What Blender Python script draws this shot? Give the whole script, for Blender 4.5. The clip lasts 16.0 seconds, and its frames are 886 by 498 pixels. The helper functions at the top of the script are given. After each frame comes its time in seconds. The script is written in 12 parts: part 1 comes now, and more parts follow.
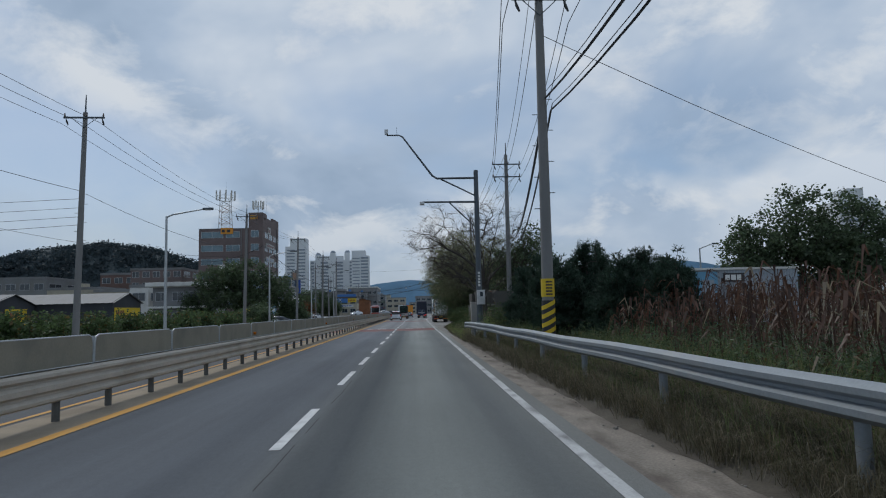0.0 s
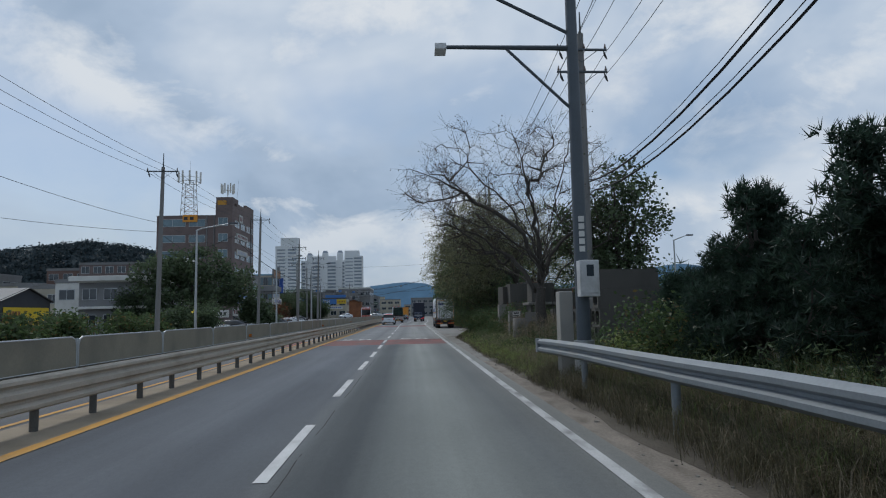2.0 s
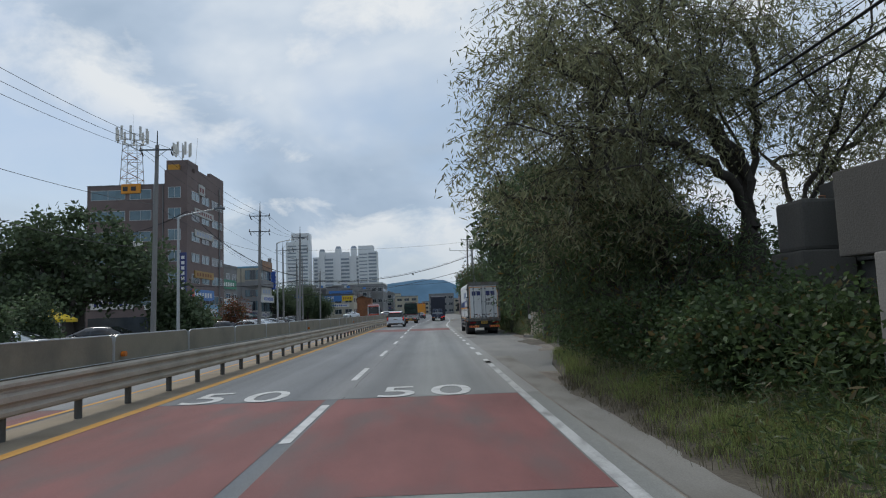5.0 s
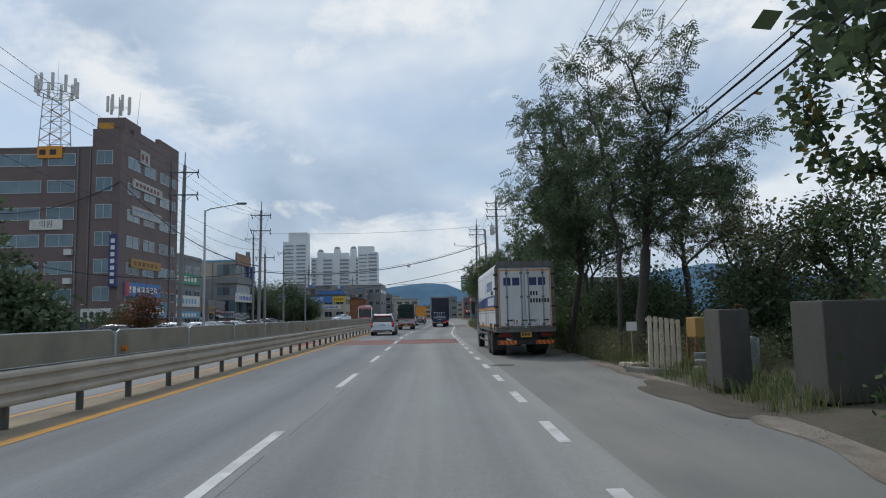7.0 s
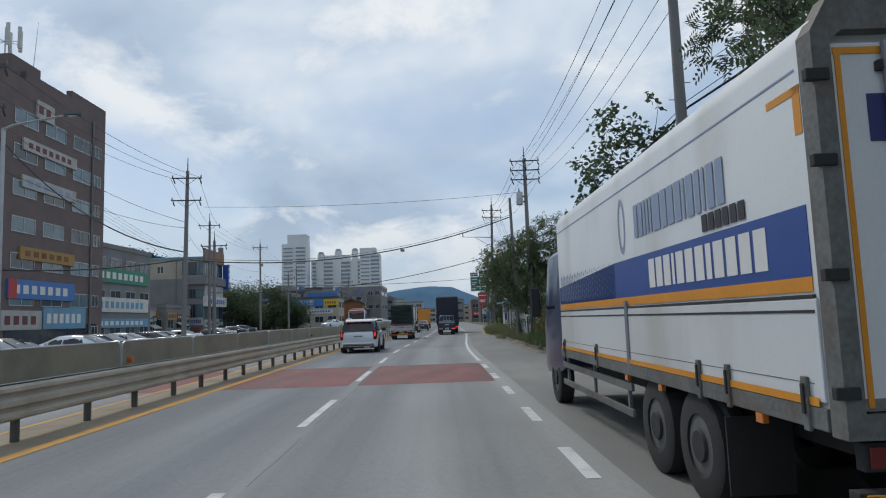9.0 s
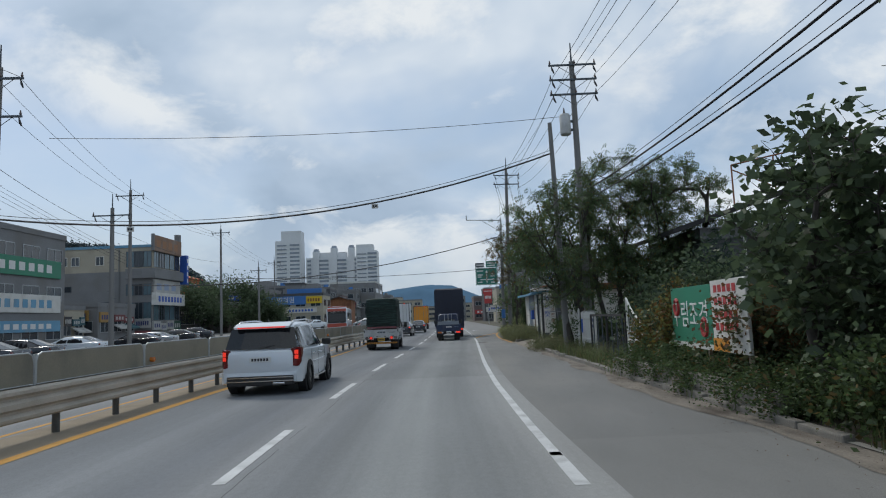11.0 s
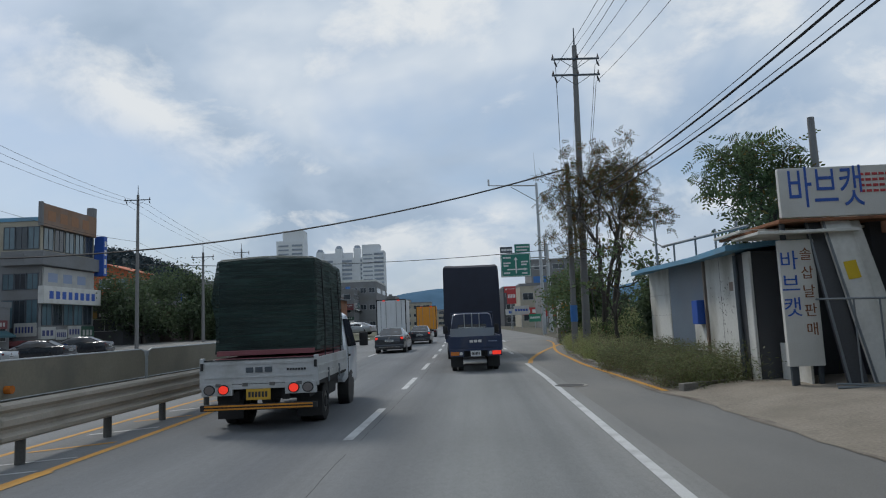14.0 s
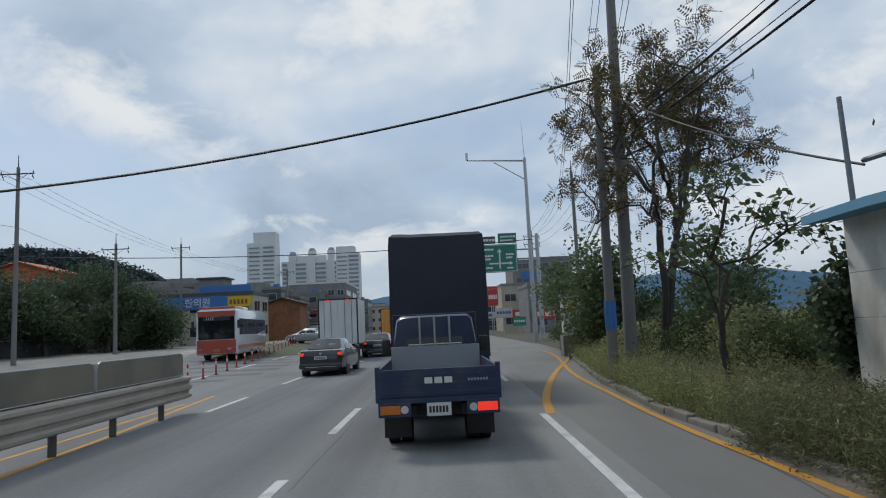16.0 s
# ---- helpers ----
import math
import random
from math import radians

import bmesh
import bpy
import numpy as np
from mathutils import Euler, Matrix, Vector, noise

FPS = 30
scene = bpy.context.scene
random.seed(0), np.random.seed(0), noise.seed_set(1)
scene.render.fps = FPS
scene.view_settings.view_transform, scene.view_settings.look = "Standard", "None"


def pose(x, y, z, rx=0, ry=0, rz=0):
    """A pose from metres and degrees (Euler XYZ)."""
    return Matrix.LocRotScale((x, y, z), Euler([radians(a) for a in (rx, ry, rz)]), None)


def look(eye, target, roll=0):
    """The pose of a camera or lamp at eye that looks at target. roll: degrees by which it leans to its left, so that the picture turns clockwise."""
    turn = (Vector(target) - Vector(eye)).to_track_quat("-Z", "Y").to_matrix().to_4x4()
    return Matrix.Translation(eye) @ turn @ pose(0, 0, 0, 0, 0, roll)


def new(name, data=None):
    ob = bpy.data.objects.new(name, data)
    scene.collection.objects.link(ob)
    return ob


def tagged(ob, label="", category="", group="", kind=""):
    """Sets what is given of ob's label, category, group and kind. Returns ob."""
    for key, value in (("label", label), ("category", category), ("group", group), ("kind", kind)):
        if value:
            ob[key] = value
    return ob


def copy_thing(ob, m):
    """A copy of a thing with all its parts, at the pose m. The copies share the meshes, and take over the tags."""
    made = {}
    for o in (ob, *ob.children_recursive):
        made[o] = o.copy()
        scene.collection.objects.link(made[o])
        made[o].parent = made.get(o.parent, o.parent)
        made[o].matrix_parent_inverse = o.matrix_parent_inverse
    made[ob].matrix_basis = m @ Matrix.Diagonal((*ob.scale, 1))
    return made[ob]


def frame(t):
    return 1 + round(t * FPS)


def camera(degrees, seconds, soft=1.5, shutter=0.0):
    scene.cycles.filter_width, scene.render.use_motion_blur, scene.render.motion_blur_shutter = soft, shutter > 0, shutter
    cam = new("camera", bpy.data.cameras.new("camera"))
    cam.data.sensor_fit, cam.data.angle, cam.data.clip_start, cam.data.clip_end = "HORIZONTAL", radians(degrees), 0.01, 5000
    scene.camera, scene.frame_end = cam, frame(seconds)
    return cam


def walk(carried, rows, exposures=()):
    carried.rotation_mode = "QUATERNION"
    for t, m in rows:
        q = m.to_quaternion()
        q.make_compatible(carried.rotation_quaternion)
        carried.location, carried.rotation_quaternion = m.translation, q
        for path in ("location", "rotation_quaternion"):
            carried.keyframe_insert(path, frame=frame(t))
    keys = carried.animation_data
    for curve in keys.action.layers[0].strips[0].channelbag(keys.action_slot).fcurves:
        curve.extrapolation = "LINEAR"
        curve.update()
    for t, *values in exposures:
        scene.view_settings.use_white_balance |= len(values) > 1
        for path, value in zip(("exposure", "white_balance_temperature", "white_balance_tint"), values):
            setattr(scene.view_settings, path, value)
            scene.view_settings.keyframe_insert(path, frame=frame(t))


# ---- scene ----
cam = camera(68.0, 16.0, 1.1)
PATH = [
    (0, (0.265, -0.735, 1.698), (0.338, 1.255, 1.884), -1.4),
    (0.5, (0.104, 4.502, 1.727), (0.172, 6.492, 1.916), -1.4),
    (1, (-0.021, 9.71, 1.712), (0.056, 11.7, 1.904), -1.3),
    (1.5, (-0.123, 14.89, 1.711), (-0.038, 16.88, 1.899), -1.3),
    (2, (-0.163, 20.122, 1.684), (-0.075, 22.111, 1.878), -1.2),
    (2.5, (-0.163, 25.305, 1.71), (-0.074, 27.294, 1.897), -1.3),
    (3, (-0.14, 30.391, 1.702), (-0.047, 32.38, 1.887), -1.4),
    (3.5, (-0.04, 35.654, 1.686), (0.064, 37.643, 1.87), -1.8),
    (4, (0.06, 40.75, 1.655), (0.179, 42.738, 1.837), -2.1),
    (4.5, (0.063, 45.82, 1.683), (0.168, 47.809, 1.87), -1.8),
    (5, (-0.046, 50.897, 1.647), (-0.012, 52.888, 1.834), -2.1),
    (7.5, (0.043, 75.597, 1.547), (0.07, 77.586, 1.753), -1.2),
    (8, (0.048, 80.687, 1.63), (0.079, 82.676, 1.839), -1.7),
    (8.5, (-0.008, 85.587, 1.635), (0.013, 87.576, 1.844), -1.8),
    (9, (-0.023, 90.377, 1.634), (-0.011, 92.365, 1.845), -2.0),
    (11.5, (0.039, 113.785, 1.715), (0.048, 115.774, 1.922), -2.5),
    (12, (-0.127, 118.824, 1.686), (-0.137, 120.813, 1.897), -2.7),
    (12.5, (-0.185, 123.575, 1.691), (-0.218, 125.563, 1.907), -2.8),
    (13, (-0.401, 127.805, 1.67), (-0.437, 129.792, 1.893), -2.6),
    (13.5, (-0.341, 131.767, 1.687), (-0.37, 133.755, 1.91), -2.5),
    (14, (-0.204, 135.581, 1.663), (-0.223, 137.568, 1.885), -2.4),
    (14.5, (-0.015, 139.181, 1.692), (-0.019, 141.168, 1.917), -2.4),
    (15, (0.164, 142.427, 1.709), (0.178, 144.414, 1.939), -2.5),
    (15.5, (0.319, 145.356, 1.727), (0.352, 147.343, 1.958), -2.5),
    (16, (0.454, 147.92, 1.77), (0.502, 149.906, 2.0), -2.8),
]
walk(cam, [(t, look(eye, target, roll)) for t, eye, target, roll in PATH],
     [(0, -0.2, 6380, 8.5), (2.5, -0.08, 6450, 8.5), (5, 0.05, 6640, 8), (8, 0.13, 6640, 8), (11.5, 0.06, 6620, 7.5), (12.5, 0.04, 6640, 7.5), (13.5, 0.08, 6680, 8.5), (14.5, -0.06, 6640, 7.5), (16, 0.02, 6680, 8)])

# ---- light ----
SUN_AZ, SUN_EL = radians(-40), radians(52)
world = bpy.data.worlds.new("world")
scene.world = world
world.use_nodes = True


def build_world():
    nt = world.node_tree
    nt.nodes.clear()
    N, LK = nt.nodes.new, nt.links.new
    out, bg = N("ShaderNodeOutputWorld"), N("ShaderNodeBackground")
    sky = N("ShaderNodeTexSky")
    sky.sky_type, sky.sun_disc = "NISHITA", False
    sky.sun_elevation, sky.sun_rotation = SUN_EL, SUN_AZ
    sky.air_density, sky.dust_density = 1.0, 2.0
    dim = N("ShaderNodeVectorMath")
    dim.operation = "SCALE"
    dim.inputs["Scale"].default_value = 0.10
    LK(sky.outputs["Color"], dim.inputs[0])
    # a cloud deck: direction over its height gives places on a flat layer
    co, sep = N("ShaderNodeTexCoord"), N("ShaderNodeSeparateXYZ")
    LK(co.outputs["Generated"], sep.inputs[0])
    up = N("ShaderNodeMath")
    up.operation = "MAXIMUM"
    up.inputs[1].default_value = 0.0
    LK(sep.outputs["Z"], up.inputs[0])
    lift = N("ShaderNodeMath")
    lift.inputs[1].default_value = 0.55
    LK(up.outputs[0], lift.inputs[0])
    flat = N("ShaderNodeVectorMath")
    flat.operation = "DIVIDE"
    tri = N("ShaderNodeCombineXYZ")
    for k in range(3):
        LK(lift.outputs[0], tri.inputs[k])
    LK(co.outputs["Generated"], flat.inputs[0])
    LK(tri.outputs[0], flat.inputs[1])
    mp = N("ShaderNodeMapping")
    mp.inputs["Location"].default_value = CLOUD_AT
    LK(flat.outputs[0], mp.inputs["Vector"])

    def cloud_noise(scale, detail, rough, twist):
        n = N("ShaderNodeTexNoise")
        n.inputs["Scale"].default_value, n.inputs["Detail"].default_value = scale, detail
        n.inputs["Roughness"].default_value, n.inputs["Distortion"].default_value = rough, twist
        LK(mp.outputs[0], n.inputs["Vector"])
        return n.outputs["Fac"]

    def ramp(fac, stops):
        r = N("ShaderNodeValToRGB")
        e = r.color_ramp.elements
        e[0].position, e[0].color = stops[0][0], (*stops[0][1], 1)
        e[1].position, e[1].color = stops[-1][0], (*stops[-1][1], 1)
        for at, col in stops[1:-1]:
            e.new(at).color = (*col, 1)
        LK(fac, r.inputs[0])
        return r.outputs[0]

    def blend(fac, a, b):
        m = N("ShaderNodeMix")
        m.data_type = "RGBA"
        LK(fac, m.inputs[0])
        for k, v in ((6, a), (7, b)):
            if isinstance(v, tuple):
                m.inputs[k].default_value = (*v, 1)
            else:
                LK(v, m.inputs[k])
        return m.outputs[2]

    # broad grey bases, heaped white tops, and thin places where the blue shows
    cover = ramp(cloud_noise(1.7, 4.0, 0.55, 0.2), [(0.36, (0, 0, 0)), (0.52, (1, 1, 1))])
    body = ramp(cloud_noise(2.1, 5.0, 0.52, 0.35), [(0.33, (0.355, 0.46, 0.61)), (0.48, (0.47, 0.575, 0.73)), (0.62, (0.69, 0.76, 0.86))])
    heaps = ramp(cloud_noise(4.6, 8.0, 0.58, 0.25), [(0.50, (0, 0, 0)), (0.62, (0.9, 0.9, 0.9))])
    deck = blend(heaps, body, (0.80, 0.835, 0.885))
    thin = blend(cloud_noise(3.1, 6.0, 0.6, 0.3), dim.outputs[0], (0.40, 0.56, 0.80))
    mix = blend(cover, thin, deck)
    # paler towards the horizon
    low = N("ShaderNodeMapRange")
    low.inputs["From Min"].default_value, low.inputs["From Max"].default_value = 0.0, 0.17
    low.inputs["To Min"].default_value, low.inputs["To Max"].default_value = 0.8, 0.0
    LK(up.outputs[0], low.inputs["Value"])
    LK(blend(low.outputs[0], mix, (0.475, 0.56, 0.665)), bg.inputs["Color"])
    bg.inputs["Strength"].default_value = SKY_STRENGTH
    LK(bg.outputs[0], out.inputs[0])


CLOUD_AT = (3.7, 1.2, 0.0)
SKY_STRENGTH = 0.95
build_world()
sun = new("sun", bpy.data.lights.new("sun", "SUN"))
sun.data.energy, sun.data.angle, sun.data.color = 1.4, radians(12), (1.0, 0.97, 0.93)
sun.matrix_world = look((-60, 80, 120), (0, 0, 0))
scene.view_settings.exposure = -0.1


# ---- materials ----
def mat(name, color, rough=0.7, metal=0.0, var=0.15, scale=3.0, fine=40.0, bump=0.0, bump_scale=60.0, emit=0.0, spec=0.5, coat=0.0, rnd=0.0,
        stain=None, stain_scale=0.6, stain_amount=0.5, alpha=1.0, trans=0.0, squash=None):
    """A surface with two scales of colour variation, fine relief and, if asked for, stains in a second colour."""
    m = bpy.data.materials.new(name)
    m.use_nodes = True
    nt = m.node_tree
    N, LK = nt.nodes.new, nt.links.new
    b = nt.nodes["Principled BSDF"]
    co = raw = N("ShaderNodeTexCoord").outputs["Object"]
    if squash:
        mp = N("ShaderNodeMapping")
        mp.inputs["Scale"].default_value = squash
        LK(co, mp.inputs["Vector"])
        co = mp.outputs[0]
    long = co

    def noise_at(s, detail=4.0, co=None):
        co = co or long
        n = N("ShaderNodeTexNoise")
        n.inputs["Scale"].default_value, n.inputs["Detail"].default_value = s, detail
        LK(co, n.inputs["Vector"])
        return n.outputs["Fac"]

    a, c = noise_at(scale), noise_at(fine, 2.0, raw)
    add = N("ShaderNodeMath")
    add.operation = "ADD"
    LK(a, add.inputs[0])
    LK(c, add.inputs[1])
    fac = add.outputs[0]
    if rnd:
        info = N("ShaderNodeObjectInfo")
        geo = N("ShaderNodeNewGeometry")
        both = N("ShaderNodeMath")
        both.operation = "ADD"
        LK(info.outputs["Random"], both.inputs[0])
        LK(geo.outputs["Random Per Island"], both.inputs[1])
        more = N("ShaderNodeMath")
        more.operation = "MULTIPLY_ADD"
        more.inputs[1].default_value = rnd
        LK(both.outputs[0], more.inputs[0])
        LK(fac, more.inputs[2])
        less = N("ShaderNodeMath")
        less.operation = "SUBTRACT"
        less.inputs[1].default_value = rnd
        LK(more.outputs[0], less.inputs[0])
        fac = less.outputs[0]
    rng = N("ShaderNodeMapRange")
    rng.inputs["From Min"].default_value, rng.inputs["From Max"].default_value = 0.6, 1.4
    rng.inputs["To Min"].default_value, rng.inputs["To Max"].default_value = 1 - var, 1 + var
    rng.clamp = False
    LK(fac, rng.inputs["Value"])
    mul = N("ShaderNodeVectorMath")
    mul.operation = "SCALE"
    mul.inputs[0].default_value = color[:3]
    LK(rng.outputs[0], mul.inputs["Scale"])
    col = mul.outputs[0]
    if stain:
        ramp = N("ShaderNodeMapRange")
        ramp.inputs["From Min"].default_value, ramp.inputs["From Max"].default_value = 0.48, 0.72
        ramp.inputs["To Max"].default_value = stain_amount
        LK(noise_at(stain_scale, 6.0), ramp.inputs["Value"])
        mix = N("ShaderNodeMix")
        mix.data_type = "RGBA"
        mix.inputs[7].default_value = (*stain, 1)
        LK(ramp.outputs[0], mix.inputs[0])
        LK(col, mix.inputs[6])
        col = mix.outputs[2]
    LK(col, b.inputs["Base Color"])
    b.inputs["Roughness"].default_value, b.inputs["Metallic"].default_value = rough, metal
    b.inputs["Specular IOR Level"].default_value = spec
    b.inputs["Coat Weight"].default_value = coat
    b.inputs["Coat Roughness"].default_value = 0.05
    b.inputs["Alpha"].default_value = alpha
    b.inputs["Transmission Weight"].default_value = trans
    if emit:
        b.inputs["Emission Color"].default_value, b.inputs["Emission Strength"].default_value = (*color[:3], 1), emit
    if bump:
        bp = N("ShaderNodeBump")
        bp.inputs["Strength"].default_value, bp.inputs["Distance"].default_value = bump, 0.01
        LK(noise_at(bump_scale, 3.0, raw), bp.inputs["Height"])
        LK(bp.outputs[0], b.inputs["Normal"])
    return m


def leafy(name, color, var=0.35, dry=None, dry_amount=0.0):
    """Leaves: diffuse with some light let through, every leaf a little different."""
    m = bpy.data.materials.new(name)
    m.use_nodes = True
    nt = m.node_tree
    N, LK = nt.nodes.new, nt.links.new
    nt.nodes.remove(nt.nodes["Principled BSDF"])
    geo = N("ShaderNodeNewGeometry")
    rng = N("ShaderNodeMapRange")
    rng.inputs["To Min"].default_value, rng.inputs["To Max"].default_value = 1 - var, 1 + var
    LK(geo.outputs["Random Per Island"], rng.inputs["Value"])
    mul = N("ShaderNodeVectorMath")
    mul.operation = "SCALE"
    mul.inputs[0].default_value = color
    LK(rng.outputs[0], mul.inputs["Scale"])
    col = mul.outputs[0]
    if dry:
        wn = N("ShaderNodeMath")
        wn.operation = "FRACT"
        big = N("ShaderNodeMath")
        big.operation = "MULTIPLY"
        big.inputs[1].default_value = 37.7
        LK(geo.outputs["Random Per Island"], big.inputs[0])
        LK(big.outputs[0], wn.inputs[0])
        less = N("ShaderNodeMath")
        less.operation = "LESS_THAN"
        less.inputs[1].default_value = dry_amount
        LK(wn.outputs[0], less.inputs[0])
        mix = N("ShaderNodeMix")
        mix.data_type = "RGBA"
        mix.inputs[7].default_value = (*dry, 1)
        LK(less.outputs[0], mix.inputs[0])
        LK(col, mix.inputs[6])
        col = mix.outputs[2]
    d, t, ms, gl = N("ShaderNodeBsdfDiffuse"), N("ShaderNodeBsdfTranslucent"), N("ShaderNodeMixShader"), N("ShaderNodeBsdfGlossy")
    gl.inputs["Roughness"].default_value = 0.45
    gl.inputs["Color"].default_value = (0.5, 0.5, 0.5, 1)
    LK(col, d.inputs["Color"])
    LK(col, t.inputs["Color"])
    ms.inputs[0].default_value = 0.45
    LK(d.outputs[0], ms.inputs[1])
    LK(t.outputs[0], ms.inputs[2])
    m2 = N("ShaderNodeMixShader")
    m2.inputs[0].default_value = 0.04
    LK(ms.outputs[0], m2.inputs[1])
    LK(gl.outputs[0], m2.inputs[2])
    LK(m2.outputs[0], nt.nodes["Material Output"].inputs[0])
    return m


def asphalt(name, stops, blotch, gain=1.0, seam=0.004, paler=None):
    """Asphalt laid in lanes: stops give its grey at distances from the lane line; blotches, grain, seams and tyre polish run along the road."""
    m = bpy.data.materials.new(name)
    m.use_nodes = True
    nt = m.node_tree
    N, LK = nt.nodes.new, nt.links.new
    b = nt.nodes["Principled BSDF"]
    uv, sep = N("ShaderNodeTexCoord"), N("ShaderNodeSeparateXYZ")
    LK(uv.outputs["UV"], sep.inputs[0])

    def noise_at(sx, sy, detail, rough=0.55):
        mp, n = N("ShaderNodeMapping"), N("ShaderNodeTexNoise")
        mp.inputs["Scale"].default_value = (sx, sy, 1)
        LK(uv.outputs["UV"], mp.inputs["Vector"])
        n.inputs["Scale"].default_value, n.inputs["Detail"].default_value, n.inputs["Roughness"].default_value = 1.0, detail, rough
        LK(mp.outputs[0], n.inputs["Vector"])
        return n.outputs["Fac"]

    def calc(op, a, c, e=None):
        q = N("ShaderNodeMath")
        q.operation = op
        for k, v in enumerate((a, c, e)):
            if v is None:
                continue
            if isinstance(v, (int, float)):
                q.inputs[k].default_value = v
            else:
                LK(v, q.inputs[k])
        return q.outputs[0]

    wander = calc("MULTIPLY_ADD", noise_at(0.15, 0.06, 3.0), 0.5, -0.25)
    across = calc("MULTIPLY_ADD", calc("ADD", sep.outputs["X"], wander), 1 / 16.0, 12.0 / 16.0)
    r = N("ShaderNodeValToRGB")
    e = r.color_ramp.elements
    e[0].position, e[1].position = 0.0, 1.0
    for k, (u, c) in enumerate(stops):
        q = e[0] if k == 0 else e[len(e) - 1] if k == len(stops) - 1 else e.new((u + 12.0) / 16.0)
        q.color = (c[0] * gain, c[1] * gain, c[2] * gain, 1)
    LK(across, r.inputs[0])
    streak = calc("MULTIPLY_ADD", noise_at(2.2, 0.03, 5.0), 0.5, 0.75)
    patch = calc("MULTIPLY_ADD", noise_at(0.5, 0.16, 5.0), blotch, 1.0 - blotch / 2)
    grain = calc("MULTIPLY_ADD", noise_at(55, 55, 2.0, 0.7), 0.7, 0.65)
    stone = calc("MULTIPLY_ADD", noise_at(14, 9, 3.0, 0.7), 0.34, 0.83)
    k = calc("MULTIPLY", calc("MULTIPLY", streak, patch), calc("MULTIPLY", grain, stone))
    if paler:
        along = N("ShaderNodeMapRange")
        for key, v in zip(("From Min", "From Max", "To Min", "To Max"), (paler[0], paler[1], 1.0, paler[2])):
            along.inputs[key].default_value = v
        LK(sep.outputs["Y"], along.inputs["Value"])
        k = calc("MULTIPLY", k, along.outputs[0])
    mul = N("ShaderNodeVectorMath")
    mul.operation = "SCALE"
    LK(r.outputs[0], mul.inputs[0])
    LK(k, mul.inputs["Scale"])
    # the joint between the two lanes' layers, open in places
    near = calc("ABSOLUTE", calc("SUBTRACT", sep.outputs["X"], calc("MULTIPLY_ADD", noise_at(0, 0.35, 4.0), 0.14, 0.13)), 0)
    gap = calc("MULTIPLY", calc("LESS_THAN", near, seam), calc("GREATER_THAN", noise_at(0, 0.5, 3.0), 0.47))
    mix = N("ShaderNodeMix")
    mix.data_type = "RGBA"
    mix.inputs[7].default_value = (0.045, 0.045, 0.046, 1)
    LK(gap, mix.inputs[0])
    LK(mul.outputs[0], mix.inputs[6])
    LK(mix.outputs[2], b.inputs["Base Color"])
    b.inputs["Roughness"].default_value = 0.9
    b.inputs["Specular IOR Level"].default_value = 0.15
    bp = N("ShaderNodeBump")
    bp.inputs["Strength"].default_value, bp.inputs["Distance"].default_value = 0.35, 0.01
    LK(noise_at(70, 70, 3.0), bp.inputs["Height"])
    LK(bp.outputs[0], b.inputs["Normal"])
    return m


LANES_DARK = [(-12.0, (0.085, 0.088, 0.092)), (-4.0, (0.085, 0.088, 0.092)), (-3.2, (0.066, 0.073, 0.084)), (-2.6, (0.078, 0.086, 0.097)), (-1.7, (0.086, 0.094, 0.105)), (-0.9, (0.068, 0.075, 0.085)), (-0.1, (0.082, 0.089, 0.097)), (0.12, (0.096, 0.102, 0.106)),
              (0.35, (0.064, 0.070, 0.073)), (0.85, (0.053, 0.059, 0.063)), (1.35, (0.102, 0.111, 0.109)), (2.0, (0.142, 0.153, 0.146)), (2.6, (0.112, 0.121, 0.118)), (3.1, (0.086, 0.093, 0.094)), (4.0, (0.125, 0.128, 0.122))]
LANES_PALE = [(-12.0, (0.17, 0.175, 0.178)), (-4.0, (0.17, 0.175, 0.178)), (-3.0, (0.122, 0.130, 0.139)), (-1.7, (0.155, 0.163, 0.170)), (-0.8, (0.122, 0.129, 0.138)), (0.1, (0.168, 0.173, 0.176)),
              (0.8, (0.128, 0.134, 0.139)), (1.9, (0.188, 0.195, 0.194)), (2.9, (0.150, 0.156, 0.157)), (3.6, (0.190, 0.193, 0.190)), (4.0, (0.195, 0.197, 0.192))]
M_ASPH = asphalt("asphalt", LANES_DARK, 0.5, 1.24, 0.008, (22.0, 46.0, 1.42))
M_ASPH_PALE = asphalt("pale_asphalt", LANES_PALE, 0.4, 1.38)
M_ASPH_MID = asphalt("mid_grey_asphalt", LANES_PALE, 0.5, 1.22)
M_ASPH_LAYBY = mat("pale_worn_asphalt", (0.175, 0.175, 0.168), 0.8, var=0.25, scale=0.7, fine=80, bump=0.4, bump_scale=120, stain=(0.25, 0.235, 0.21), stain_scale=0.35, stain_amount=0.7, squash=(1, 0.3, 1))
M_ASPH_OLD = mat("worn_asphalt", (0.158, 0.158, 0.153), 0.8, var=0.25, scale=0.7, fine=80, bump=0.4, bump_scale=120, stain=(0.19, 0.18, 0.16), stain_scale=0.35, stain_amount=0.7, squash=(1, 0.3, 1))
M_CRACK = mat("tar_filled_crack", (0.055, 0.055, 0.056), 0.8, var=0.3, scale=4)
M_RED = mat("red_road_coating", (0.175, 0.070, 0.067), 0.85, var=0.35, scale=1.3, fine=90, bump=0.2, bump_scale=140, stain=(0.105, 0.085, 0.084), stain_scale=1.1, stain_amount=0.95, squash=(1, 0.3, 1))
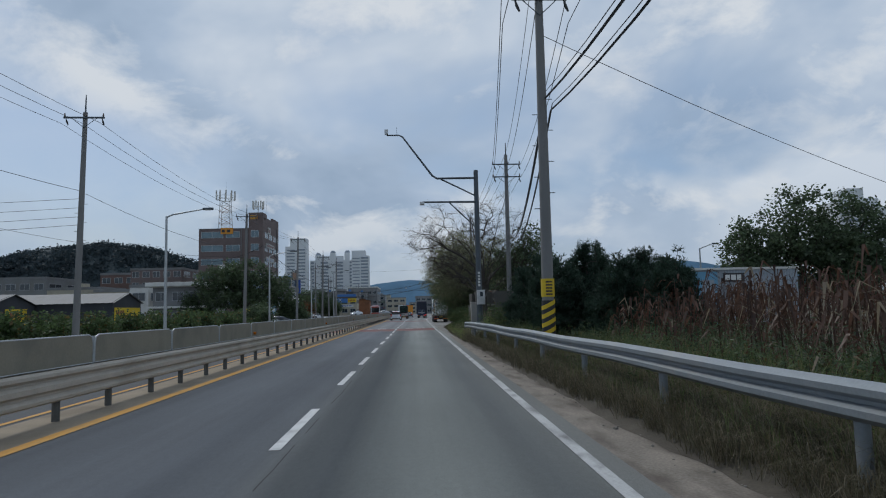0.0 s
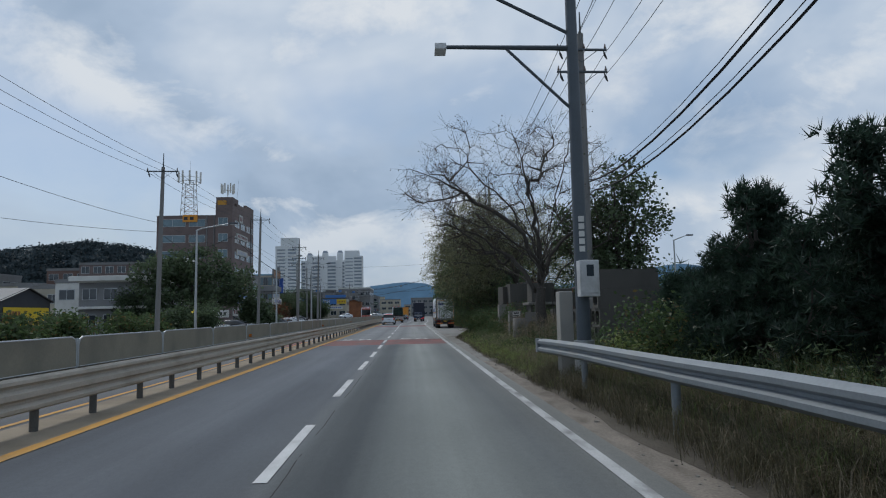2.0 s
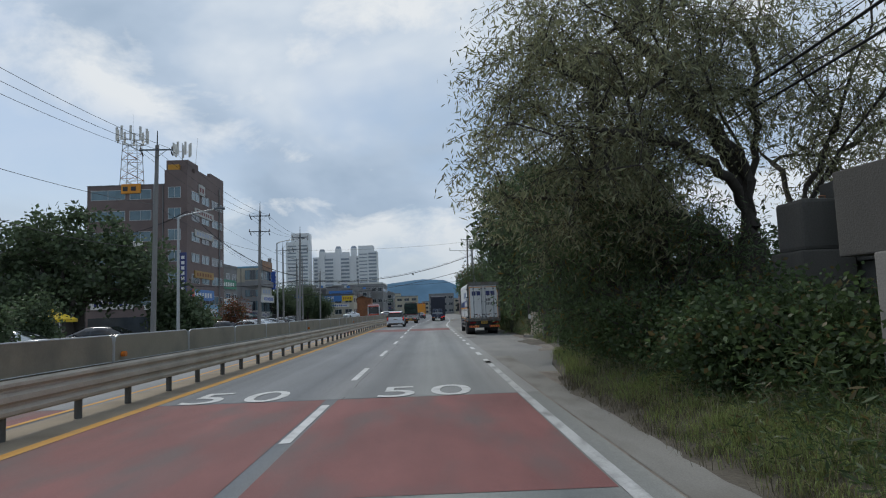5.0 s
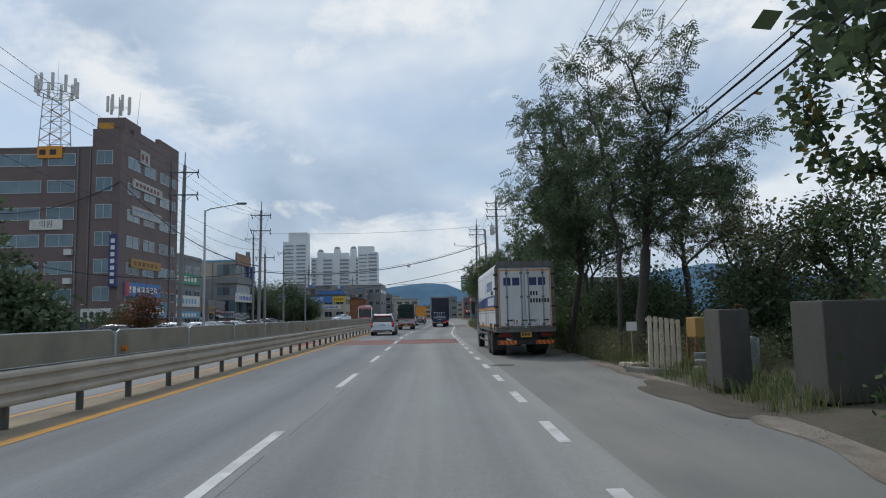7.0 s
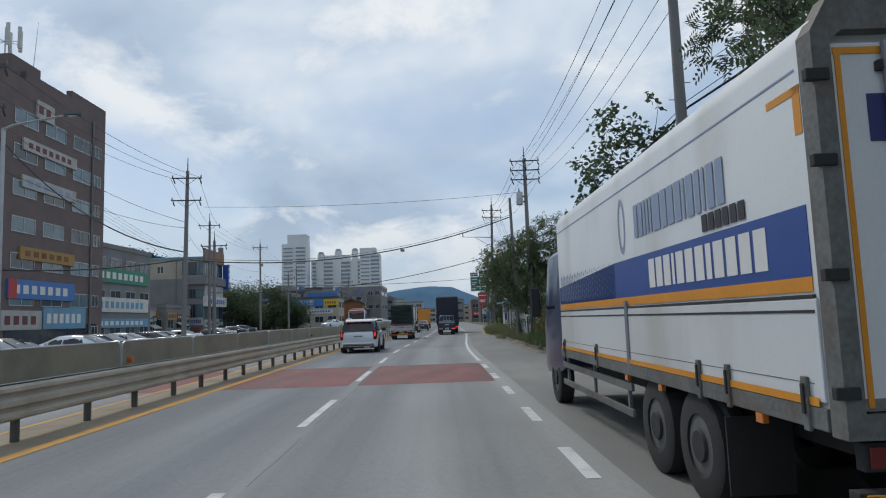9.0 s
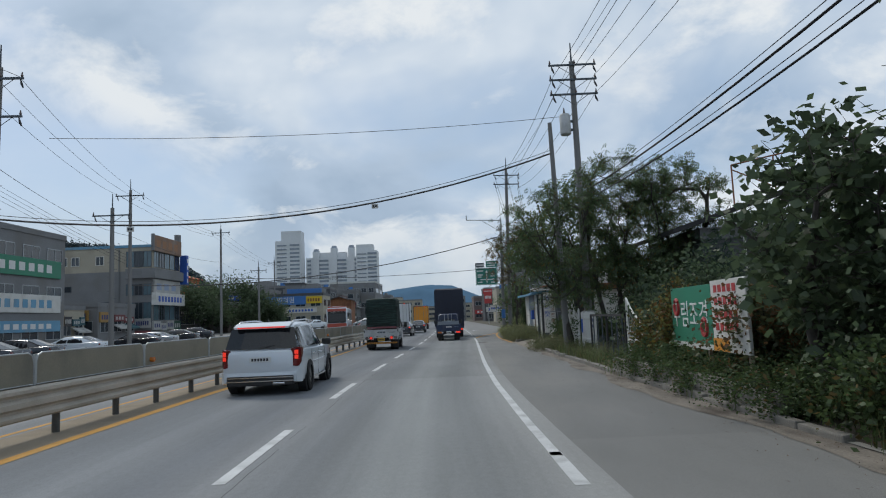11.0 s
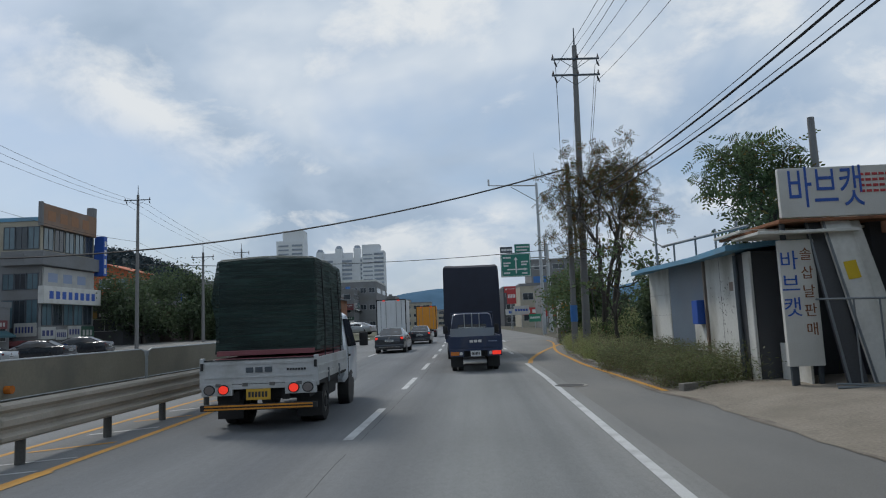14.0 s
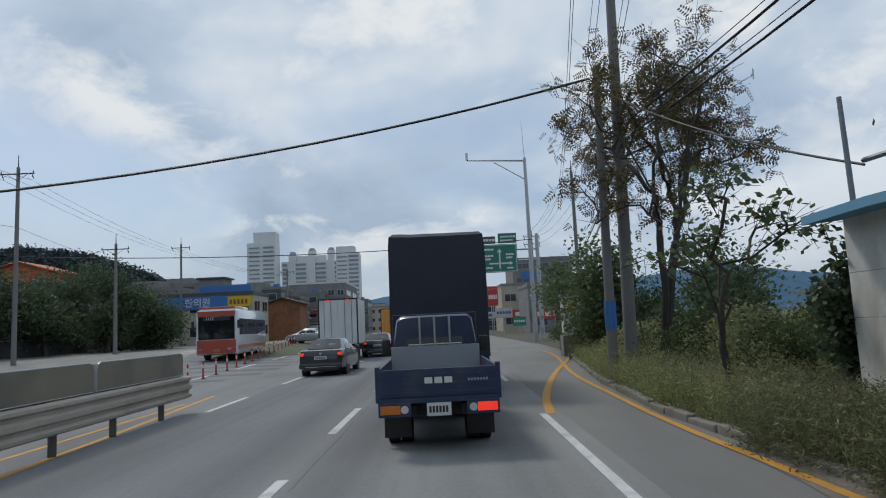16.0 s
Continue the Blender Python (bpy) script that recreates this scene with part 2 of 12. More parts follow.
M_CONC = mat("concrete", (0.30, 0.29, 0.265), 0.9, var=0.18, scale=1.2, fine=50, bump=0.3, bump_scale=70, stain=(0.17, 0.15, 0.12), stain_scale=0.8, stain_amount=0.7)
M_GUTTER = mat("worn_gutter_concrete", (0.20, 0.195, 0.18), 0.92, var=0.25, scale=0.8, fine=50, bump=0.35, bump_scale=60, stain=(0.12, 0.11, 0.095), stain_scale=1.4, stain_amount=0.85, squash=(1, 0.35, 1))
M_KERB = mat("dirty_kerb_concrete", (0.20, 0.19, 0.17), 0.92, var=0.3, scale=1.6, fine=40, bump=0.4, bump_scale=50, stain=(0.075, 0.068, 0.055), stain_scale=1.2, stain_amount=0.85)
M_MEDIAN = mat("median_concrete", (0.26, 0.215, 0.155), 0.9, var=0.18, scale=1.0, fine=60, bump=0.3, stain=(0.14, 0.11, 0.075), stain_scale=0.7, stain_amount=0.6)
# weathered concrete, its base and stains darkened to include the yard's shade
M_BLOCK = mat("weathered_shade_dark_precast", (0.08, 0.076, 0.068), 0.92, var=0.25, scale=1.4, fine=40, bump=0.4, bump_scale=50, stain=(0.04, 0.04, 0.035), stain_scale=0.9, stain_amount=0.9, squash=(1, 1, 0.35))
M_PRECAST = mat("pale_weathered_precast", (0.20, 0.19, 0.175), 0.92, var=0.25, scale=1.6, fine=40, bump=0.4, bump_scale=50, stain=(0.075, 0.07, 0.062), stain_scale=1.3, stain_amount=0.85, squash=(1, 1, 0.3))
M_WHITE_LINE = mat("white_road_paint", (0.52, 0.53, 0.53), 0.75, var=0.15, scale=2, fine=60, stain=(0.2, 0.2, 0.2), stain_scale=2.5, stain_amount=0.6)
M_EDGE_LINE = mat("worn_white_edge_paint", (0.40, 0.41, 0.41), 0.8, var=0.25, scale=2, fine=50, stain=(0.12, 0.12, 0.12), stain_scale=3.0, stain_amount=0.9, squash=(1, 0.4, 1))
M_YELLOW_LINE = mat("yellow_road_paint", (0.52, 0.26, 0.035), 0.75, var=0.15, scale=2, fine=60, stain=(0.25, 0.16, 0.06), stain_scale=2.0, stain_amount=0.6)
M_STEEL = mat("galvanised_steel", (0.205, 0.23, 0.25), 0.5, 0.45, var=0.14, scale=2.0, fine=30, stain=(0.27, 0.26, 0.24), stain_scale=1.2, stain_amount=0.5)
M_STEEL_TAN = mat("dusty_median_steel", (0.45, 0.41, 0.35), 0.6, 0.0, var=0.12, scale=1.5, fine=30, stain=(0.28, 0.25, 0.2), stain_scale=1.0, stain_amount=0.6, spec=0.15)
M_POST = mat("dark_rail_post", (0.11, 0.11, 0.105), 0.6, 0.3, var=0.2, scale=4)
M_PANEL = mat("dusty_translucent_screen", (0.25, 0.23, 0.18), 0.5, var=0.12, scale=1.5, fine=25, stain=(0.14, 0.135, 0.115), stain_scale=1.0, stain_amount=0.7, spec=0.15)
M_POLE = mat("concrete_pole", (0.19, 0.19, 0.187), 0.85, var=0.15, scale=2, fine=40, bump=0.2, stain=(0.14, 0.13, 0.12), stain_scale=1.0, stain_amount=0.6, squash=(1, 1, 0.2))
M_POLE_DK = mat("dark_lamp_pole_steel", (0.085, 0.10, 0.115), 0.55, 0.4, var=0.15, scale=2)
M_LAMP = mat("lamp_post_steel", (0.40, 0.42, 0.43), 0.45, 0.6, var=0.1, scale=2)
M_BLACK = mat("black_plastic", (0.02, 0.02, 0.021), 0.55, var=0.2, scale=6)
M_RUBBER = mat("tyre_rubber", (0.022, 0.022, 0.023), 0.85, var=0.25, scale=6, bump=0.2)
M_WIRE = mat("cable_black", (0.02, 0.021, 0.024), 0.6, var=0.2, scale=3)
M_CERAMIC = mat("insulator_ceramic", (0.12, 0.09, 0.08), 0.3, var=0.1)
M_GLASS = mat("dark_car_glass", (0.012, 0.014, 0.017), 0.03, var=0.1, spec=0.5)
M_WIN = mat("blue_window_glass", (0.10, 0.16, 0.19), 0.12, var=0.35, scale=0.8, spec=0.7, rnd=0.35)
M_WIN_DK = mat("dark_window_glass", (0.035, 0.045, 0.055), 0.12, var=0.35, scale=0.8, spec=0.7, rnd=0.3)
M_CARWHITE = mat("white_car_paint", (0.60, 0.65, 0.70), 0.28, 0.0, var=0.02, coat=0.8)
M_CARBLUE = mat("dark_blue_truck_paint", (0.022, 0.036, 0.085), 0.35, 0.1, var=0.12, scale=2, coat=0.4, stain=(0.06, 0.06, 0.06), stain_amount=0.3)
M_CARDARK = mat("dark_grey_car_paint", (0.028, 0.033, 0.042), 0.25, 0.3, var=0.06, coat=0.7)
M_CARSILVER = mat("silver_car_paint", (0.36, 0.38, 0.40), 0.3, 0.5, var=0.05, coat=0.6)
M_BEDWHITE = mat("scuffed_white_truck_steel", (0.46, 0.47, 0.47), 0.5, var=0.12, scale=2, fine=20, stain=(0.2, 0.19, 0.17), stain_scale=1.8, stain_amount=0.6)
M_BEDBLUE = mat("scuffed_blue_truck_steel", (0.018, 0.033, 0.080), 0.5, var=0.2, scale=3, stain=(0.09, 0.09, 0.1), stain_scale=2.0, stain_amount=0.6)
M_CHASSIS = mat("truck_chassis", (0.025, 0.025, 0.026), 0.8, var=0.3, scale=4)
M_TAIL = mat("tail_lamp_lit", (0.75, 0.035, 0.02), 0.3, emit=0.75, var=0.35, scale=14)
M_TAIL_OFF = mat("tail_lamp_red", (0.13, 0.008, 0.010), 0.2, var=0.1, coat=0.5)
M_AMBER = mat("amber_lens", (0.55, 0.16, 0.02), 0.25, var=0.1, coat=0.4)
M_CLEAR = mat("clear_lens", (0.55, 0.56, 0.56), 0.2, var=0.1, coat=0.5)
M_ALLOY_DK = mat("dark_alloy", (0.045, 0.047, 0.052), 0.3, 0.6, var=0.08, coat=0.4)
M_RIM = mat("dusty_wheel_steel", (0.095, 0.098, 0.10), 0.65, 0.2, var=0.3, scale=5, stain=(0.16, 0.145, 0.12), stain_amount=0.6)
M_LENS_DK = mat("smoky_lens", (0.17, 0.15, 0.145), 0.2, var=0.15, coat=0.5)
M_CHROME = mat("chrome_trim", (0.6, 0.6, 0.6), 0.15, 1.0, var=0.03)
M_PLATE = mat("white_number_plate", (0.6, 0.62, 0.62), 0.5, var=0.05)
M_PLATE_Y = mat("yellow_number_plate", (0.55, 0.33, 0.03), 0.5, var=0.1)
M_BUSRED = mat("orange_red_bus_paint", (0.38, 0.06, 0.035), 0.35, var=0.08, coat=0.4)
def woven_net(name, color, open_share):
    """Knitted shade net: dark threads in rows with light coming through between them."""
    m = mat(name, color, 0.8, var=0.4, scale=1.6, fine=60, bump=0.5, bump_scale=45, stain=(color[0] * 2.6, color[1] * 2.4, color[2] * 2.3), stain_scale=1.1, stain_amount=0.5, squash=(0.5, 0.5, 5))
    nt = m.node_tree
    N, LK = nt.nodes.new, nt.links.new
    co, mp, n, r = N("ShaderNodeTexCoord"), N("ShaderNodeMapping"), N("ShaderNodeTexNoise"), N("ShaderNodeMapRange")
    mp.inputs["Scale"].default_value = (0.8, 0.8, 16)
    n.inputs["Scale"].default_value, n.inputs["Detail"].default_value = 1.5, 4.0
    r.inputs["From Min"].default_value, r.inputs["From Max"].default_value = 0.35, 0.65
    r.inputs["To Min"].default_value, r.inputs["To Max"].default_value = 1.0, 1.0 - open_share
    LK(co.outputs["Object"], mp.inputs["Vector"])
    LK(mp.outputs[0], n.inputs["Vector"])
    LK(n.outputs["Fac"], r.inputs["Value"])
    LK(r.outputs[0], nt.nodes["Principled BSDF"].inputs["Alpha"])
    return m


M_TARPG = woven_net("dark_green_shade_net", (0.012, 0.030, 0.026), 0.42)
M_TARPN = mat("navy_tarpaulin", (0.014, 0.018, 0.034), 0.7, var=0.25, scale=1.8, fine=40, bump=0.5, bump_scale=8)
M_PALLET = mat("pink_plastic_pallet", (0.24, 0.075, 0.085), 0.6, var=0.2, scale=3)
M_GRIMY = mat("grimy_grey_steel", (0.13, 0.135, 0.13), 0.7, 0.1, var=0.35, scale=3, fine=25, stain=(0.10, 0.055, 0.03), stain_scale=2.5, stain_amount=0.7)
M_BOXWHITE = mat("white_box_body", (0.60, 0.62, 0.63), 0.4, var=0.05, scale=1.2, stain=(0.34, 0.32, 0.27), stain_scale=0.9, stain_amount=0.5, squash=(1, 1, 0.4))
M_BLUEBAND = mat("blue_livery_paint", (0.03, 0.075, 0.27), 0.4, var=0.06)
M_LETTERGREY = mat("grey_blue_lettering", (0.24, 0.30, 0.42), 0.5, var=0.05)
M_ORANGE = mat("orange_stripe", (0.62, 0.25, 0.02), 0.5, var=0.1)
M_BRICK = mat("brown_brick_tile", (0.155, 0.118, 0.112), 0.85, var=0.2, scale=0.8, fine=12, bump=0.3, bump_scale=14, stain=(0.11, 0.09, 0.09), stain_scale=0.25, stain_amount=0.6)
M_REDBRICK = mat("dull_red_brick", (0.15, 0.095, 0.08), 0.85, var=0.2, scale=0.8, fine=12)
M_PLASTER = mat("grey_plaster", (0.19, 0.195, 0.20), 0.9, var=0.15, scale=0.5, fine=8, stain=(0.15, 0.14, 0.125), stain_scale=0.3, stain_amount=0.7)
M_CREAM = mat("cream_wall", (0.38, 0.35, 0.28), 0.9, var=0.12, scale=0.5, fine=8, stain=(0.22, 0.2, 0.16), stain_scale=0.4, stain_amount=0.6)
M_APT = mat("apartment_paint", (0.66, 0.68, 0.70), 0.9, var=0.07, scale=0.08, fine=1.0)
M_APT_DK = mat("apartment_window_band", (0.24, 0.28, 0.33), 0.4, var=0.25, scale=0.3)
M_SHEDWALL = mat("dark_shed_sheet", (0.032, 0.036, 0.045), 0.7, var=0.25, scale=1.0, stain=(0.06, 0.06, 0.065), stain_amount=0.5)
M_SHEDROOF = mat("dull_sheet_roof", (0.17, 0.175, 0.18), 0.7, var=0.15, scale=0.6, stain=(0.12, 0.11, 0.1), stain_amount=0.5)
# dark roof metal; also stands for shade on the nursery house's wall
M_ROOF_SHADE_DK = mat("dark_roof_metal_and_shade", (0.075, 0.078, 0.085), 0.6, 0.2, var=0.2, scale=0.5)
M_ROOFBLUE = mat("faded_blue_roof_sheet", (0.12, 0.30, 0.45), 0.6, var=0.15, scale=1.0, stain=(0.2, 0.22, 0.22), stain_amount=0.5)
M_ROOFORANGE = mat("orange_roof", (0.42, 0.11, 0.045), 0.8, var=0.15, scale=0.6)
M_SHEETWHITE = mat("stained_white_sheet_wall", (0.62, 0.62, 0.585), 0.7, var=0.1, scale=1.0, fine=15, stain=(0.21, 0.19, 0.14), stain_scale=1.1, stain_amount=0.75, squash=(1, 1, 0.4))
M_SHEETBLUE = mat("grey_blue_corrugated_sheet", (0.27, 0.31, 0.35), 0.6, 0.2, var=0.12, scale=1.0, stain=(0.3, 0.3, 0.3), stain_amount=0.5)
M_RUST = mat("rusty_steel", (0.23, 0.10, 0.05), 0.9, var=0.4, scale=3, fine=20, bump=0.4, stain=(0.09, 0.045, 0.03), stain_amount=0.7)
M_WOOD = mat("weathered_wood", (0.27, 0.22, 0.16), 0.85, var=0.25, scale=2, fine=20, bump=0.3, squash=(4, 1, 4))
M_PALEWOOD = mat("pale_bleached_wood", (0.42, 0.37, 0.29), 0.85, var=0.25, scale=2, fine=20, bump=0.3, squash=(4, 1, 4))
M_BARK = mat("bark", (0.062, 0.055, 0.048), 0.95, var=0.35, scale=3, fine=18, bump=0.8, bump_scale=18, squash=(1, 1, 0.3))
M_SIGNGREEN = mat("green_sign_sheet", (0.02, 0.20, 0.115), 0.5, var=0.1, scale=1.5, stain=(0.04, 0.16, 0.1), stain_amount=0.5)
M_SIGNBLUE = mat("blue_sign_sheet", (0.045, 0.16, 0.42), 0.5, var=0.1)
M_SIGNWHITE = mat("white_sign_sheet", (0.58, 0.58, 0.55), 0.55, var=0.08, stain=(0.36, 0.34, 0.3), stain_amount=0.5, stain_scale=1.5)
M_SIGNYEL = mat("yellow_banner", (0.60, 0.42, 0.02), 0.7, var=0.08)
M_SIGNDULL = mat("dusty_white_sign", (0.40, 0.40, 0.385), 0.6, var=0.12, stain=(0.25, 0.24, 0.21), stain_amount=0.5)
M_MAROON = mat("dull_maroon_sign", (0.15, 0.035, 0.038), 0.6, var=0.15)
M_TEAL = mat("dull_teal_sign", (0.035, 0.10, 0.12), 0.6, var=0.15)
M_OCHRE = mat("dull_ochre_sign", (0.33, 0.20, 0.06), 0.6, var=0.15)
M_BOTTLE = mat("bottle_green_sign", (0.025, 0.075, 0.05), 0.6, var=0.15)
M_RUSTPALE = mat("faded_rusty_sign", (0.24, 0.15, 0.10), 0.85, var=0.25, scale=0.8, stain=(0.26, 0.25, 0.24), stain_scale=0.3, stain_amount=0.8)
M_ORANGEDULL = mat("faded_orange_lettering", (0.30, 0.15, 0.075), 0.7, var=0.15)
M_LETTER_PALE = mat("dusty_pale_lettering", (0.42, 0.42, 0.40), 0.6, var=0.1)
M_SIGNRED = mat("red_sign", (0.42, 0.04, 0.04), 0.5, var=0.1)
M_LETTER_W = mat("white_lettering", (0.66, 0.66, 0.64), 0.6, var=0.05)
M_LETTER_K = mat("black_lettering", (0.03, 0.03, 0.035), 0.6, var=0.1)
M_LETTER_B = mat("blue_lettering", (0.025, 0.09, 0.38), 0.55, var=0.1)
M_LETTER_N = mat("navy_lettering", (0.03, 0.04, 0.14), 0.55, var=0.1)
M_TRAFFICGREEN = mat("road_sign_green", (0.02, 0.17, 0.13), 0.45, var=0.05)
M_SOIL = mat("verge_soil", (0.075, 0.066, 0.048), 0.95, var=0.35, scale=0.8, fine=20, bump=0.7, bump_scale=25, stain=(0.05, 0.065, 0.025), stain_scale=0.5, stain_amount=0.8)
M_DIRT = mat("pale_roadside_dirt", (0.195, 0.172, 0.145), 0.95, var=0.4, scale=2.4, fine=30, bump=0.8, bump_scale=30, stain=(0.078, 0.062, 0.05), stain_scale=2.2, stain_amount=0.95, squash=(1, 0.4, 1))
M_EARTH = mat("bare_trodden_earth", (0.085, 0.074, 0.058), 0.95, var=0.35, scale=1.5, fine=30, bump=0.9, bump_scale=25, stain=(0.055, 0.046, 0.035), stain_scale=1.1, stain_amount=0.9)
M_SAND = mat("trodden_pale_sand", (0.235, 0.208, 0.172), 0.95, var=0.3, scale=1.2, fine=25, bump=0.6, bump_scale=30, stain=(0.17, 0.15, 0.12), stain_scale=0.7, stain_amount=0.7)
M_FIELD = mat("field_ground", (0.07, 0.075, 0.04), 0.95, var=0.35, scale=0.1, fine=2.0, bump=0.3, stain=(0.11, 0.10, 0.075), stain_scale=0.03, stain_amount=0.6)
# dark wood green with some blue haze mixed into the colour
M_HILL = mat("haze_tinted_wooded_hill", (0.03, 0.046, 0.052), 0.95, var=0.4, scale=0.03, fine=0.2, bump=0.0)
# distance haze is put into these hills' blue base colour
M_FARHILL = mat("haze_tinted_far_hill", (0.085, 0.155, 0.23), 1.0, var=0.15, scale=0.005, fine=0.03, spec=0.0)
L_DARK = leafy("dark_green_leaves", (0.078, 0.112, 0.060), 0.45)
L_MID = leafy("green_leaves", (0.098, 0.142, 0.066), 0.4, (0.16, 0.12, 0.03), 0.06)
L_WILLOW = leafy("willow_leaves", (0.225, 0.235, 0.135), 0.35, (0.14, 0.12, 0.06), 0.10)
L_PINE = leafy("pine_needles", (0.03, 0.056, 0.038), 0.4)
L_DRY = leafy("withered_leaves", (0.085, 0.055, 0.032), 0.4, (0.06, 0.075, 0.03), 0.3)
L_CORN = leafy("dry_corn_leaves", (0.085, 0.048, 0.034), 0.5, (0.24, 0.20, 0.14), 0.06)
L_GRASS = leafy("green_grass", (0.135, 0.175, 0.07), 0.45, (0.20, 0.17, 0.09), 0.18)
L_LUSH = leafy("lush_grass", (0.225, 0.275, 0.10), 0.45, (0.22, 0.20, 0.09), 0.14)
L_STRAW = leafy("straw", (0.235, 0.19, 0.135), 0.4, (0.10, 0.11, 0.05), 0.25)
L_LITTER = leafy("leaf_litter_brown", (0.11, 0.075, 0.045), 0.5, (0.06, 0.05, 0.035), 0.4)
L_GRASSDRY = leafy("dry_grass", (0.255, 0.23, 0.16), 0.4, (0.07, 0.09, 0.035), 0.35)
L_RED = leafy("reddish_leaves", (0.17, 0.065, 0.035), 0.4, (0.06, 0.07, 0.03), 0.3)
L_TURN = leafy("turning_leaves", (0.10, 0.11, 0.055), 0.4, (0.16, 0.085, 0.035), 0.35)
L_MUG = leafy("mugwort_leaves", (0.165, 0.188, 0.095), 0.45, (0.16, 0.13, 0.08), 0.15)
L_BANK = leafy("green_bank_weeds", (0.29, 0.32, 0.15), 0.4, (0.24, 0.20, 0.12), 0.15)
L_TANGLE = leafy("matted_old_grass", (0.105, 0.098, 0.062), 0.5, (0.26, 0.23, 0.17), 0.16)
L_YELLOWISH = leafy("yellowing_creeper", (0.17, 0.16, 0.055), 0.45, (0.15, 0.085, 0.03), 0.3)
L_BUSH = leafy("bush_leaves", (0.068, 0.105, 0.042), 0.45, (0.13, 0.10, 0.04), 0.08)


# ---- mesh helpers ----
class B:
    """Collects vertices and faces of one mesh."""

    def __init__(self):
        self.v, self.f = [], []

    def add(self, verts, faces):
        n = len(self.v)
        self.v.extend(verts)
        self.f.extend(tuple(i + n for i in f) for f in faces)
        return self

    def box(self, x0, x1, y0, y1, z0, z1, c=0.0):
        """A box; c: the width of its chamfered edges."""
        if c <= 0:
            v = [(x, y, z) for z in (z0, z1) for y in (y0, y1) for x in (x0, x1)]
            return self.add(v, [(0, 2, 3, 1), (4, 5, 7, 6), (0, 1, 5, 4), (2, 6, 7, 3), (0, 4, 6, 2), (1, 3, 7, 5)])
        bm = bmesh.new()
        bmesh.ops.create_cube(bm, size=1.0)
        for w in bm.verts:
            w.co = Vector(((x0 + x1) / 2 + w.co.x * (x1 - x0), (y0 + y1) / 2 + w.co.y * (y1 - y0), (z0 + z1) / 2 + w.co.z * (z1 - z0)))
        bmesh.ops.bevel(bm, geom=list(bm.edges), offset=c, segments=2, profile=0.6, affect="EDGES")
        bm.verts.ensure_lookup_table()
        bm.verts.index_update()
        self.add([tuple(w.co) for w in bm.verts], [tuple(w.index for w in f.verts) for f in bm.faces])
        bm.free()
        return self

    def tube(self, pts, radii, n=8, caps=True):
        """A tube along points, with a radius at each."""
        pts = [Vector(p) for p in pts]
        if not hasattr(radii, "__len__"):
            radii = [radii] * len(pts)
        rings = []
        for i, p in enumerate(pts):
            d = (pts[min(i + 1, len(pts) - 1)] - pts[max(i - 1, 0)]).normalized()
            a = d.orthogonal().normalized() if abs(d.z) > 0.9 else d.cross(Vector((0, 0, 1))).normalized()
            if abs(d.z) > 0.9:
                a = (Vector((1, 0, 0)) - d * d.x).normalized()
            b = d.cross(a)
            rings.append([tuple(p + (a * math.cos(k * math.tau / n) + b * math.sin(k * math.tau / n)) * radii[i]) for k in range(n)])
        v = [q for r in rings for q in r]
        f = [(i * n + k, i * n + (k + 1) % n, (i + 1) * n + (k + 1) % n, (i + 1) * n + k) for i in range(len(pts) - 1) for k in range(n)]
        if caps:
            f += [tuple(range(n))[::-1], tuple(range((len(pts) - 1) * n, len(pts) * n))]
        return self.add(v, f)

    def loft(self, rings, closed=True, caps=True):
        """Joins rings of equally many points."""
        n = len(rings[0])
        v = [tuple(q) for r in rings for q in r]
        m = n if closed else n - 1
        f = [(i * n + k, i * n + (k + 1) % n, (i + 1) * n + (k + 1) % n, (i + 1) * n + k) for i in range(len(rings) - 1) for k in range(m)]
        if caps and closed:
            f += [tuple(range(n))[::-1], tuple(range((len(rings) - 1) * n, len(rings) * n))]
        return self.add(v, f)

    def quad(self, *p):
        return self.add([tuple(q) for q in p], [tuple(range(len(p)))])

    def disc_y(self, x, y, z, r, t, n=20, axis="x", inner=0.0):
        """A wheel-like disc with its axle along x (or y), from the axle's middle, t thick; inner: a hole."""
        rings = []
        for rr, dx in ((max(inner, 0.001), -t / 2), (r * 0.94, -t / 2), (r, -t / 2 + 0.06 * t), (r, t / 2 - 0.06 * t), (r * 0.94, t / 2), (max(inner, 0.001), t / 2)):
            ring = []
            for k in range(n):
                a = k * math.tau / n
                u, w = math.cos(a) * rr, math.sin(a) * rr
                ring.append((x + dx, y + u, z + w) if axis == "x" else (x + u, y + dx, z + w))
            rings.append(ring)
        if inner:
            rings.append(rings[0])
        return self.loft(rings, caps=False)


def part(name, b, material, parent, label="", smooth=False, kind=""):
    """Links a collected mesh as one object under a thing or a part (or at top level)."""
    me = bpy.data.meshes.new(name)
    me.from_pydata(b.v, [], b.f)
    me.materials.append(material)
    if smooth:
        me.shade_smooth()
        me.set_sharp_from_angle(angle=radians(38))
    me.update()
    ob = new(name, me)
    if parent:
        ob.parent = parent
    return tagged(ob, label=label, kind=kind)


def thing(name, at, label, category, group="", rz=0.0):
    """An Empty at a thing's base, which parents its parts."""
    e = new(name)
    e.empty_display_size = 0.2
    e.matrix_basis = pose(at[0], at[1], at[2], 0, 0, rz)
    return tagged(e, label, category, group)


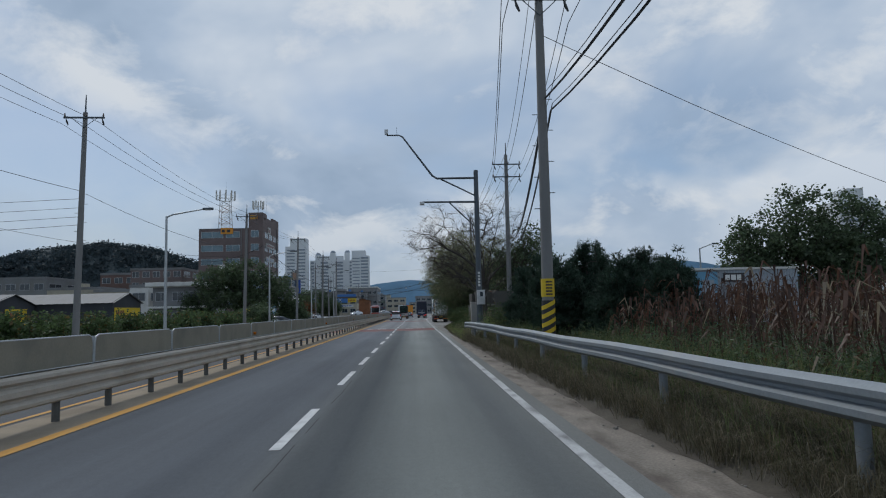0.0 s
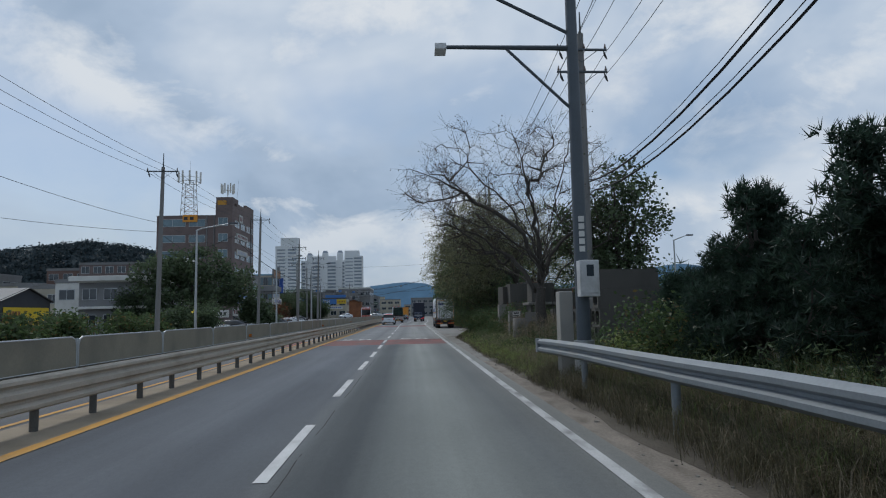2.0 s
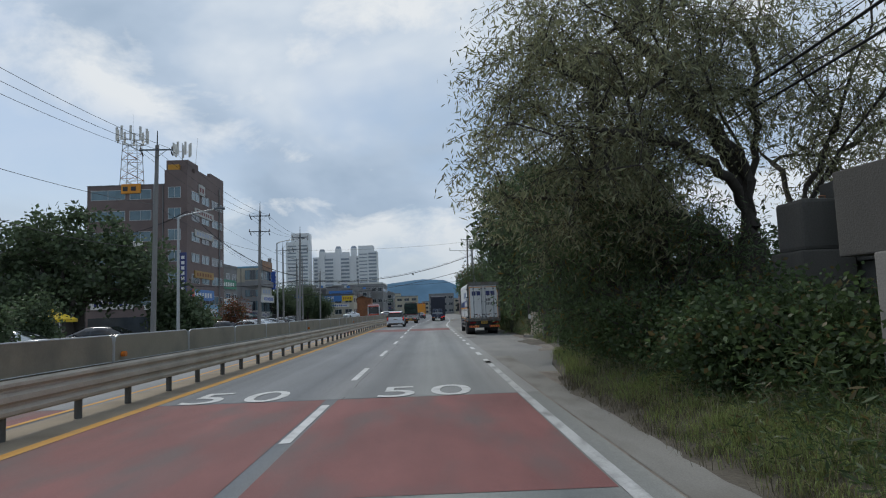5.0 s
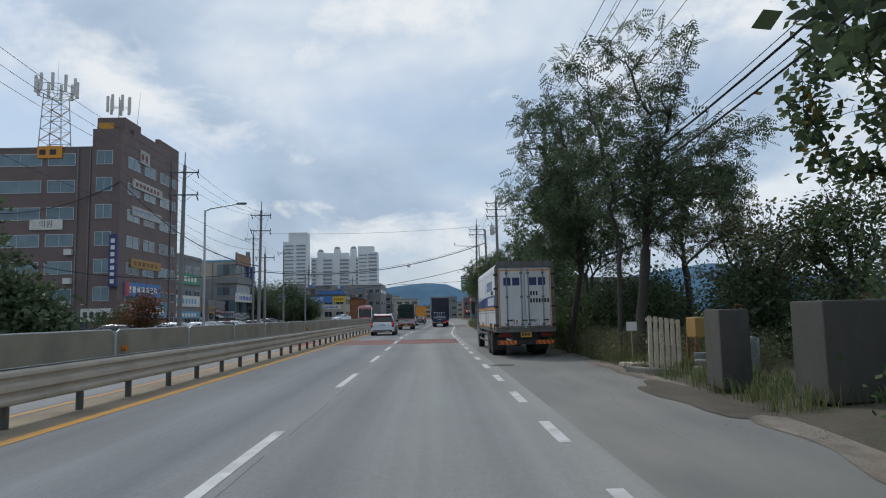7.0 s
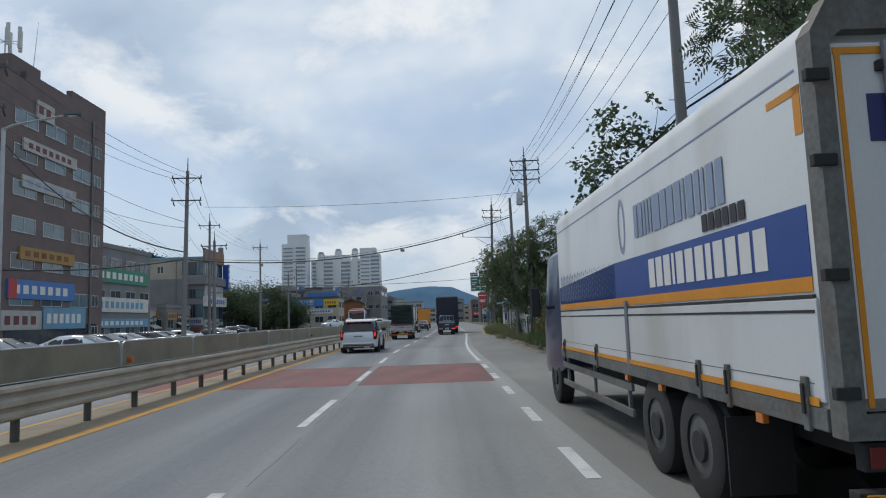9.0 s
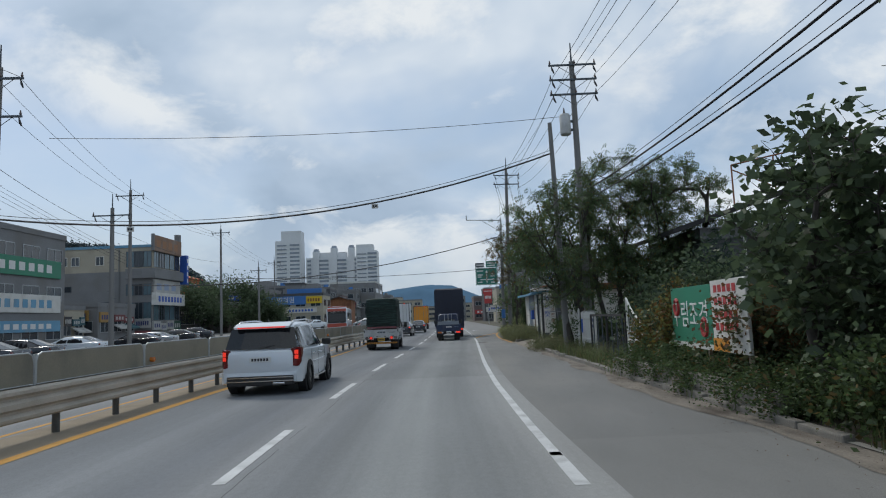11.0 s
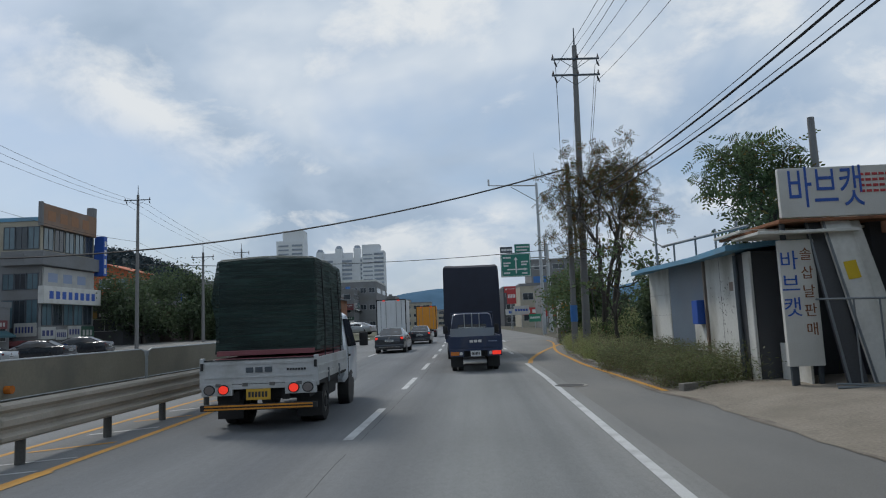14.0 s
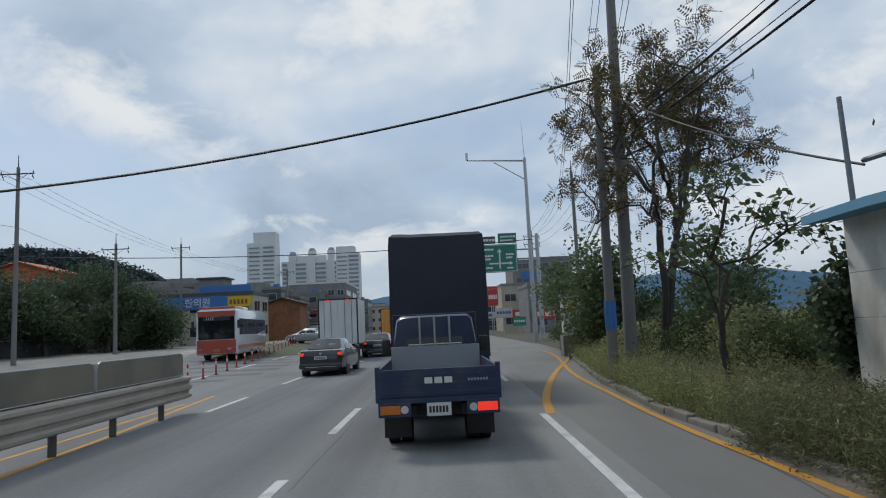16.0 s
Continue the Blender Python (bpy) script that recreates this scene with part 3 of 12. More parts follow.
def grid_mesh(name, xs, ys, height, material, label, category="", kind="structure"):
    b = B()
    b.v = [(x, y, height(x, y)) for y in ys for x in xs]
    n = len(xs)
    b.f = [(j * n + i, j * n + i + 1, (j + 1) * n + i + 1, (j + 1) * n + i) for j in range(len(ys) - 1) for i in range(n - 1)]
    ob = part(name, b, material, None, label, smooth=True, kind=kind)
    return tagged(ob, category=category)


def lerp_table(y, ys, xs):
    return float(np.interp(y, ys, xs))


def write(name, body, size, material, parent, m, align="CENTER", depth=0.004, label="", stretch=1.0):
    """Lettering with the built-in font, as a part."""
    c = bpy.data.curves.new(name, "FONT")
    c.body, c.size, c.align_x, c.align_y, c.extrude = body, size, align, "CENTER", depth
    c.materials.append(material)
    ob = new(name, c)
    ob.parent = parent
    ob.matrix_basis = m @ Matrix.Diagonal((stretch, 1, 1, 1))
    return tagged(ob, label=label)


def bars(parent, name, material, x0, z0, widths, height, gap, m, depth=0.006, single=False):
    """Plain bars that stand for lettering, in the plane of the pose m (x along, z up)."""
    b = B()
    x = x0
    for w in widths:
        if single:
            part(name, B().box(x, x + w, -depth, 0, z0, z0 + height), material, parent).matrix_basis = m
        b.box(x, x + w, -depth, 0, z0, z0 + height)
        x += w + gap
    if single:
        return None
    ob = part(name, b, material, parent)
    ob.matrix_basis = m
    return ob


# ---- the plan ----
def lane_x(y):
    """The dashed lane line, along the road."""
    return lerp_table(y, (-60, 0, 38.8, 63, 92, 110, 120, 126, 133, 140, 147, 154.5, 161, 168, 180, 220, 420, 1200),
                      (-1.1, -1.53, -1.87, -2.08, -2.21, -2.4, -2.5, -2.48, -2.3, -2.03, -1.75, -1.45, -1.3, -1.15, -0.95, -0.6, 0.5, 4.0))


def edge_x(y):
    """The right edge line."""
    return lane_x(y) + 3.7 + 0.12 * smooth(95, 115, y)


def kerb_x(y):
    """Where the paved shoulder ends and the verge begins."""
    return lerp_table(y, (-60, 5, 10, 33, 48, 56, 64, 70, 78, 84, 95, 110, 125, 150, 160, 166, 184, 200, 420, 1200),
                      (3.6, 3.4, 3.14, 2.75, 2.55, 2.75, 2.65, 3.3, 4.8, 5.2, 5.2, 5.0, 4.6, 4.7, 4.55, 5.0, 7.6, 8.5, 10, 14))


def smooth(a, b, v):
    t = min(max((v - a) / (b - a), 0.0), 1.0)
    return t * t * (3 - 2 * t)


def rise(x, y):
    """The street to the left climbs a little towards the crossing."""
    return 0.75 * smooth(168, 212, y) * smooth(-5.5, -14.0, x)


def verge_z(d, y):
    """Height of the verge, d metres beyond the kerb."""
    tall = lerp_table(y, (-60, 66, 82, 600), (1.0, 1.0, 0.35, 0.35))
    base = lerp_table(d, (0, 0.15, 0.6, 1.4, 3.0, 8.0, 40.0), (-0.03, 0.05, 0.22, 0.38, 0.55, 0.45, 0.3))
    return base * tall + 0.05 * noise.noise((d * 1.3, y * 0.7, 0.3)) * min(d, 1.0)


def strip(name, left, right, y0, y1, z, material, label, step=2.0, kind="structure", parent=None):
    """A flat ribbon that follows the road between two offsets (functions of y)."""
    n = max(2, int((y1 - y0) / step) + 1)
    b = B()
    for i in range(n):
        y = y0 + (y1 - y0) * i / (n - 1)
        a, c = left(y), right(y)
        b.v += [(a, y, z + rise(a, y)), ((a + c) / 2, y, z + rise((a + c) / 2, y)), (c, y, z + rise(c, y))]
    b.f = [q for i in range(n - 1) for q in ((i * 3, i * 3 + 1, i * 3 + 4, i * 3 + 3), (i * 3 + 1, i * 3 + 2, i * 3 + 5, i * 3 + 4))]
    ob = part(name, b, material, parent, label, kind=kind if not parent else "")
    layer = ob.data.uv_layers.new(name="along_road")
    across = [x - lane_x(y) for x, y, _ in b.v]
    for loop in ob.data.loops:
        k = loop.vertex_index
        layer.data[loop.index].uv = (across[k], b.v[k][1])
    return ob


def wide(y):
    """The road's far left edge."""
    return lane_x(y) - 11.75 - 5.0 * smooth(170, 205, y)


def build_ground():
    xs = [-4000, -1500, -600, -250, -120, -60, -40, -30, -24, -18, -15, -12, -9, -6, -3, 0, 5, 12, 30, 80, 250, 800, 2000, 4000]
    ys = [-1500, -400, -100, -40, 0, 40, 80, 120, 150, 165, 175, 185, 195, 205, 215, 230, 260, 320, 420, 700, 1200, 2500, 4800]
    grid_mesh("ground", xs, ys, lambda x, y: -0.06 + rise(x, y), M_FIELD, "flat fields and yards stretching to the horizon", "ground")
    n, offs = 150, (0, 0.15, 0.4, 0.8, 1.4, 2.2, 3.2, 5, 8, 14, 24, 40)
    b = B()
    for i in range(n):
        y = -50 + 450 * i / (n - 1)
        b.v += [(kerb_x(y) + d, y, verge_z(d, y)) for d in offs]
    m = len(offs)
    b.f = [(i * m + k, i * m + k + 1, (i + 1) * m + k + 1, (i + 1) * m + k) for i in range(n - 1) for k in range(m - 1)]
    tagged(part("verge", b, M_SOIL, None, "weedy earth verge rising beside the road", smooth=True, kind="structure"), category="verge")
    # a forecourt of dirt before the shacks
    court, offs = B(), (-0.3, 0.1, 0.5, 1.0, 1.7, 2.6, 3.8, 5.2)
    for i in range(17):
        y = 140.5 + 0.58 * i
        court.v += [(kerb_x(y) + d + (0.12 * math.sin(y * 2.3) if d < 0 else 0), y, verge_z(max(d, 0), y) + 0.035 + 0.03 * min(max(d, 0), 1) if d > 0 else 0.004) for d in offs]
    court.f = [(i * 8 + k, i * 8 + k + 1, i * 8 + k + 9, i * 8 + k + 8) for i in range(16) for k in range(7)]
    tagged(part("forecourt", court, M_SAND, None, "pale dirt forecourt before the sheet-metal shacks", smooth=True, kind="structure"), category="forecourt")
    # dark earth and broken asphalt between the shoulder and the grass
    earth, offs = B(), (-0.16, -0.05, 0.1, 0.3, 0.5, 0.75)
    for i in range(150):
        y = -8 + 0.5 * i
        m = 0.8 + 0.28 * math.sin(y * 0.9) + 0.2 * noise.noise((y * 0.8, 2.2, 0.0))
        for k, d in enumerate(offs):
            x = d * m + (0.10 * noise.noise((y * 1.9, 7.7, 0.0)) if k == 0 else 0)
            earth.v.append((kerb_x(y) + x, y, max(verge_z(max(x, 0), y), -0.004) + (0.022 + 0.04 * noise.noise((x * 4, y * 3, 5.1)) if 0 < k < 5 else 0.004 if k == 0 else 0.0)))
    earth.f = [(i * 6 + k, i * 6 + k + 1, i * 6 + k + 7, i * 6 + k + 6) for i in range(149) for k in range(5)]
    tagged(part("bare_earth", earth, M_EARTH, None, "dark bare earth between the shoulder and the grass", smooth=True, kind="structure"), category="earth")
    # crumbs of asphalt, stones and clods along that edge
    rng, crumbs = random.Random(77), B()
    for _ in range(900):
        y = rng.uniform(-3, 66)
        d = rng.gauss(0.0, 0.16)
        r = rng.uniform(0.008, 0.035) * (1.6 if rng.random() < 0.06 else 1.0)
        x, z = kerb_x(y) + d, verge_z(max(d, 0), y) + 0.015
        q = [(x + r * rng.uniform(0.6, 1.2) * math.cos(a), y + r * rng.uniform(0.6, 1.2) * math.sin(a), z) for a in (0.3, 1.6, 2.8, 4.1, 5.2)]
        n = len(crumbs.v)
        crumbs.v += [(a, b_, c - 0.02) for a, b_, c in q] + [(x + (a - x) * 0.6, y + (b_ - y) * 0.6, c + r * 0.8) for a, b_, c in q]
        crumbs.f += [(n + k, n + (k + 1) % 5, n + 5 + (k + 1) % 5, n + 5 + k) for k in range(5)] + [(n + 5, n + 6, n + 7, n + 8, n + 9)]
    tagged(part("grit", crumbs, M_KERB, None, "stones and crumbs of asphalt along the shoulder's edge", kind="stuff"), category="grit")
    slab = thing("broken_slab", (kerb_x(45.6) + 0.55, 45.6, 0.1), "broken pale concrete slab lying in the earth", "slab", rz=-6)
    part("slab", B().box(-0.22, 0.3, -1.6, 1.7, -0.15, 0.045, 0.03), M_CONC, slab)
    part("chip", B().box(-0.1, 0.12, -2.2, -1.95, -0.1, 0.06, 0.04), M_CONC, slab)
    rng, litter = random.Random(91), B()
    for _ in range(1700):
        y = rng.uniform(78, 142)
        d = -abs(rng.gauss(0, 0.42)) if rng.random() < 0.75 else rng.uniform(-1.6, 0)
        x, a, r = kerb_x(y) + d, rng.uniform(0, math.tau), rng.uniform(0.008, 0.026)
        ca, sa, q = math.cos(a) * r, math.sin(a) * r, rng.uniform(0.25, 0.6)
        n = len(litter.v)
        litter.v += [(x - ca, y - sa, 0.011), (x + sa * q, y - ca * q, 0.013), (x + ca, y + sa, 0.013 + rng.uniform(0, 0.012)), (x - sa * q, y + ca * q, 0.013)]
        litter.f.append((n, n + 1, n + 2, n + 3))
    tagged(part("leaf_litter", litter, L_LITTER, None, "dry leaves and twigs blown along the shoulder", kind="stuff"), category="leaf litter")
    # damp dark earth spread over the shoulder
    damp = B()
    for k in range(28):
        a = k * math.tau / 28
        r = 1 + 0.22 * noise.noise((math.cos(a) * 2, math.sin(a) * 2, 3.0)) + 0.12 * math.sin(5 * a)
        damp.v.append((4.75 + 0.72 * r * math.cos(a), 82.6 + 2.6 * r * math.sin(a), 0.006))
    damp.v.append((4.75, 82.6, 0.02))
    damp.f = [(k, (k + 1) % 28, 28) for k in range(28)]
    tagged(part("damp_earth", damp, M_EARTH, None, "damp dark earth spread over the shoulder", smooth=True, kind="structure"), category="earth")
    strip("yard_left", lambda y: -60.0, lambda y: wide(y) - 2.4, 76, 260, -0.03, M_ASPH_OLD, "grey paved yards before the shops", step=5)
    strip("pavement_left", lambda y: wide(y) - 2.4, lambda y: wide(y), -50, 300, 0.02, M_CONC, "concrete pavement beside the far lanes", step=4)


def build_road():
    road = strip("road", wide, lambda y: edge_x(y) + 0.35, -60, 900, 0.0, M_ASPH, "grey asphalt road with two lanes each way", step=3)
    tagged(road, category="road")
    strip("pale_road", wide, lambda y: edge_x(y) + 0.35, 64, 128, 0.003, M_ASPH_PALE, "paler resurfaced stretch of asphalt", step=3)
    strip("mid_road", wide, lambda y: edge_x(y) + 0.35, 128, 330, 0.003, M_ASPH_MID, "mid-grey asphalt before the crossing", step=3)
    strip("shoulder", lambda y: edge_x(y) + 0.35, kerb_x, -60, 68, -0.004, M_DIRT, "sandy worn shoulder beside the edge line")
    strip("lay_by", lambda y: edge_x(y) + 0.35, kerb_x, 68, 118, -0.004, M_ASPH_LAYBY, "pale worn asphalt lay-by beside the dashed edge line")
    strip("paved_shoulder", lambda y: edge_x(y) + 0.35, kerb_x, 118, 420, -0.004, M_ASPH_OLD, "worn pale asphalt shoulder with cracks")
    strip("gutter", lambda y: edge_x(y) + 0.38, lambda y: min(edge_x(y) + 0.95, kerb_x(y)), 43, 74, 0.004, M_GUTTER, "pale worn concrete gutter along the shoulder")
    # sand washed against the verge, and cracks in the shoulder
    drift = lambda v: 0.45 + 0.35 * noise.noise((v * 0.35, 1.7, 0.0)) + 0.12 * noise.noise((v * 1.7, 4.1, 0.0))
    strip("sand_drift", lambda v: kerb_x(v) - max(0.12, drift(v)), lambda v: kerb_x(v) + 0.05, 76, 156, 0.004, M_DIRT, "sand and grit washed against the verge", step=0.6)
    for x0, y0, y1, sway in ((3.1, 78.5, 93, 0.28),):
        line = lambda v: x0 + sway * noise.noise((v * 0.45, x0, 0.0)) + 0.06 * noise.noise((v * 2.6, x0, 2.0))
        strip("crack", lambda v: line(v) - 0.002, lambda v: line(v) + 0.002 + 0.005 * noise.noise((v * 3.0, x0, 5.0)), y0, y1, 0.007, M_CRACK, "", step=0.25, parent=road)
    # coloured slow zones
    for y0, y1 in ((57.0, 63.9), (107.5, 114.5)):
        strip("red_band", lambda y: wide(y) + 0.5, lambda y: lane_x(y) - 5.1, y0, y1, 0.004, M_RED, "", parent=road)
        strip("red_band", lambda y: lane_x(y) - 3.5, lambda y: lane_x(y) - 0.12, y0, y1, 0.004, M_RED, "", parent=road)
        strip("red_band", lambda y: lane_x(y) + 0.12, lambda y: edge_x(y) - 0.1, y0, y1, 0.004, M_RED, "", parent=road)
    # broken lane line
    dashes = (-22, -14, -6, 1.6, 9.5, 16.8, 22.7, 28.8, 35.8, 42.4, 48.4, 54.6, 61.4, 69.2, 78.1, 87.2, 95.3, 102.8, 110.5, 118, 125.6, 133.1, 140, 147.2, 154.4, 161.3)
    for mid in dashes + tuple(168.6 + 7.4 * k for k in range(24)):
        a = mid - 1.75
        strip("lane_dash", lambda v: lane_x(v) - 0.075, lambda v: lane_x(v) + 0.075, a, a + 3.5, 0.008, M_WHITE_LINE, "", step=2, parent=road)
        strip("lane_dash", lambda v: lane_x(v) - 8.55, lambda v: lane_x(v) - 8.4, a, a + 3.5, 0.008, M_WHITE_LINE, "", step=2, parent=road)
        if a > 163:
            strip("lane_dash", lambda v: lane_x(v) - 3.75, lambda v: lane_x(v) - 3.6, a - 3, a + 0.2, 0.008, M_WHITE_LINE, "", step=2, parent=road)
    strip("edge_line", lambda v: edge_x(v) - 0.08, lambda v: edge_x(v) + 0.08, -60, 72, 0.008, M_EDGE_LINE, "", parent=road)
    y = 71.2
    while y < 116:
        strip("edge_dash", lambda v: edge_x(v) - 0.08, lambda v: edge_x(v) + 0.08, y, y + 1.6, 0.008, M_WHITE_LINE, "", step=1.5, parent=road)
        y += 3.7
    strip("edge_line", lambda v: edge_x(v) - 0.07, lambda v: edge_x(v) + 0.07, 117, 160.7, 0.008, M_WHITE_LINE, "", parent=road)
    y = 168.0
    while y < 210:
        strip("edge_dash", lambda v: edge_x(v) - 0.07, lambda v: edge_x(v) + 0.07, y, y + 2.2, 0.008, M_WHITE_LINE, "", step=1.5, parent=road)
        y += 5.0
    # yellow lines beside the median and round the mouth of the side lane
    strip("yellow_line", lambda v: lane_x(v) - 3.62, lambda v: lane_x(v) - 3.40, -60, 144, 0.010, M_YELLOW_LINE, "", parent=road)
    strip("yellow_line", lambda v: lane_x(v) - 5.08, lambda v: lane_x(v) - 4.95, -60, 166, 0.008, M_YELLOW_LINE, "", parent=road)
    strip("yellow_line", lambda v: lane_x(v) - 3.6 - 0.012 * (v - 144) ** 1.5, lambda v: lane_x(v) - 3.46 - 0.012 * (v - 144) ** 1.5, 144, 168, 0.008, M_YELLOW_LINE, "", parent=road)
    for k in range(7):
        y = 145.5 + k * 1.5
        b = B()
        x0, x1 = lane_x(y) - 4.75, lane_x(y) - 3.75 - 0.012 * (y - 144) ** 1.5
        b.quad((x0, y - 0.07, 0.008), (x1, y + 0.55, 0.008), (x1, y + 0.68, 0.008), (x0, y + 0.06, 0.008))
        part("hatch_line", b, M_WHITE_LINE if k % 2 else M_YELLOW_LINE, road)
    for k in range(9):
        y = 137.6 + k * 0.85
        x = lane_x(y)
        part("hatch_line", B().quad((x - 4.85, y - 0.035, 0.009), (x - 3.66, y + 0.5, 0.009), (x - 3.66, y + 0.57, 0.009), (x - 4.85, y + 0.035, 0.009)), M_WHITE_LINE, road)
    strip("yellow_line", lambda v: 4.24 + 0.35 * smooth(158, 166, v) + 2.2 * smooth(164, 186, v), lambda v: 4.38 + 0.35 * smooth(158, 166, v) + 2.2 * smooth(164, 186, v), 150, 186, 0.009, M_YELLOW_LINE, "", parent=road)
    strip("yellow_line", lambda v: 2.56 + 0.108 * (v - 160.6) ** 1.27, lambda v: 2.74 + 0.108 * (v - 160.6) ** 1.27, 160.6, 180.6, 0.010, M_YELLOW_LINE, "", parent=road)
    # painted limit and arrows
    for x, ch in ((-4.75, "5"), (-3.55, "0"), (-0.85, "5"), (0.25, "0")):
        write("road_number", ch, 2.5, M_WHITE_LINE, road, pose(x, 64.7, 0.012), depth=0.001, stretch=0.75)
    for x in (-6.8, -3.6):
        b = B()
        y = 181.0
        b.quad((x - 0.08, y, 0.011), (x + 0.08, y, 0.011), (x + 0.08, y + 3, 0.011), (x - 0.08, y + 3, 0.011))
        b.quad((x - 0.4, y + 3, 0.011), (x + 0.4, y + 3, 0.011), (x, y + 4.6, 0.011))
        part("lane_arrow", b, M_WHITE_LINE, road)
    b = B()
    x, y = 3.75, 186.0
    b.quad((x - 0.08, y, 0.011), (x + 0.08, y, 0.011), (x + 0.08, y + 3.5, 0.011), (x - 0.08, y + 3.5, 0.011))
    b.quad((x + 0.05, y + 2.9, 0.011), (x + 0.9, y + 3.3, 0.011), (x + 0.05, y + 3.8, 0.011))
    part("lane_arrow", b, M_WHITE_LINE, road)
    strip("median", lambda v: lane_x(v) - 4.82, lambda v: lane_x(v) - 3.6, -60, 137, 0.006, M_MEDIAN, "dusty concrete median strip between yellow lines")
    mh = thing("manhole_cover", (2.08, 90.8, 0.0), "round iron manhole cover in the shoulder", "manhole cover")
    part("lid", B().tube([(0, 0, -0.02), (0, 0, 0.006)], 0.36, 24), M_CRACK, mh)
    part("rim", B().tube([(0, 0, -0.02), (0, 0, 0.003)], 0.44, 24), M_CONC, mh)
    copy_thing(mh, pose(2.6, 152.0, 0.003))
    # kerb stones along the far part of the shoulder
    kerb = strip("kerb", lambda v: kerb_x(v) + 0.02, lambda v: kerb_x(v) + 0.16, 116, 139.5, 0.02, M_CONC, "low worn concrete kerb before the nursery")
    tagged(kerb, category="kerb")
    kerb = strip("kerb", lambda v: kerb_x(v) + 0.02, lambda v: kerb_x(v) + 0.16, 150, 200, 0.02, M_CONC, "low worn concrete kerb before the verge")
    tagged(kerb, category="kerb")
    stone = None
    rng = random.Random(4)
    for i in range(69):
        y = 117 + i * 1.02
        if 139.5 < y < 150:
            continue
        if stone is None:
            stone = bpy.data.meshes.new("kerb_stone")
            k = B().box(0, 0.17, 0, 0.985, -0.14, 0.125, 0.03)
            stone.from_pydata(k.v, [], k.f)
            stone.materials.append(M_KERB)
        ob = new("kerb_stone", stone)
        ob.parent = kerb
        if i >= 66:
            u = (i - 66) * 0.88
            ob.matrix_basis = pose(4.5 + u, 149.75 + u * 0.42, 0.06, 0, 0, -67)
            continue
        ob.matrix_basis = pose(kerb_x(y) + rng.uniform(-0.02, 0.02), y, rng.uniform(-0.03, 0.01), rng.uniform(-1.5, 1.5), rng.uniform(-3, 3), math.degrees(math.atan2(kerb_x(y) - kerb_x(y + 1), 1)))


def w_beam(b, line, z_mid, face=1.0, tall=1.0):
    """A corrugated rail along a list of (x, y, lift); face: +1 turns its waves to +x."""
    prof = [(0.0, -0.155), (0.012, -0.15), (0.085, -0.105), (0.085, -0.055), (0.01, -0.015), (0.01, 0.015), (0.085, 0.055), (0.085, 0.105), (0.012, 0.15), (0.0, 0.155)]
    ring = prof + [(-0.008 + px, pz * 0.985) for px, pz in reversed(prof)]
    b.loft([[(x + face * px, y, z_mid + lift + pz * tall) for px, pz in ring] for x, y, lift in line])


def three_ridge_beam(b, line, z_mid, face=1.0):
    """A tall rail with three ridges along a list of (x, y, lift)."""
    prof = [(0.0, -0.265), (0.015, -0.26), (0.08, -0.225), (0.085, -0.175), (0.02, -0.125), (0.02, -0.085), (0.085, -0.04), (0.085, 0.04), (0.02, 0.085), (0.02, 0.125), (0.085, 0.175), (0.08, 0.225), (0.015, 0.26), (0.0, 0.265)]
    ring = prof + [(-0.008 + px, pz * 0.99) for px, pz in reversed(prof)]
    b.loft([[(x + face * px, y, z_mid + lift + pz) for px, pz in ring] for x, y, lift in line])


def build_median_rail():
    rail = thing("median_guardrail", (0, 0, 0.04), "dusty steel median guardrail topped by grey glare screens", "guardrail")
    rail.location = (0, 0, 0)
    y = -24.0
    i = 0
    while y < 164:
        f = lambda v: lane_x(v) - 4.18
        b = B()
        three_ridge_beam(b, [(f(y + d), y + d, 0.0) for d in (0, 2.0, 4.04)], 0.605)
        part("beam", b, M_STEEL_TAN, rail, smooth=True)
        b = B()
        three_ridge_beam(b, [(f(y + d) - 0.15, y + d, 0.0) for d in (0, 2.0, 4.04)], 0.605, -1.0)
        part("back_beam", b, M_STEEL_TAN, rail, smooth=True)
        for d in (0.6, 2.7):
            px, py = f(y + d) - 0.075, y + d
            part("post", B().tube([(px, py, 0.0), (px, py, 0.74)], 0.065, 10), M_POST, rail, smooth=True)
        b, t = B(), 0.02
        x = f(y) - 0.1
        x2 = f(y + 4) - 0.1
        pr = [(0.05, 0.045), (0.05, 0.42), (0.09, 0.52), (0.2, 0.56), (3.8, 0.56), (3.91, 0.52), (3.95, 0.42), (3.95, 0.045)]
        ring = lambda off: [(x + (x2 - x) * a / 4 + off, y + a, 0.84 + h) for a, h in pr]
        b.loft([ring(-0.012), ring(0.012)])
        screen = part("glare_screen", b, M_PANEL, rail)
        b = B()
        b.tube([(x + (x2 - x) * a / 4, y + a, 0.84 + h) for a, h in pr + pr[:1]], 0.018, 6)
        part("frame", b, M_LAMP, screen, smooth=True)
        part("screen_post", B().tube([(x, y, 0.7), (x, y, 1.38)], 0.03, 8), M_LAMP, rail, smooth=True)
        if i % 5 == 2:
            b = B().tube([(x + 0.03, y + 0.3, 1.02), (x + 0.12, y + 0.3, 1.02)], 0.055, 10)
            part("reflector", b, M_AMBER, rail, "orange reflector")
        y += 4.0
        i += 1


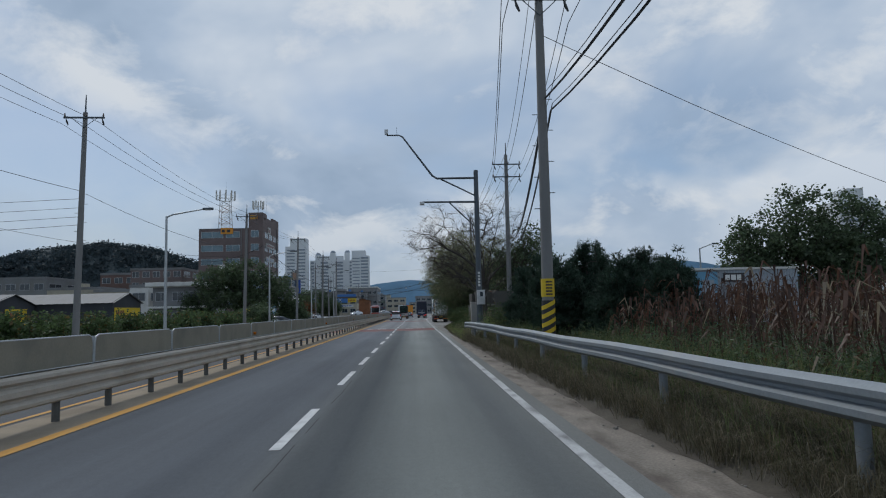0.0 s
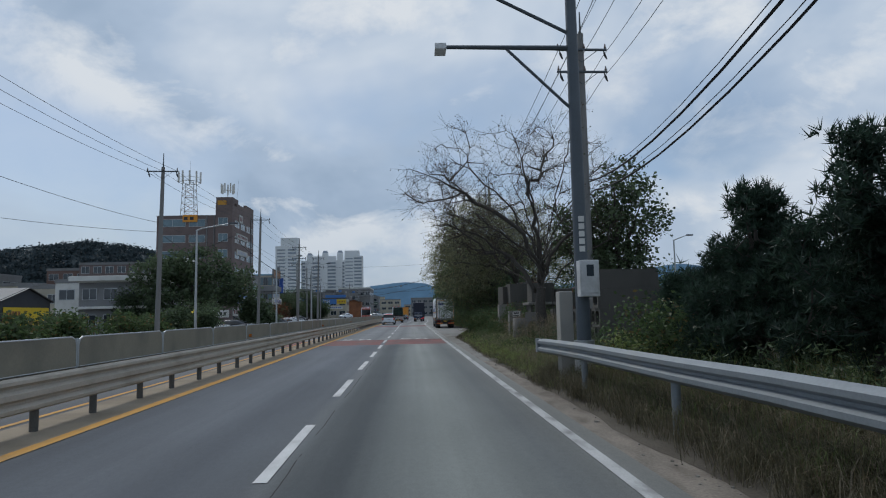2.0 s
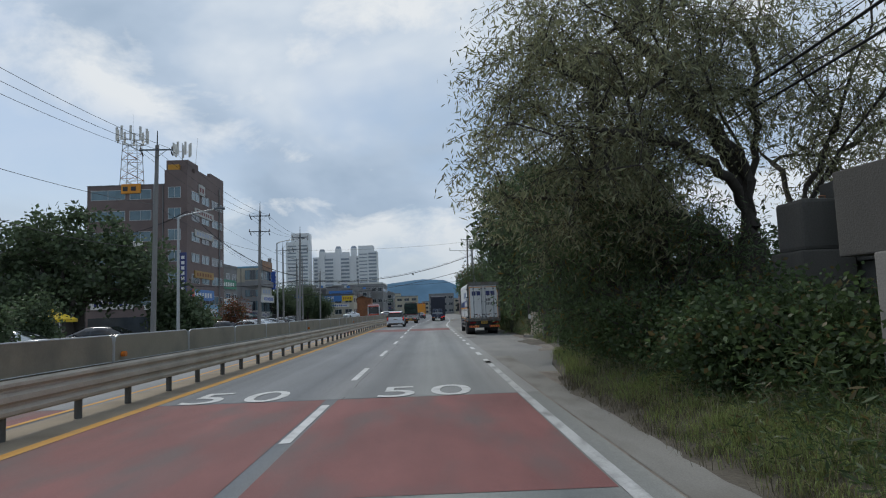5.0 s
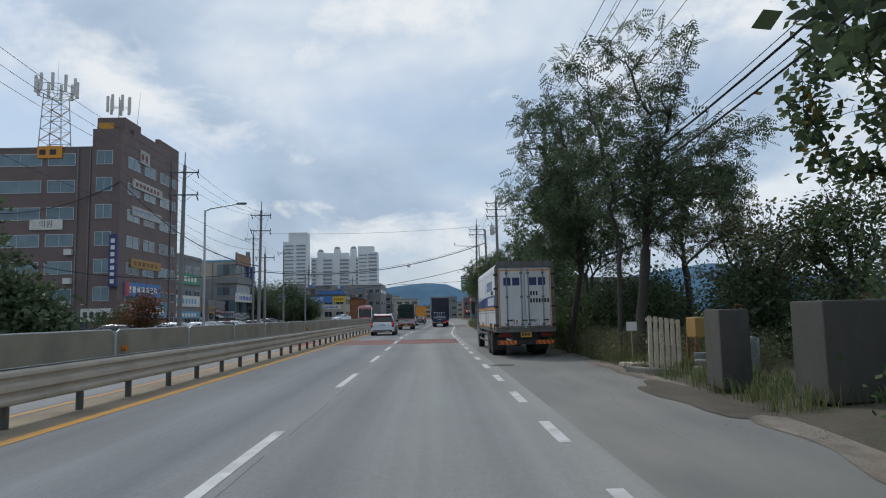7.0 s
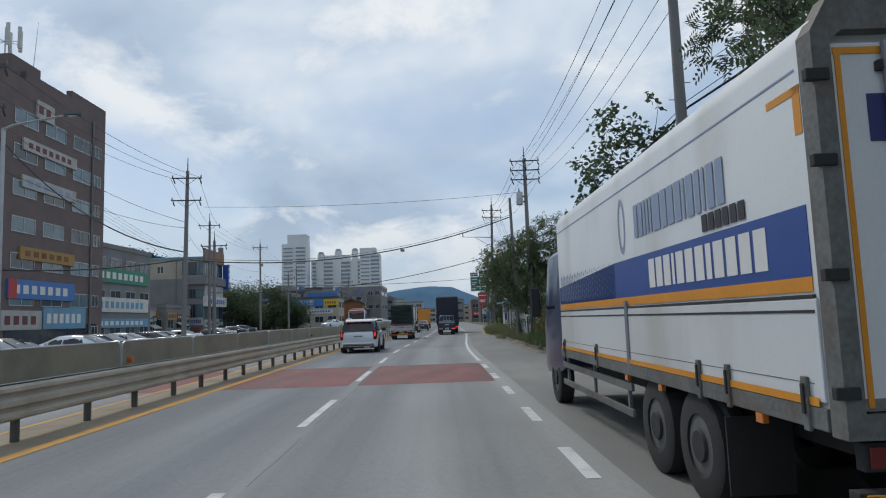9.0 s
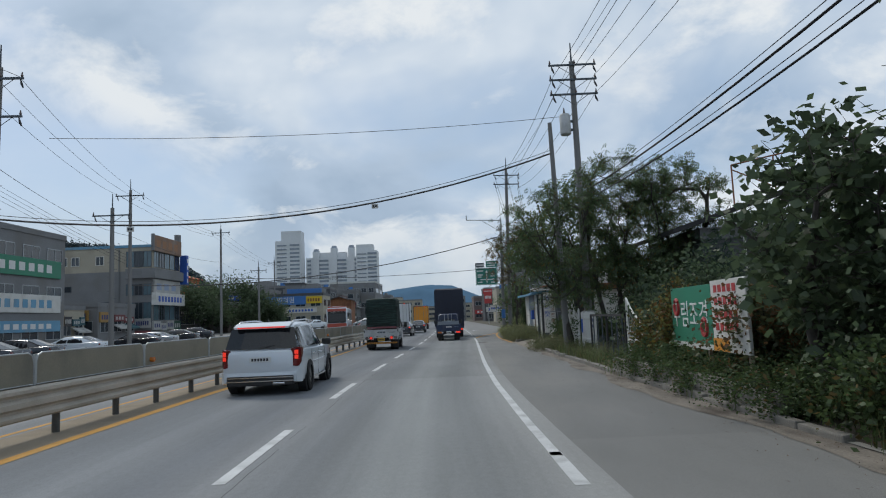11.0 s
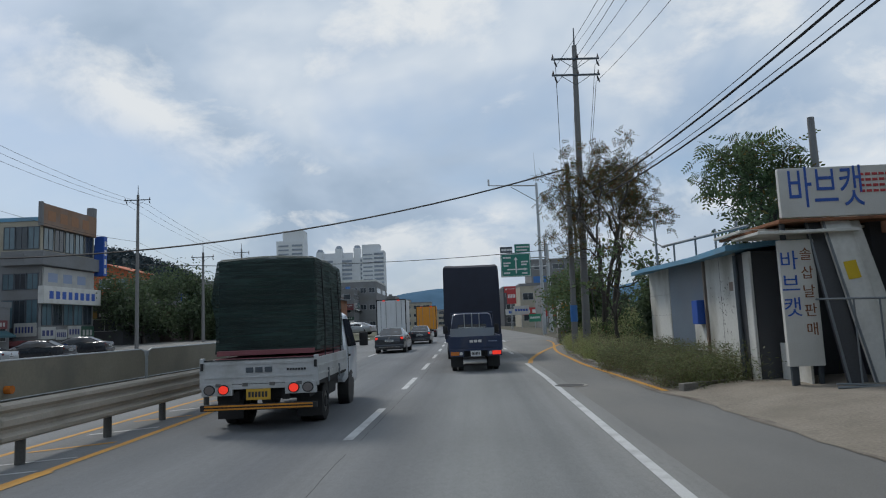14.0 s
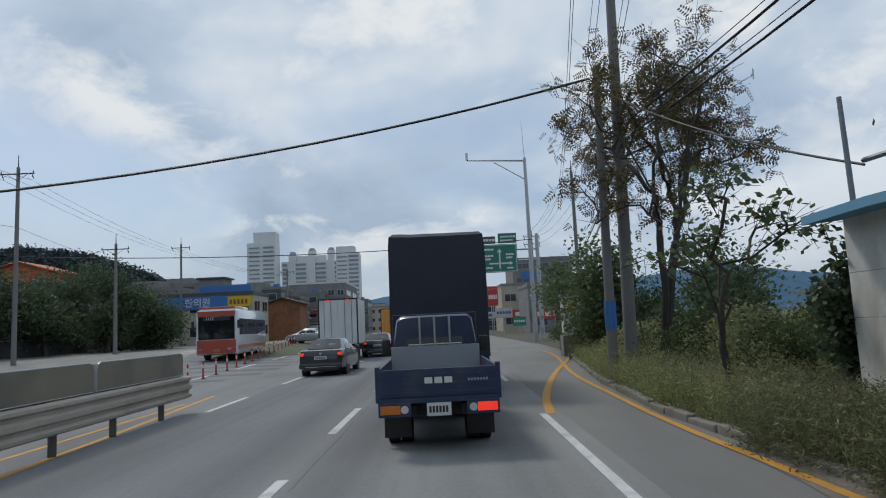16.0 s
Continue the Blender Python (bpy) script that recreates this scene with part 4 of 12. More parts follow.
def build_side_rail():
    rail = thing("roadside_guardrail", (0, 0, 0), "galvanised steel guardrail among roadside weeds", "guardrail")
    f = lambda v: lerp_table(v, (-30, 5, 17, 30, 35.6), (3.95, 3.62, 3.32, 2.98, 2.78))
    y = -24.0
    while y < 35:
        e = min(y + 4.03, 35.6)
        b = B()
        w_beam(b, [(f(v), v, 0.012 * math.sin(v * 0.8) + 0.05 * smooth(35.6, 30, v)) for v in (y, (y + e) / 2, e)], 0.88, -1.0, 1.06)
        part("beam", b, M_STEEL, rail, smooth=True)
        py = y + 0.4
        part("post", B().tube([(f(py) + 0.08, py, 0.1), (f(py) + 0.08, py, 1.0)], 0.06, 10), M_STEEL, rail, smooth=True)
        y += 4.0
    b = B()
    b.loft([[(f(35.6) + dx, 35.6 + dy, 0.88 + z) for dx, z in ((-0.09, -0.155), (-0.09, 0.155), (0.0, 0.155), (0.0, -0.155))] for dy in (0.0, 0.12, 0.2)])
    part("end_piece", b, M_STEEL, rail)


def build_bollards():
    first = thing("lane_bollard", (0, 0, 0), "orange and white flexible lane bollard", "bollard", "bollards before the crossing")
    part("post", B().tube([(0, 0, 0), (0, 0, 0.72), (0, 0, 0.75)], [0.04, 0.04, 0.02], 10), M_SIGNRED, first, smooth=True)
    part("band", B().tube([(0, 0, 0.45), (0, 0, 0.6)], 0.043, 10), M_LETTER_W, first)
    part("foot", B().tube([(0, 0, 0), (0, 0, 0.04)], [0.11, 0.08], 10), M_BLACK, first)
    for i in range(18):
        y = 171 + i * 2.4
        x = -8.6 - 0.10 * (y - 171)
        m = pose(x, y, rise(x, y), 0, 0, i * 37)
        if i == 0:
            first.matrix_basis = m
        else:
            copy_thing(first, m)


build_ground()
build_road()
build_median_rail()
build_side_rail()
build_bollards()


# ---- plants ----
def grow(b, tips, rng, start, direction, length, radius, level, levels, spread=0.7, droop=0.0, n_child=(3, 4), wander=0.22, sides=6, first=0.35):
    """One branch with its side branches; tips collects places along the twigs."""
    seg = 4 if level < levels else 3
    p, d = Vector(start), Vector(direction).normalized()
    pts, rad = [p.copy()], [radius]
    for i in range(seg):
        d = (d + Vector((rng.gauss(0, wander), rng.gauss(0, wander), rng.gauss(0, wander) + 0.10 - droop * (level / levels)))).normalized()
        p = p + d * (length / seg)
        pts.append(p.copy())
        rad.append(radius * (1 - 0.75 * (i + 1) / seg) if level < levels else radius * (1 - 0.85 * (i + 1) / seg))
    b.tube(pts, rad, max(3, sides), caps=False)
    if level >= levels - 1:
        tips += [(q.copy(), d.copy()) for q in pts[1:]]
    if level < levels:
        for k in range(rng.randint(*n_child)):
            t = first + (1 - first) * (k + rng.random()) / n_child[1]
            t = min(t, 0.999)
            i = int(t * seg)
            q = pts[i].lerp(pts[i + 1], t * seg - i)
            axis = Vector((rng.gauss(0, 1), rng.gauss(0, 1), rng.gauss(0, 0.5)))
            side = (axis - d * axis.dot(d)).normalized()
            nd = (d * (1 - spread) + side * spread + Vector((0, 0, 0.12))).normalized()
            grow(b, tips, rng, q, nd, length * rng.uniform(0.55, 0.78), max(rad[i] * 0.6, 0.004), level + 1, levels, spread, droop, n_child, wander, max(3, sides - 1), 0.25)
        # the leader goes on
        grow(b, tips, rng, pts[-1], d, length * 0.7, max(rad[-1], 0.004), level + 1, levels, spread, droop, n_child, wander, max(3, sides - 1), 0.25)


def leaves(tips, rng, count, size, scatter, shape="leaf", hang=0.3):
    """Leaf faces round the twig places. shape: leaf, long, pinnate or tuft."""
    b = B()
    v, f = b.v, b.f
    for _ in range(count):
        q, d = tips[rng.randrange(len(tips))]
        c = q + Vector((rng.gauss(0, scatter), rng.gauss(0, scatter), rng.gauss(0, scatter * 0.8)))
        a = Vector((rng.gauss(0, 1), rng.gauss(0, 1), rng.gauss(0, 0.6) - hang)).normalized()
        s = Vector((rng.gauss(0, 1), rng.gauss(0, 1), rng.gauss(0, 1)))
        s = (s - a * s.dot(a)).normalized()
        k = size * rng.uniform(0.6, 1.35)
        if shape == "leaf":
            n = len(v)
            v += [c, c + a * k * 0.5 + s * k * 0.32, c + a * k, c + a * k * 0.5 - s * k * 0.32]
            f.append((n, n + 1, n + 2, n + 3))
        elif shape == "long":
            n = len(v)
            v += [c, c + a * k * 0.5 + s * k * 0.1, c + a * k, c + a * k * 0.5 - s * k * 0.1]
            f.append((n, n + 1, n + 2, n + 3))
        elif shape == "pinnate":
            # a stem with leaflets in pairs
            bend = Vector((0, 0, -0.18))
            for j in range(5):
                o = c + a * k * (0.25 + j * 0.2) + bend * (j * 0.06 * k)
                for sg in (1, -1):
                    w = (s * sg + a * 0.35 + bend).normalized() * k * (0.42 - 0.04 * j)
                    e = a * k * 0.075
                    n = len(v)
                    v += [o, o + w * 0.5 + e, o + w, o + w * 0.5 - e]
                    f.append((n, n + 1, n + 2, n + 3))
        else:
            # a tuft of needles
            for j in range(7):
                w = (a + Vector((rng.gauss(0, 0.7), rng.gauss(0, 0.7), rng.gauss(0, 0.7) + 0.25))).normalized() * k
                e = w.cross(Vector((rng.gauss(0, 1), rng.gauss(0, 1), rng.gauss(0, 1)))).normalized() * 0.012
                n = len(v)
                v += [c + e, c + w, c - e]
                f.append((n, n + 1, n + 2))
    b.v = [tuple(q) for q in v]
    return b


def tree(name, at, label, height, trunk_r, seed, leaf_mat, count, size, scatter=0.3, shape="leaf", spread=0.62, droop=0.0, levels=4, bark=None,
         lean=(0, 0), n_child=(3, 4), stems=1, first=0.3, group="", scale=(1, 1, 1), category="tree", hang=0.3, rz=0.0):
    """A tree: tapered trunk with limbs, and a crown of single leaves."""
    rng = random.Random(seed)
    t = thing(name, at, label, category, group, rz)
    wood, tips = B(), []
    for k in range(stems):
        off = Vector((rng.uniform(-0.25, 0.25), rng.uniform(-0.25, 0.25), 0)) * (stems > 1)
        d = Vector((lean[0] + rng.gauss(0, 0.12 * (stems > 1)), lean[1] + rng.gauss(0, 0.12 * (stems > 1)), 1))
        grow(wood, tips, rng, off + Vector((0, 0, -0.1)), d, height * 0.42 * rng.uniform(0.85, 1.1), trunk_r / math.sqrt(stems), 1, levels, spread, droop, n_child, sides=8, first=first)
    wood.v = [(x * scale[0], y * scale[1], z * scale[2]) for x, y, z in wood.v]
    tips = [(Vector((q.x * scale[0], q.y * scale[1], q.z * scale[2])), d) for q, d in tips]
    part("trunk", wood, bark or M_BARK, t, smooth=True)
    if count:
        part("crown", leaves(tips, rng, count, size, scatter, shape, hang), leaf_mat, t)
    return t


def bush(name, at, label, w, h, seed, leaf_mat, count, size, shape="leaf", category="bush", group="", hang=0.2):
    """A many-stemmed shrub: thin stems and a loose mound of leaves."""
    rng = random.Random(seed)
    t = thing(name, at, label, category, group)
    stems, tips = B(), []
    for k in range(9):
        a, r = rng.uniform(0, math.tau), rng.uniform(0.2, 1.0)
        top = Vector((math.cos(a) * w * 0.5 * r, math.sin(a) * w * 0.5 * r, h * (1.05 - 0.45 * r * r) * rng.uniform(0.75, 1.05)))
        pts = [Vector((math.cos(a) * 0.1, math.sin(a) * 0.1, -0.1))]
        for i in range(1, 5):
            u = i / 4
            pts.append(Vector((top.x * u ** 1.3 + rng.gauss(0, 0.05), top.y * u ** 1.3 + rng.gauss(0, 0.05), top.z * u ** 0.8)))
        stems.tube(pts, [0.03, 0.025, 0.02, 0.012, 0.006], 4, caps=False)
        tips += [(q.copy(), (top - pts[0]).normalized()) for q in pts[1:]] * 2
        for _ in range(6):
            u = rng.uniform(0.15, 1.0)
            q = pts[0].lerp(top, u) + Vector((rng.gauss(0, w * 0.14), rng.gauss(0, w * 0.14), rng.gauss(0, h * 0.10)))
            q.z = max(q.z, 0.1)
            tips.append((q, Vector((0, 0, 1))))
    part("twiggy_stem", stems, M_BARK, t, kind="stuff")
    part("leaves", leaves(tips, rng, count, size, min(w, h) * 0.12, shape, hang), leaf_mat, t)
    return t


def grass_patch(name, label, spots, seed, leaf_mat, tall, blades, width=0.012, bend=0.5, fall=0.0):
    """Uncounted blades in tufts: spots of (x, y, z, radius). fall: how far the tips hang over."""
    rng = random.Random(seed)
    b = B()
    v, f = b.v, b.f
    for x, y, z, r in spots:
        for _ in range(blades):
            a, q = rng.uniform(0, math.tau), r * math.sqrt(rng.random())
            px, py = x + math.cos(a) * q, y + math.sin(a) * q
            h = tall * rng.uniform(0.45, 1.25)
            da = rng.uniform(0, math.tau)
            o = bend * h * rng.uniform(0.2, 1.0)
            dx, dy = math.cos(da) * o, math.sin(da) * o
            wx, wy = -math.sin(da) * width, math.cos(da) * width
            n = len(v)
            hang = h * fall * rng.uniform(0.2, 1.0)
            v += [(px - wx, py - wy, z - 0.04), (px + wx, py + wy, z - 0.04), (px + dx * 0.35 + wx * 0.8, py + dy * 0.35 + wy * 0.8, z + h * 0.6),
                  (px + dx * 0.35 - wx * 0.8, py + dy * 0.35 - wy * 0.8, z + h * 0.6), (px + dx, py + dy, max(z + h - hang, z + 0.02))]
            f += [(n, n + 1, n + 2, n + 3), (n + 3, n + 2, n + 4)]
    ob = part(name, b, leaf_mat, None, label, kind="stuff")
    return tagged(ob, category="grass")


def weed_patch(name, label, spots, seed, leaf_mat, tall, each, size=0.13):
    """Uncounted leafy stalks: narrow leaves at all heights round each spot."""
    rng = random.Random(seed)
    tips = []
    for x, y, z, r in spots:
        h = tall * rng.uniform(0.5, 1.2)
        for _ in range(6):
            a, q = rng.uniform(0, math.tau), r * math.sqrt(rng.random())
            lean = Vector((rng.gauss(0, 0.25), rng.gauss(0, 0.25), 1))
            for u in (0.15, 0.4, 0.65, 0.9):
                tips.append((Vector((x + math.cos(a) * q, y + math.sin(a) * q, z)) + lean * h * u, lean))
    ob = part(name, leaves(tips, rng, len(spots) * each, size, 0.07, "long", -0.3), leaf_mat, None, label, kind="stuff")
    return tagged(ob, category="weeds")


def verge_spots(seed, y0, y1, d0, d1, per_m, radius=0.25):
    rng = random.Random(seed)
    out = []
    for _ in range(int((y1 - y0) * per_m)):
        y = rng.uniform(y0, y1)
        d = rng.uniform(d0, d1)
        out.append((kerb_x(y) + d, y, verge_z(d, y), radius * rng.uniform(0.5, 1.3)))
    return out


def gz(x, y):
    """Ground height for a thing beside the road."""
    if x > kerb_x(y):
        return verge_z(x - kerb_x(y), y)
    return rise(x, y) - (0.05 if x < wide(y) - 2.4 else 0.0)


def corn_field():
    """Dry standing maize behind the rail."""
    rng = random.Random(11)
    b = B()
    v, f = b.v, b.f
    for row in range(11):
        for k in range(30):
            x = 5.6 + row * 0.75 + rng.gauss(0, 0.1)
            y = 2.0 + k * 0.72 + rng.gauss(0, 0.12) + row * 0.25
            if y > 17.5 + row * 1.1:
                continue
            h = rng.uniform(1.35, 1.95) * (0.8 if row < 2 else 1.0)
            z = gz(x, y)
            b.tube([(x, y, z - 0.05), (x + rng.gauss(0, 0.08), y + rng.gauss(0, 0.08), z + h)], [0.016, 0.008], 4, caps=False)
            for j in range(15):
                zz = z + h * (0.2 + 0.056 * j)
                a = rng.uniform(0, math.tau)
                l = rng.uniform(0.35, 0.75)
                ca, sa = math.cos(a), math.sin(a)
                w = rng.uniform(0.014, 0.032)
                n = len(v)
                mx, mz = l * 0.45, rng.uniform(0.02, 0.2)
                ex, ez = l * rng.uniform(0.6, 0.95), -rng.uniform(0.1, 0.5)
                v += [(x - sa * w * 0.4, y + ca * w * 0.4, zz), (x + sa * w * 0.4, y - ca * w * 0.4, zz), (x + ca * mx + sa * w, y + sa * mx - ca * w, zz + mz),
                      (x + ca * mx - sa * w, y + sa * mx + ca * w, zz + mz), (x + ca * ex, y + sa * ex, zz + ez)]
                f += [(n, n + 1, n + 2, n + 3), (n + 3, n + 2, n + 4)]
    ob = part("corn_field", b, L_CORN, None, "field of dry brown maize stalks", kind="stuff")
    tagged(ob, category="crop")


def crown_tree(name, at, label, lobes, trunk_r, seed, leaf_mat, count, size, shape="leaf", fork=2.0, stems=1, lean=(0, 0), twigs=4, twig=0.6, hang=0.3, scatter=0.1,
               bark=None, group="", category="tree", droop=0.0, wiggle=0.10, twig_r=0.008):
    """A tree whose limbs reach out into the lobes of its crown. lobes: (dx, dy, z, rx, ry, rz, ends)."""
    rng = random.Random(seed)
    t = thing(name, at, label, category, group)
    pos, par, direc, load = [], [], [], []

    def node(p, q, d):
        pos.append(p)
        par.append(q)
        direc.append(d)
        load.append(0)
        return len(pos) - 1

    chains = []
    for k in range(stems):
        off = Vector((rng.uniform(-0.35, 0.35), rng.uniform(-0.3, 0.3), 0)) * (stems > 1)
        d = Vector((lean[0] + rng.gauss(0, 0.13) * (stems > 1), lean[1] + rng.gauss(0, 0.13) * (stems > 1), 1)).normalized()
        p = off + Vector((0, 0, -0.1))
        i = node(p.copy(), -1, d.copy())
        chain = [i]
        while p.z < fork * (1 + 0.25 * k / stems):
            d = (d + Vector((rng.gauss(0, 0.06), rng.gauss(0, 0.06), 0.05))).normalized()
            p = p + d * 0.4
            i = node(p.copy(), i, d.copy())
            chain.append(i)
        chains.append(chain)
    low = fork * 0.6
    ends = []
    for cx, cy, cz, rx, ry, rz, n in lobes:
        for _ in range(n):
            v = Vector((rng.gauss(0, 1), rng.gauss(0, 1), rng.gauss(0, 1))).normalized() * rng.random() ** 0.4
            ends.append(Vector((cx + v.x * rx, cy + v.y * ry, cz + v.z * rz)))
    top = Vector((0, 0, fork))
    ends.sort(key=lambda e: (e - top).length * rng.uniform(0.75, 1.25))
    tips = []
    # the main limbs leave the trunk; the rest branch off the nearest limb
    main = [ends[len(ends) // 2]]
    while len(main) < min(len(ends), 5 + len(ends) // 30):
        main.append(max(ends, key=lambda e: min((e - m).length for m in main)))
    ends = main + [e for e in ends if e not in main]
    n_trunk = len(pos)
    for k_end, e in enumerate(ends):
        best, cost = None, 1e9
        for i in range(n_trunk if k_end < len(main) else len(pos)):
            q = pos[i]
            if q.z < low:
                continue
            w = e - q
            l = w.length
            c = l * (1.35 - 0.35 * (w.dot(direc[i]) / max(l, 0.01))) + 0.4 * max(0.0, q.z - e.z)
            if c < cost:
                best, cost = i, c
        if best is None:
            best = len(pos) - 1
        a, d0 = pos[best], direc[best]
        l = (e - a).length
        n = max(2, int(l / 0.4))
        c1 = a + (d0 * 0.6 + Vector((0, 0, 0.25))) * l * 0.45
        chain, i, last = [best], best, a
        for k in range(1, n + 1):
            u = k / n
            p = a * (1 - u) ** 2 + c1 * 2 * u * (1 - u) + e * u * u
            if k < n:
                p = p + Vector((rng.gauss(0, wiggle), rng.gauss(0, wiggle), rng.gauss(0, wiggle))) * min(1.0, l) * 0.6
            i = node(p.copy(), i, (p - last).normalized())
            last = p
            chain.append(i)
        chains.append(chain)
        j = i
        while j >= 0:
            load[j] += 1
            j = par[j]
    wood = B()
    power = math.log(trunk_r / 0.009) / math.log(max(2, len(ends) / stems))
    rad = [0.009 * max(1, n) ** power for n in load]
    for chain in chains:
        r = [rad[i] for i in chain]
        if r[0] > r[1] * 1.3:
            r[0] = r[1] * 1.5
        if chain[0] < 1 or par[chain[0]] < 0:
            r[0] *= 1.25
        wood.tube([pos[i] for i in chain], r, 10 if r[0] > 0.06 else 5 if r[0] > 0.02 else 3, caps=True)
    for chain in chains[stems:]:
        spots = chain[1:]
        for _ in range(twigs):
            i = spots[int(len(spots) * (1 - rng.random() * 0.75))] if len(spots) > 1 else spots[0]
            p = pos[i]
            d = (direc[i] * 0.7 + Vector((rng.gauss(0, 0.6), rng.gauss(0, 0.6), rng.gauss(0, 0.5) + 0.15 - droop))).normalized()
            pts = [p]
            for k in range(3):
                d = (d + Vector((rng.gauss(0, 0.15), rng.gauss(0, 0.15), rng.gauss(0, 0.12) - droop * 0.35))).normalized()
                pts.append(pts[-1] + d * twig * rng.uniform(0.2, 0.45))
            wood.tube(pts, [twig_r, twig_r * 0.85, twig_r * 0.7, twig_r * 0.45], 3, caps=False)
            tips += [(q.lerp(w, 0.5), d.copy()) for q, w in zip(pts, pts[1:])] + [(pts[-1], d.copy())]
    part("trunk", wood, bark or M_BARK, t, smooth=True)
    if count:
        part("crown", leaves(tips, rng, count, size, scatter, shape, hang), leaf_mat, t)
    return t


def build_plants():
    corn_field()
    # dark young pines behind the rail
    pines = "young pines behind the guardrail"
    spec = [(5.3, 31.5, 1.9, 3), (5.7, 28.3, 3.1, 5), (5.3, 30.2, 2.9, 61), (5.6, 25.6, 2.9, 7), (6.2, 22.6, 3.0, 9), (5.6, 34.0, 1.7, 13), (7.6, 30.0, 2.6, 15), (7.4, 25.5, 3.2, 17), (8.6, 33.5, 2.2, 19), (5.0, 20.6, 2.3, 27), (6.4, 19.0, 2.3, 51), (7.6, 20.6, 2.5, 53), (8.8, 22.0, 2.6, 55), (7.4, 17.6, 2.2, 57)]
    for x, y, h, s in spec:
        crown_tree("pine_tree", (x, y, gz(x, y) - 0.1), "dense dark green young pine beside the guardrail", [(0, 0, h * 0.42, h * 0.40, h * 0.40, h * 0.36, 44), (0, 0, h * 0.78, h * 0.26, h * 0.26, h * 0.24, 22), (0, 0, h * 1.0, 0.16, 0.16, h * 0.16, 7)],
                   0.09, s, L_PINE, 4200, 0.16, "tuft", h * 0.3, 1, twigs=5, twig=0.35, hang=-0.7, scatter=0.07, group=pines)
    far = "pines at the field's edge"
    for x, y, h, s in [(11, 38, 3.6, 31), (13.5, 40, 3.4, 33), (16, 41, 3.3, 35), (9.5, 36.5, 3.2, 37), (18.5, 43, 3.2, 39)]:
        tree("pine_tree", (x, y, gz(x, y) - 0.1), "dark green pine at the field's edge", h * 1.2, 0.1, s, L_PINE, 2600, 0.2, 0.26, "tuft", spread=0.72, levels=3, n_child=(4, 5), first=0.06, group=far)
    for x, y, h, s in [(25.0, 47.5, 7.6, 41), (28.5, 47, 10.4, 43), (32, 46.5, 9.8, 45), (35.8, 45, 9.2, 47), (39.5, 44, 9.4, 49), (30.4, 44.5, 6.6, 51)]:
        crown_tree("leafy_tree", (x, y, gz(x, y) - 0.1), "dark broadleaf tree behind the maize field", [(0, 0, h * 0.64, h * 0.27, h * 0.27, h * 0.34, 80), (0.4, 0, h * 0.34, h * 0.27, h * 0.25, h * 0.22, 50)],
                   0.2, s, L_DARK, 9500, 0.25, "leaf", h * 0.2, 2, twigs=5, scatter=0.28)
    # the nearly bare tree that leans over the shoulder
    crown_tree("bare_tree", (5.1, 46.1, 0.35), "nearly bare spreading tree leaning over the shoulder",
               [(-2.5, 0, 6.6, 3.2, 3.0, 2.5, 95), (1.0, 0.3, 7.2, 2.6, 2.8, 2.6, 85), (-3.4, -0.5, 5.0, 2.2, 2.0, 1.0, 34), (-4.4, 0, 6.4, 1.4, 1.6, 1.0, 24), (2.2, 0, 4.8, 1.8, 2.0, 1.4, 30), (0.3, 1.2, 4.4, 2.6, 1.6, 0.9, 45), (-2.2, 1.2, 3.9, 1.8, 1.8, 0.6, 22), (-1.0, 1.8, 3.5, 1.4, 1.5, 0.5, 14), (-3.0, 1.0, 4.7, 1.6, 1.8, 0.6, 18)],
               0.15, 105, L_DRY, 2600, 0.075, "leaf", 1.7, 2, (-0.08, 0), twigs=11, twig=0.75, scatter=0.05, wiggle=0.11, hang=0.8, twig_r=0.0048)
    crown_tree("leafy_tree", (8.2, 45.6, 0.4), "broad-leaved green tree beside the utility pole", [(0.3, 0, 5.2, 1.6, 1.7, 1.9, 45), (0.0, 0, 3.2, 1.4, 1.5, 1.0, 25)],
               0.12, 61, L_DARK, 5200, 0.16, "leaf", 1.4, 2, twigs=5, scatter=0.15)
    crown_tree("leafy_tree", (7.3, 47.4, 0.4), "dark leafy tree among the concrete blocks", [(-0.2, 0, 4.4, 1.5, 1.6, 2.0, 60), (0.6, 0, 2.8, 1.6, 1.4, 1.0, 25)],
               0.12, 63, L_DARK, 6500, 0.15, "leaf", 1.3, 2, twigs=5, scatter=0.16)
    # willow with fine drooping foliage
    crown_tree("willow_tree", (6.7, 65.0, 0.3), "pale green willow with fine drooping leaves",
               [(-3.0, -0.3, 5.0, 2.7, 3.0, 2.7, 120), (-2.2, 0, 7.6, 2.9, 2.8, 2.0, 85), (2.0, 0, 6.6, 3.0, 3.0, 2.4, 70), (3.6, 0, 4.6, 1.5, 2.0, 1.0, 18)],
               0.30, 71, L_WILLOW, 66000, 0.16, "long", 2.2, 2, (0.02, 0), twigs=6, twig=1.1, hang=0.9, scatter=0.16, droop=0.45, bark=M_BARK)
    crown_tree("willow_tree", (5.0, 66.5, 0.3), "low dense willow beside the road", [(-1.3, 0, 3.0, 2.1, 2.3, 2.0, 80), (0.6, -1.2, 2.2, 1.7, 1.7, 1.5, 40)],
               0.2, 73, L_MID, 30000, 0.14, "long", 0.9, 3, twigs=6, twig=0.9, hang=0.9, scatter=0.17, droop=0.35)
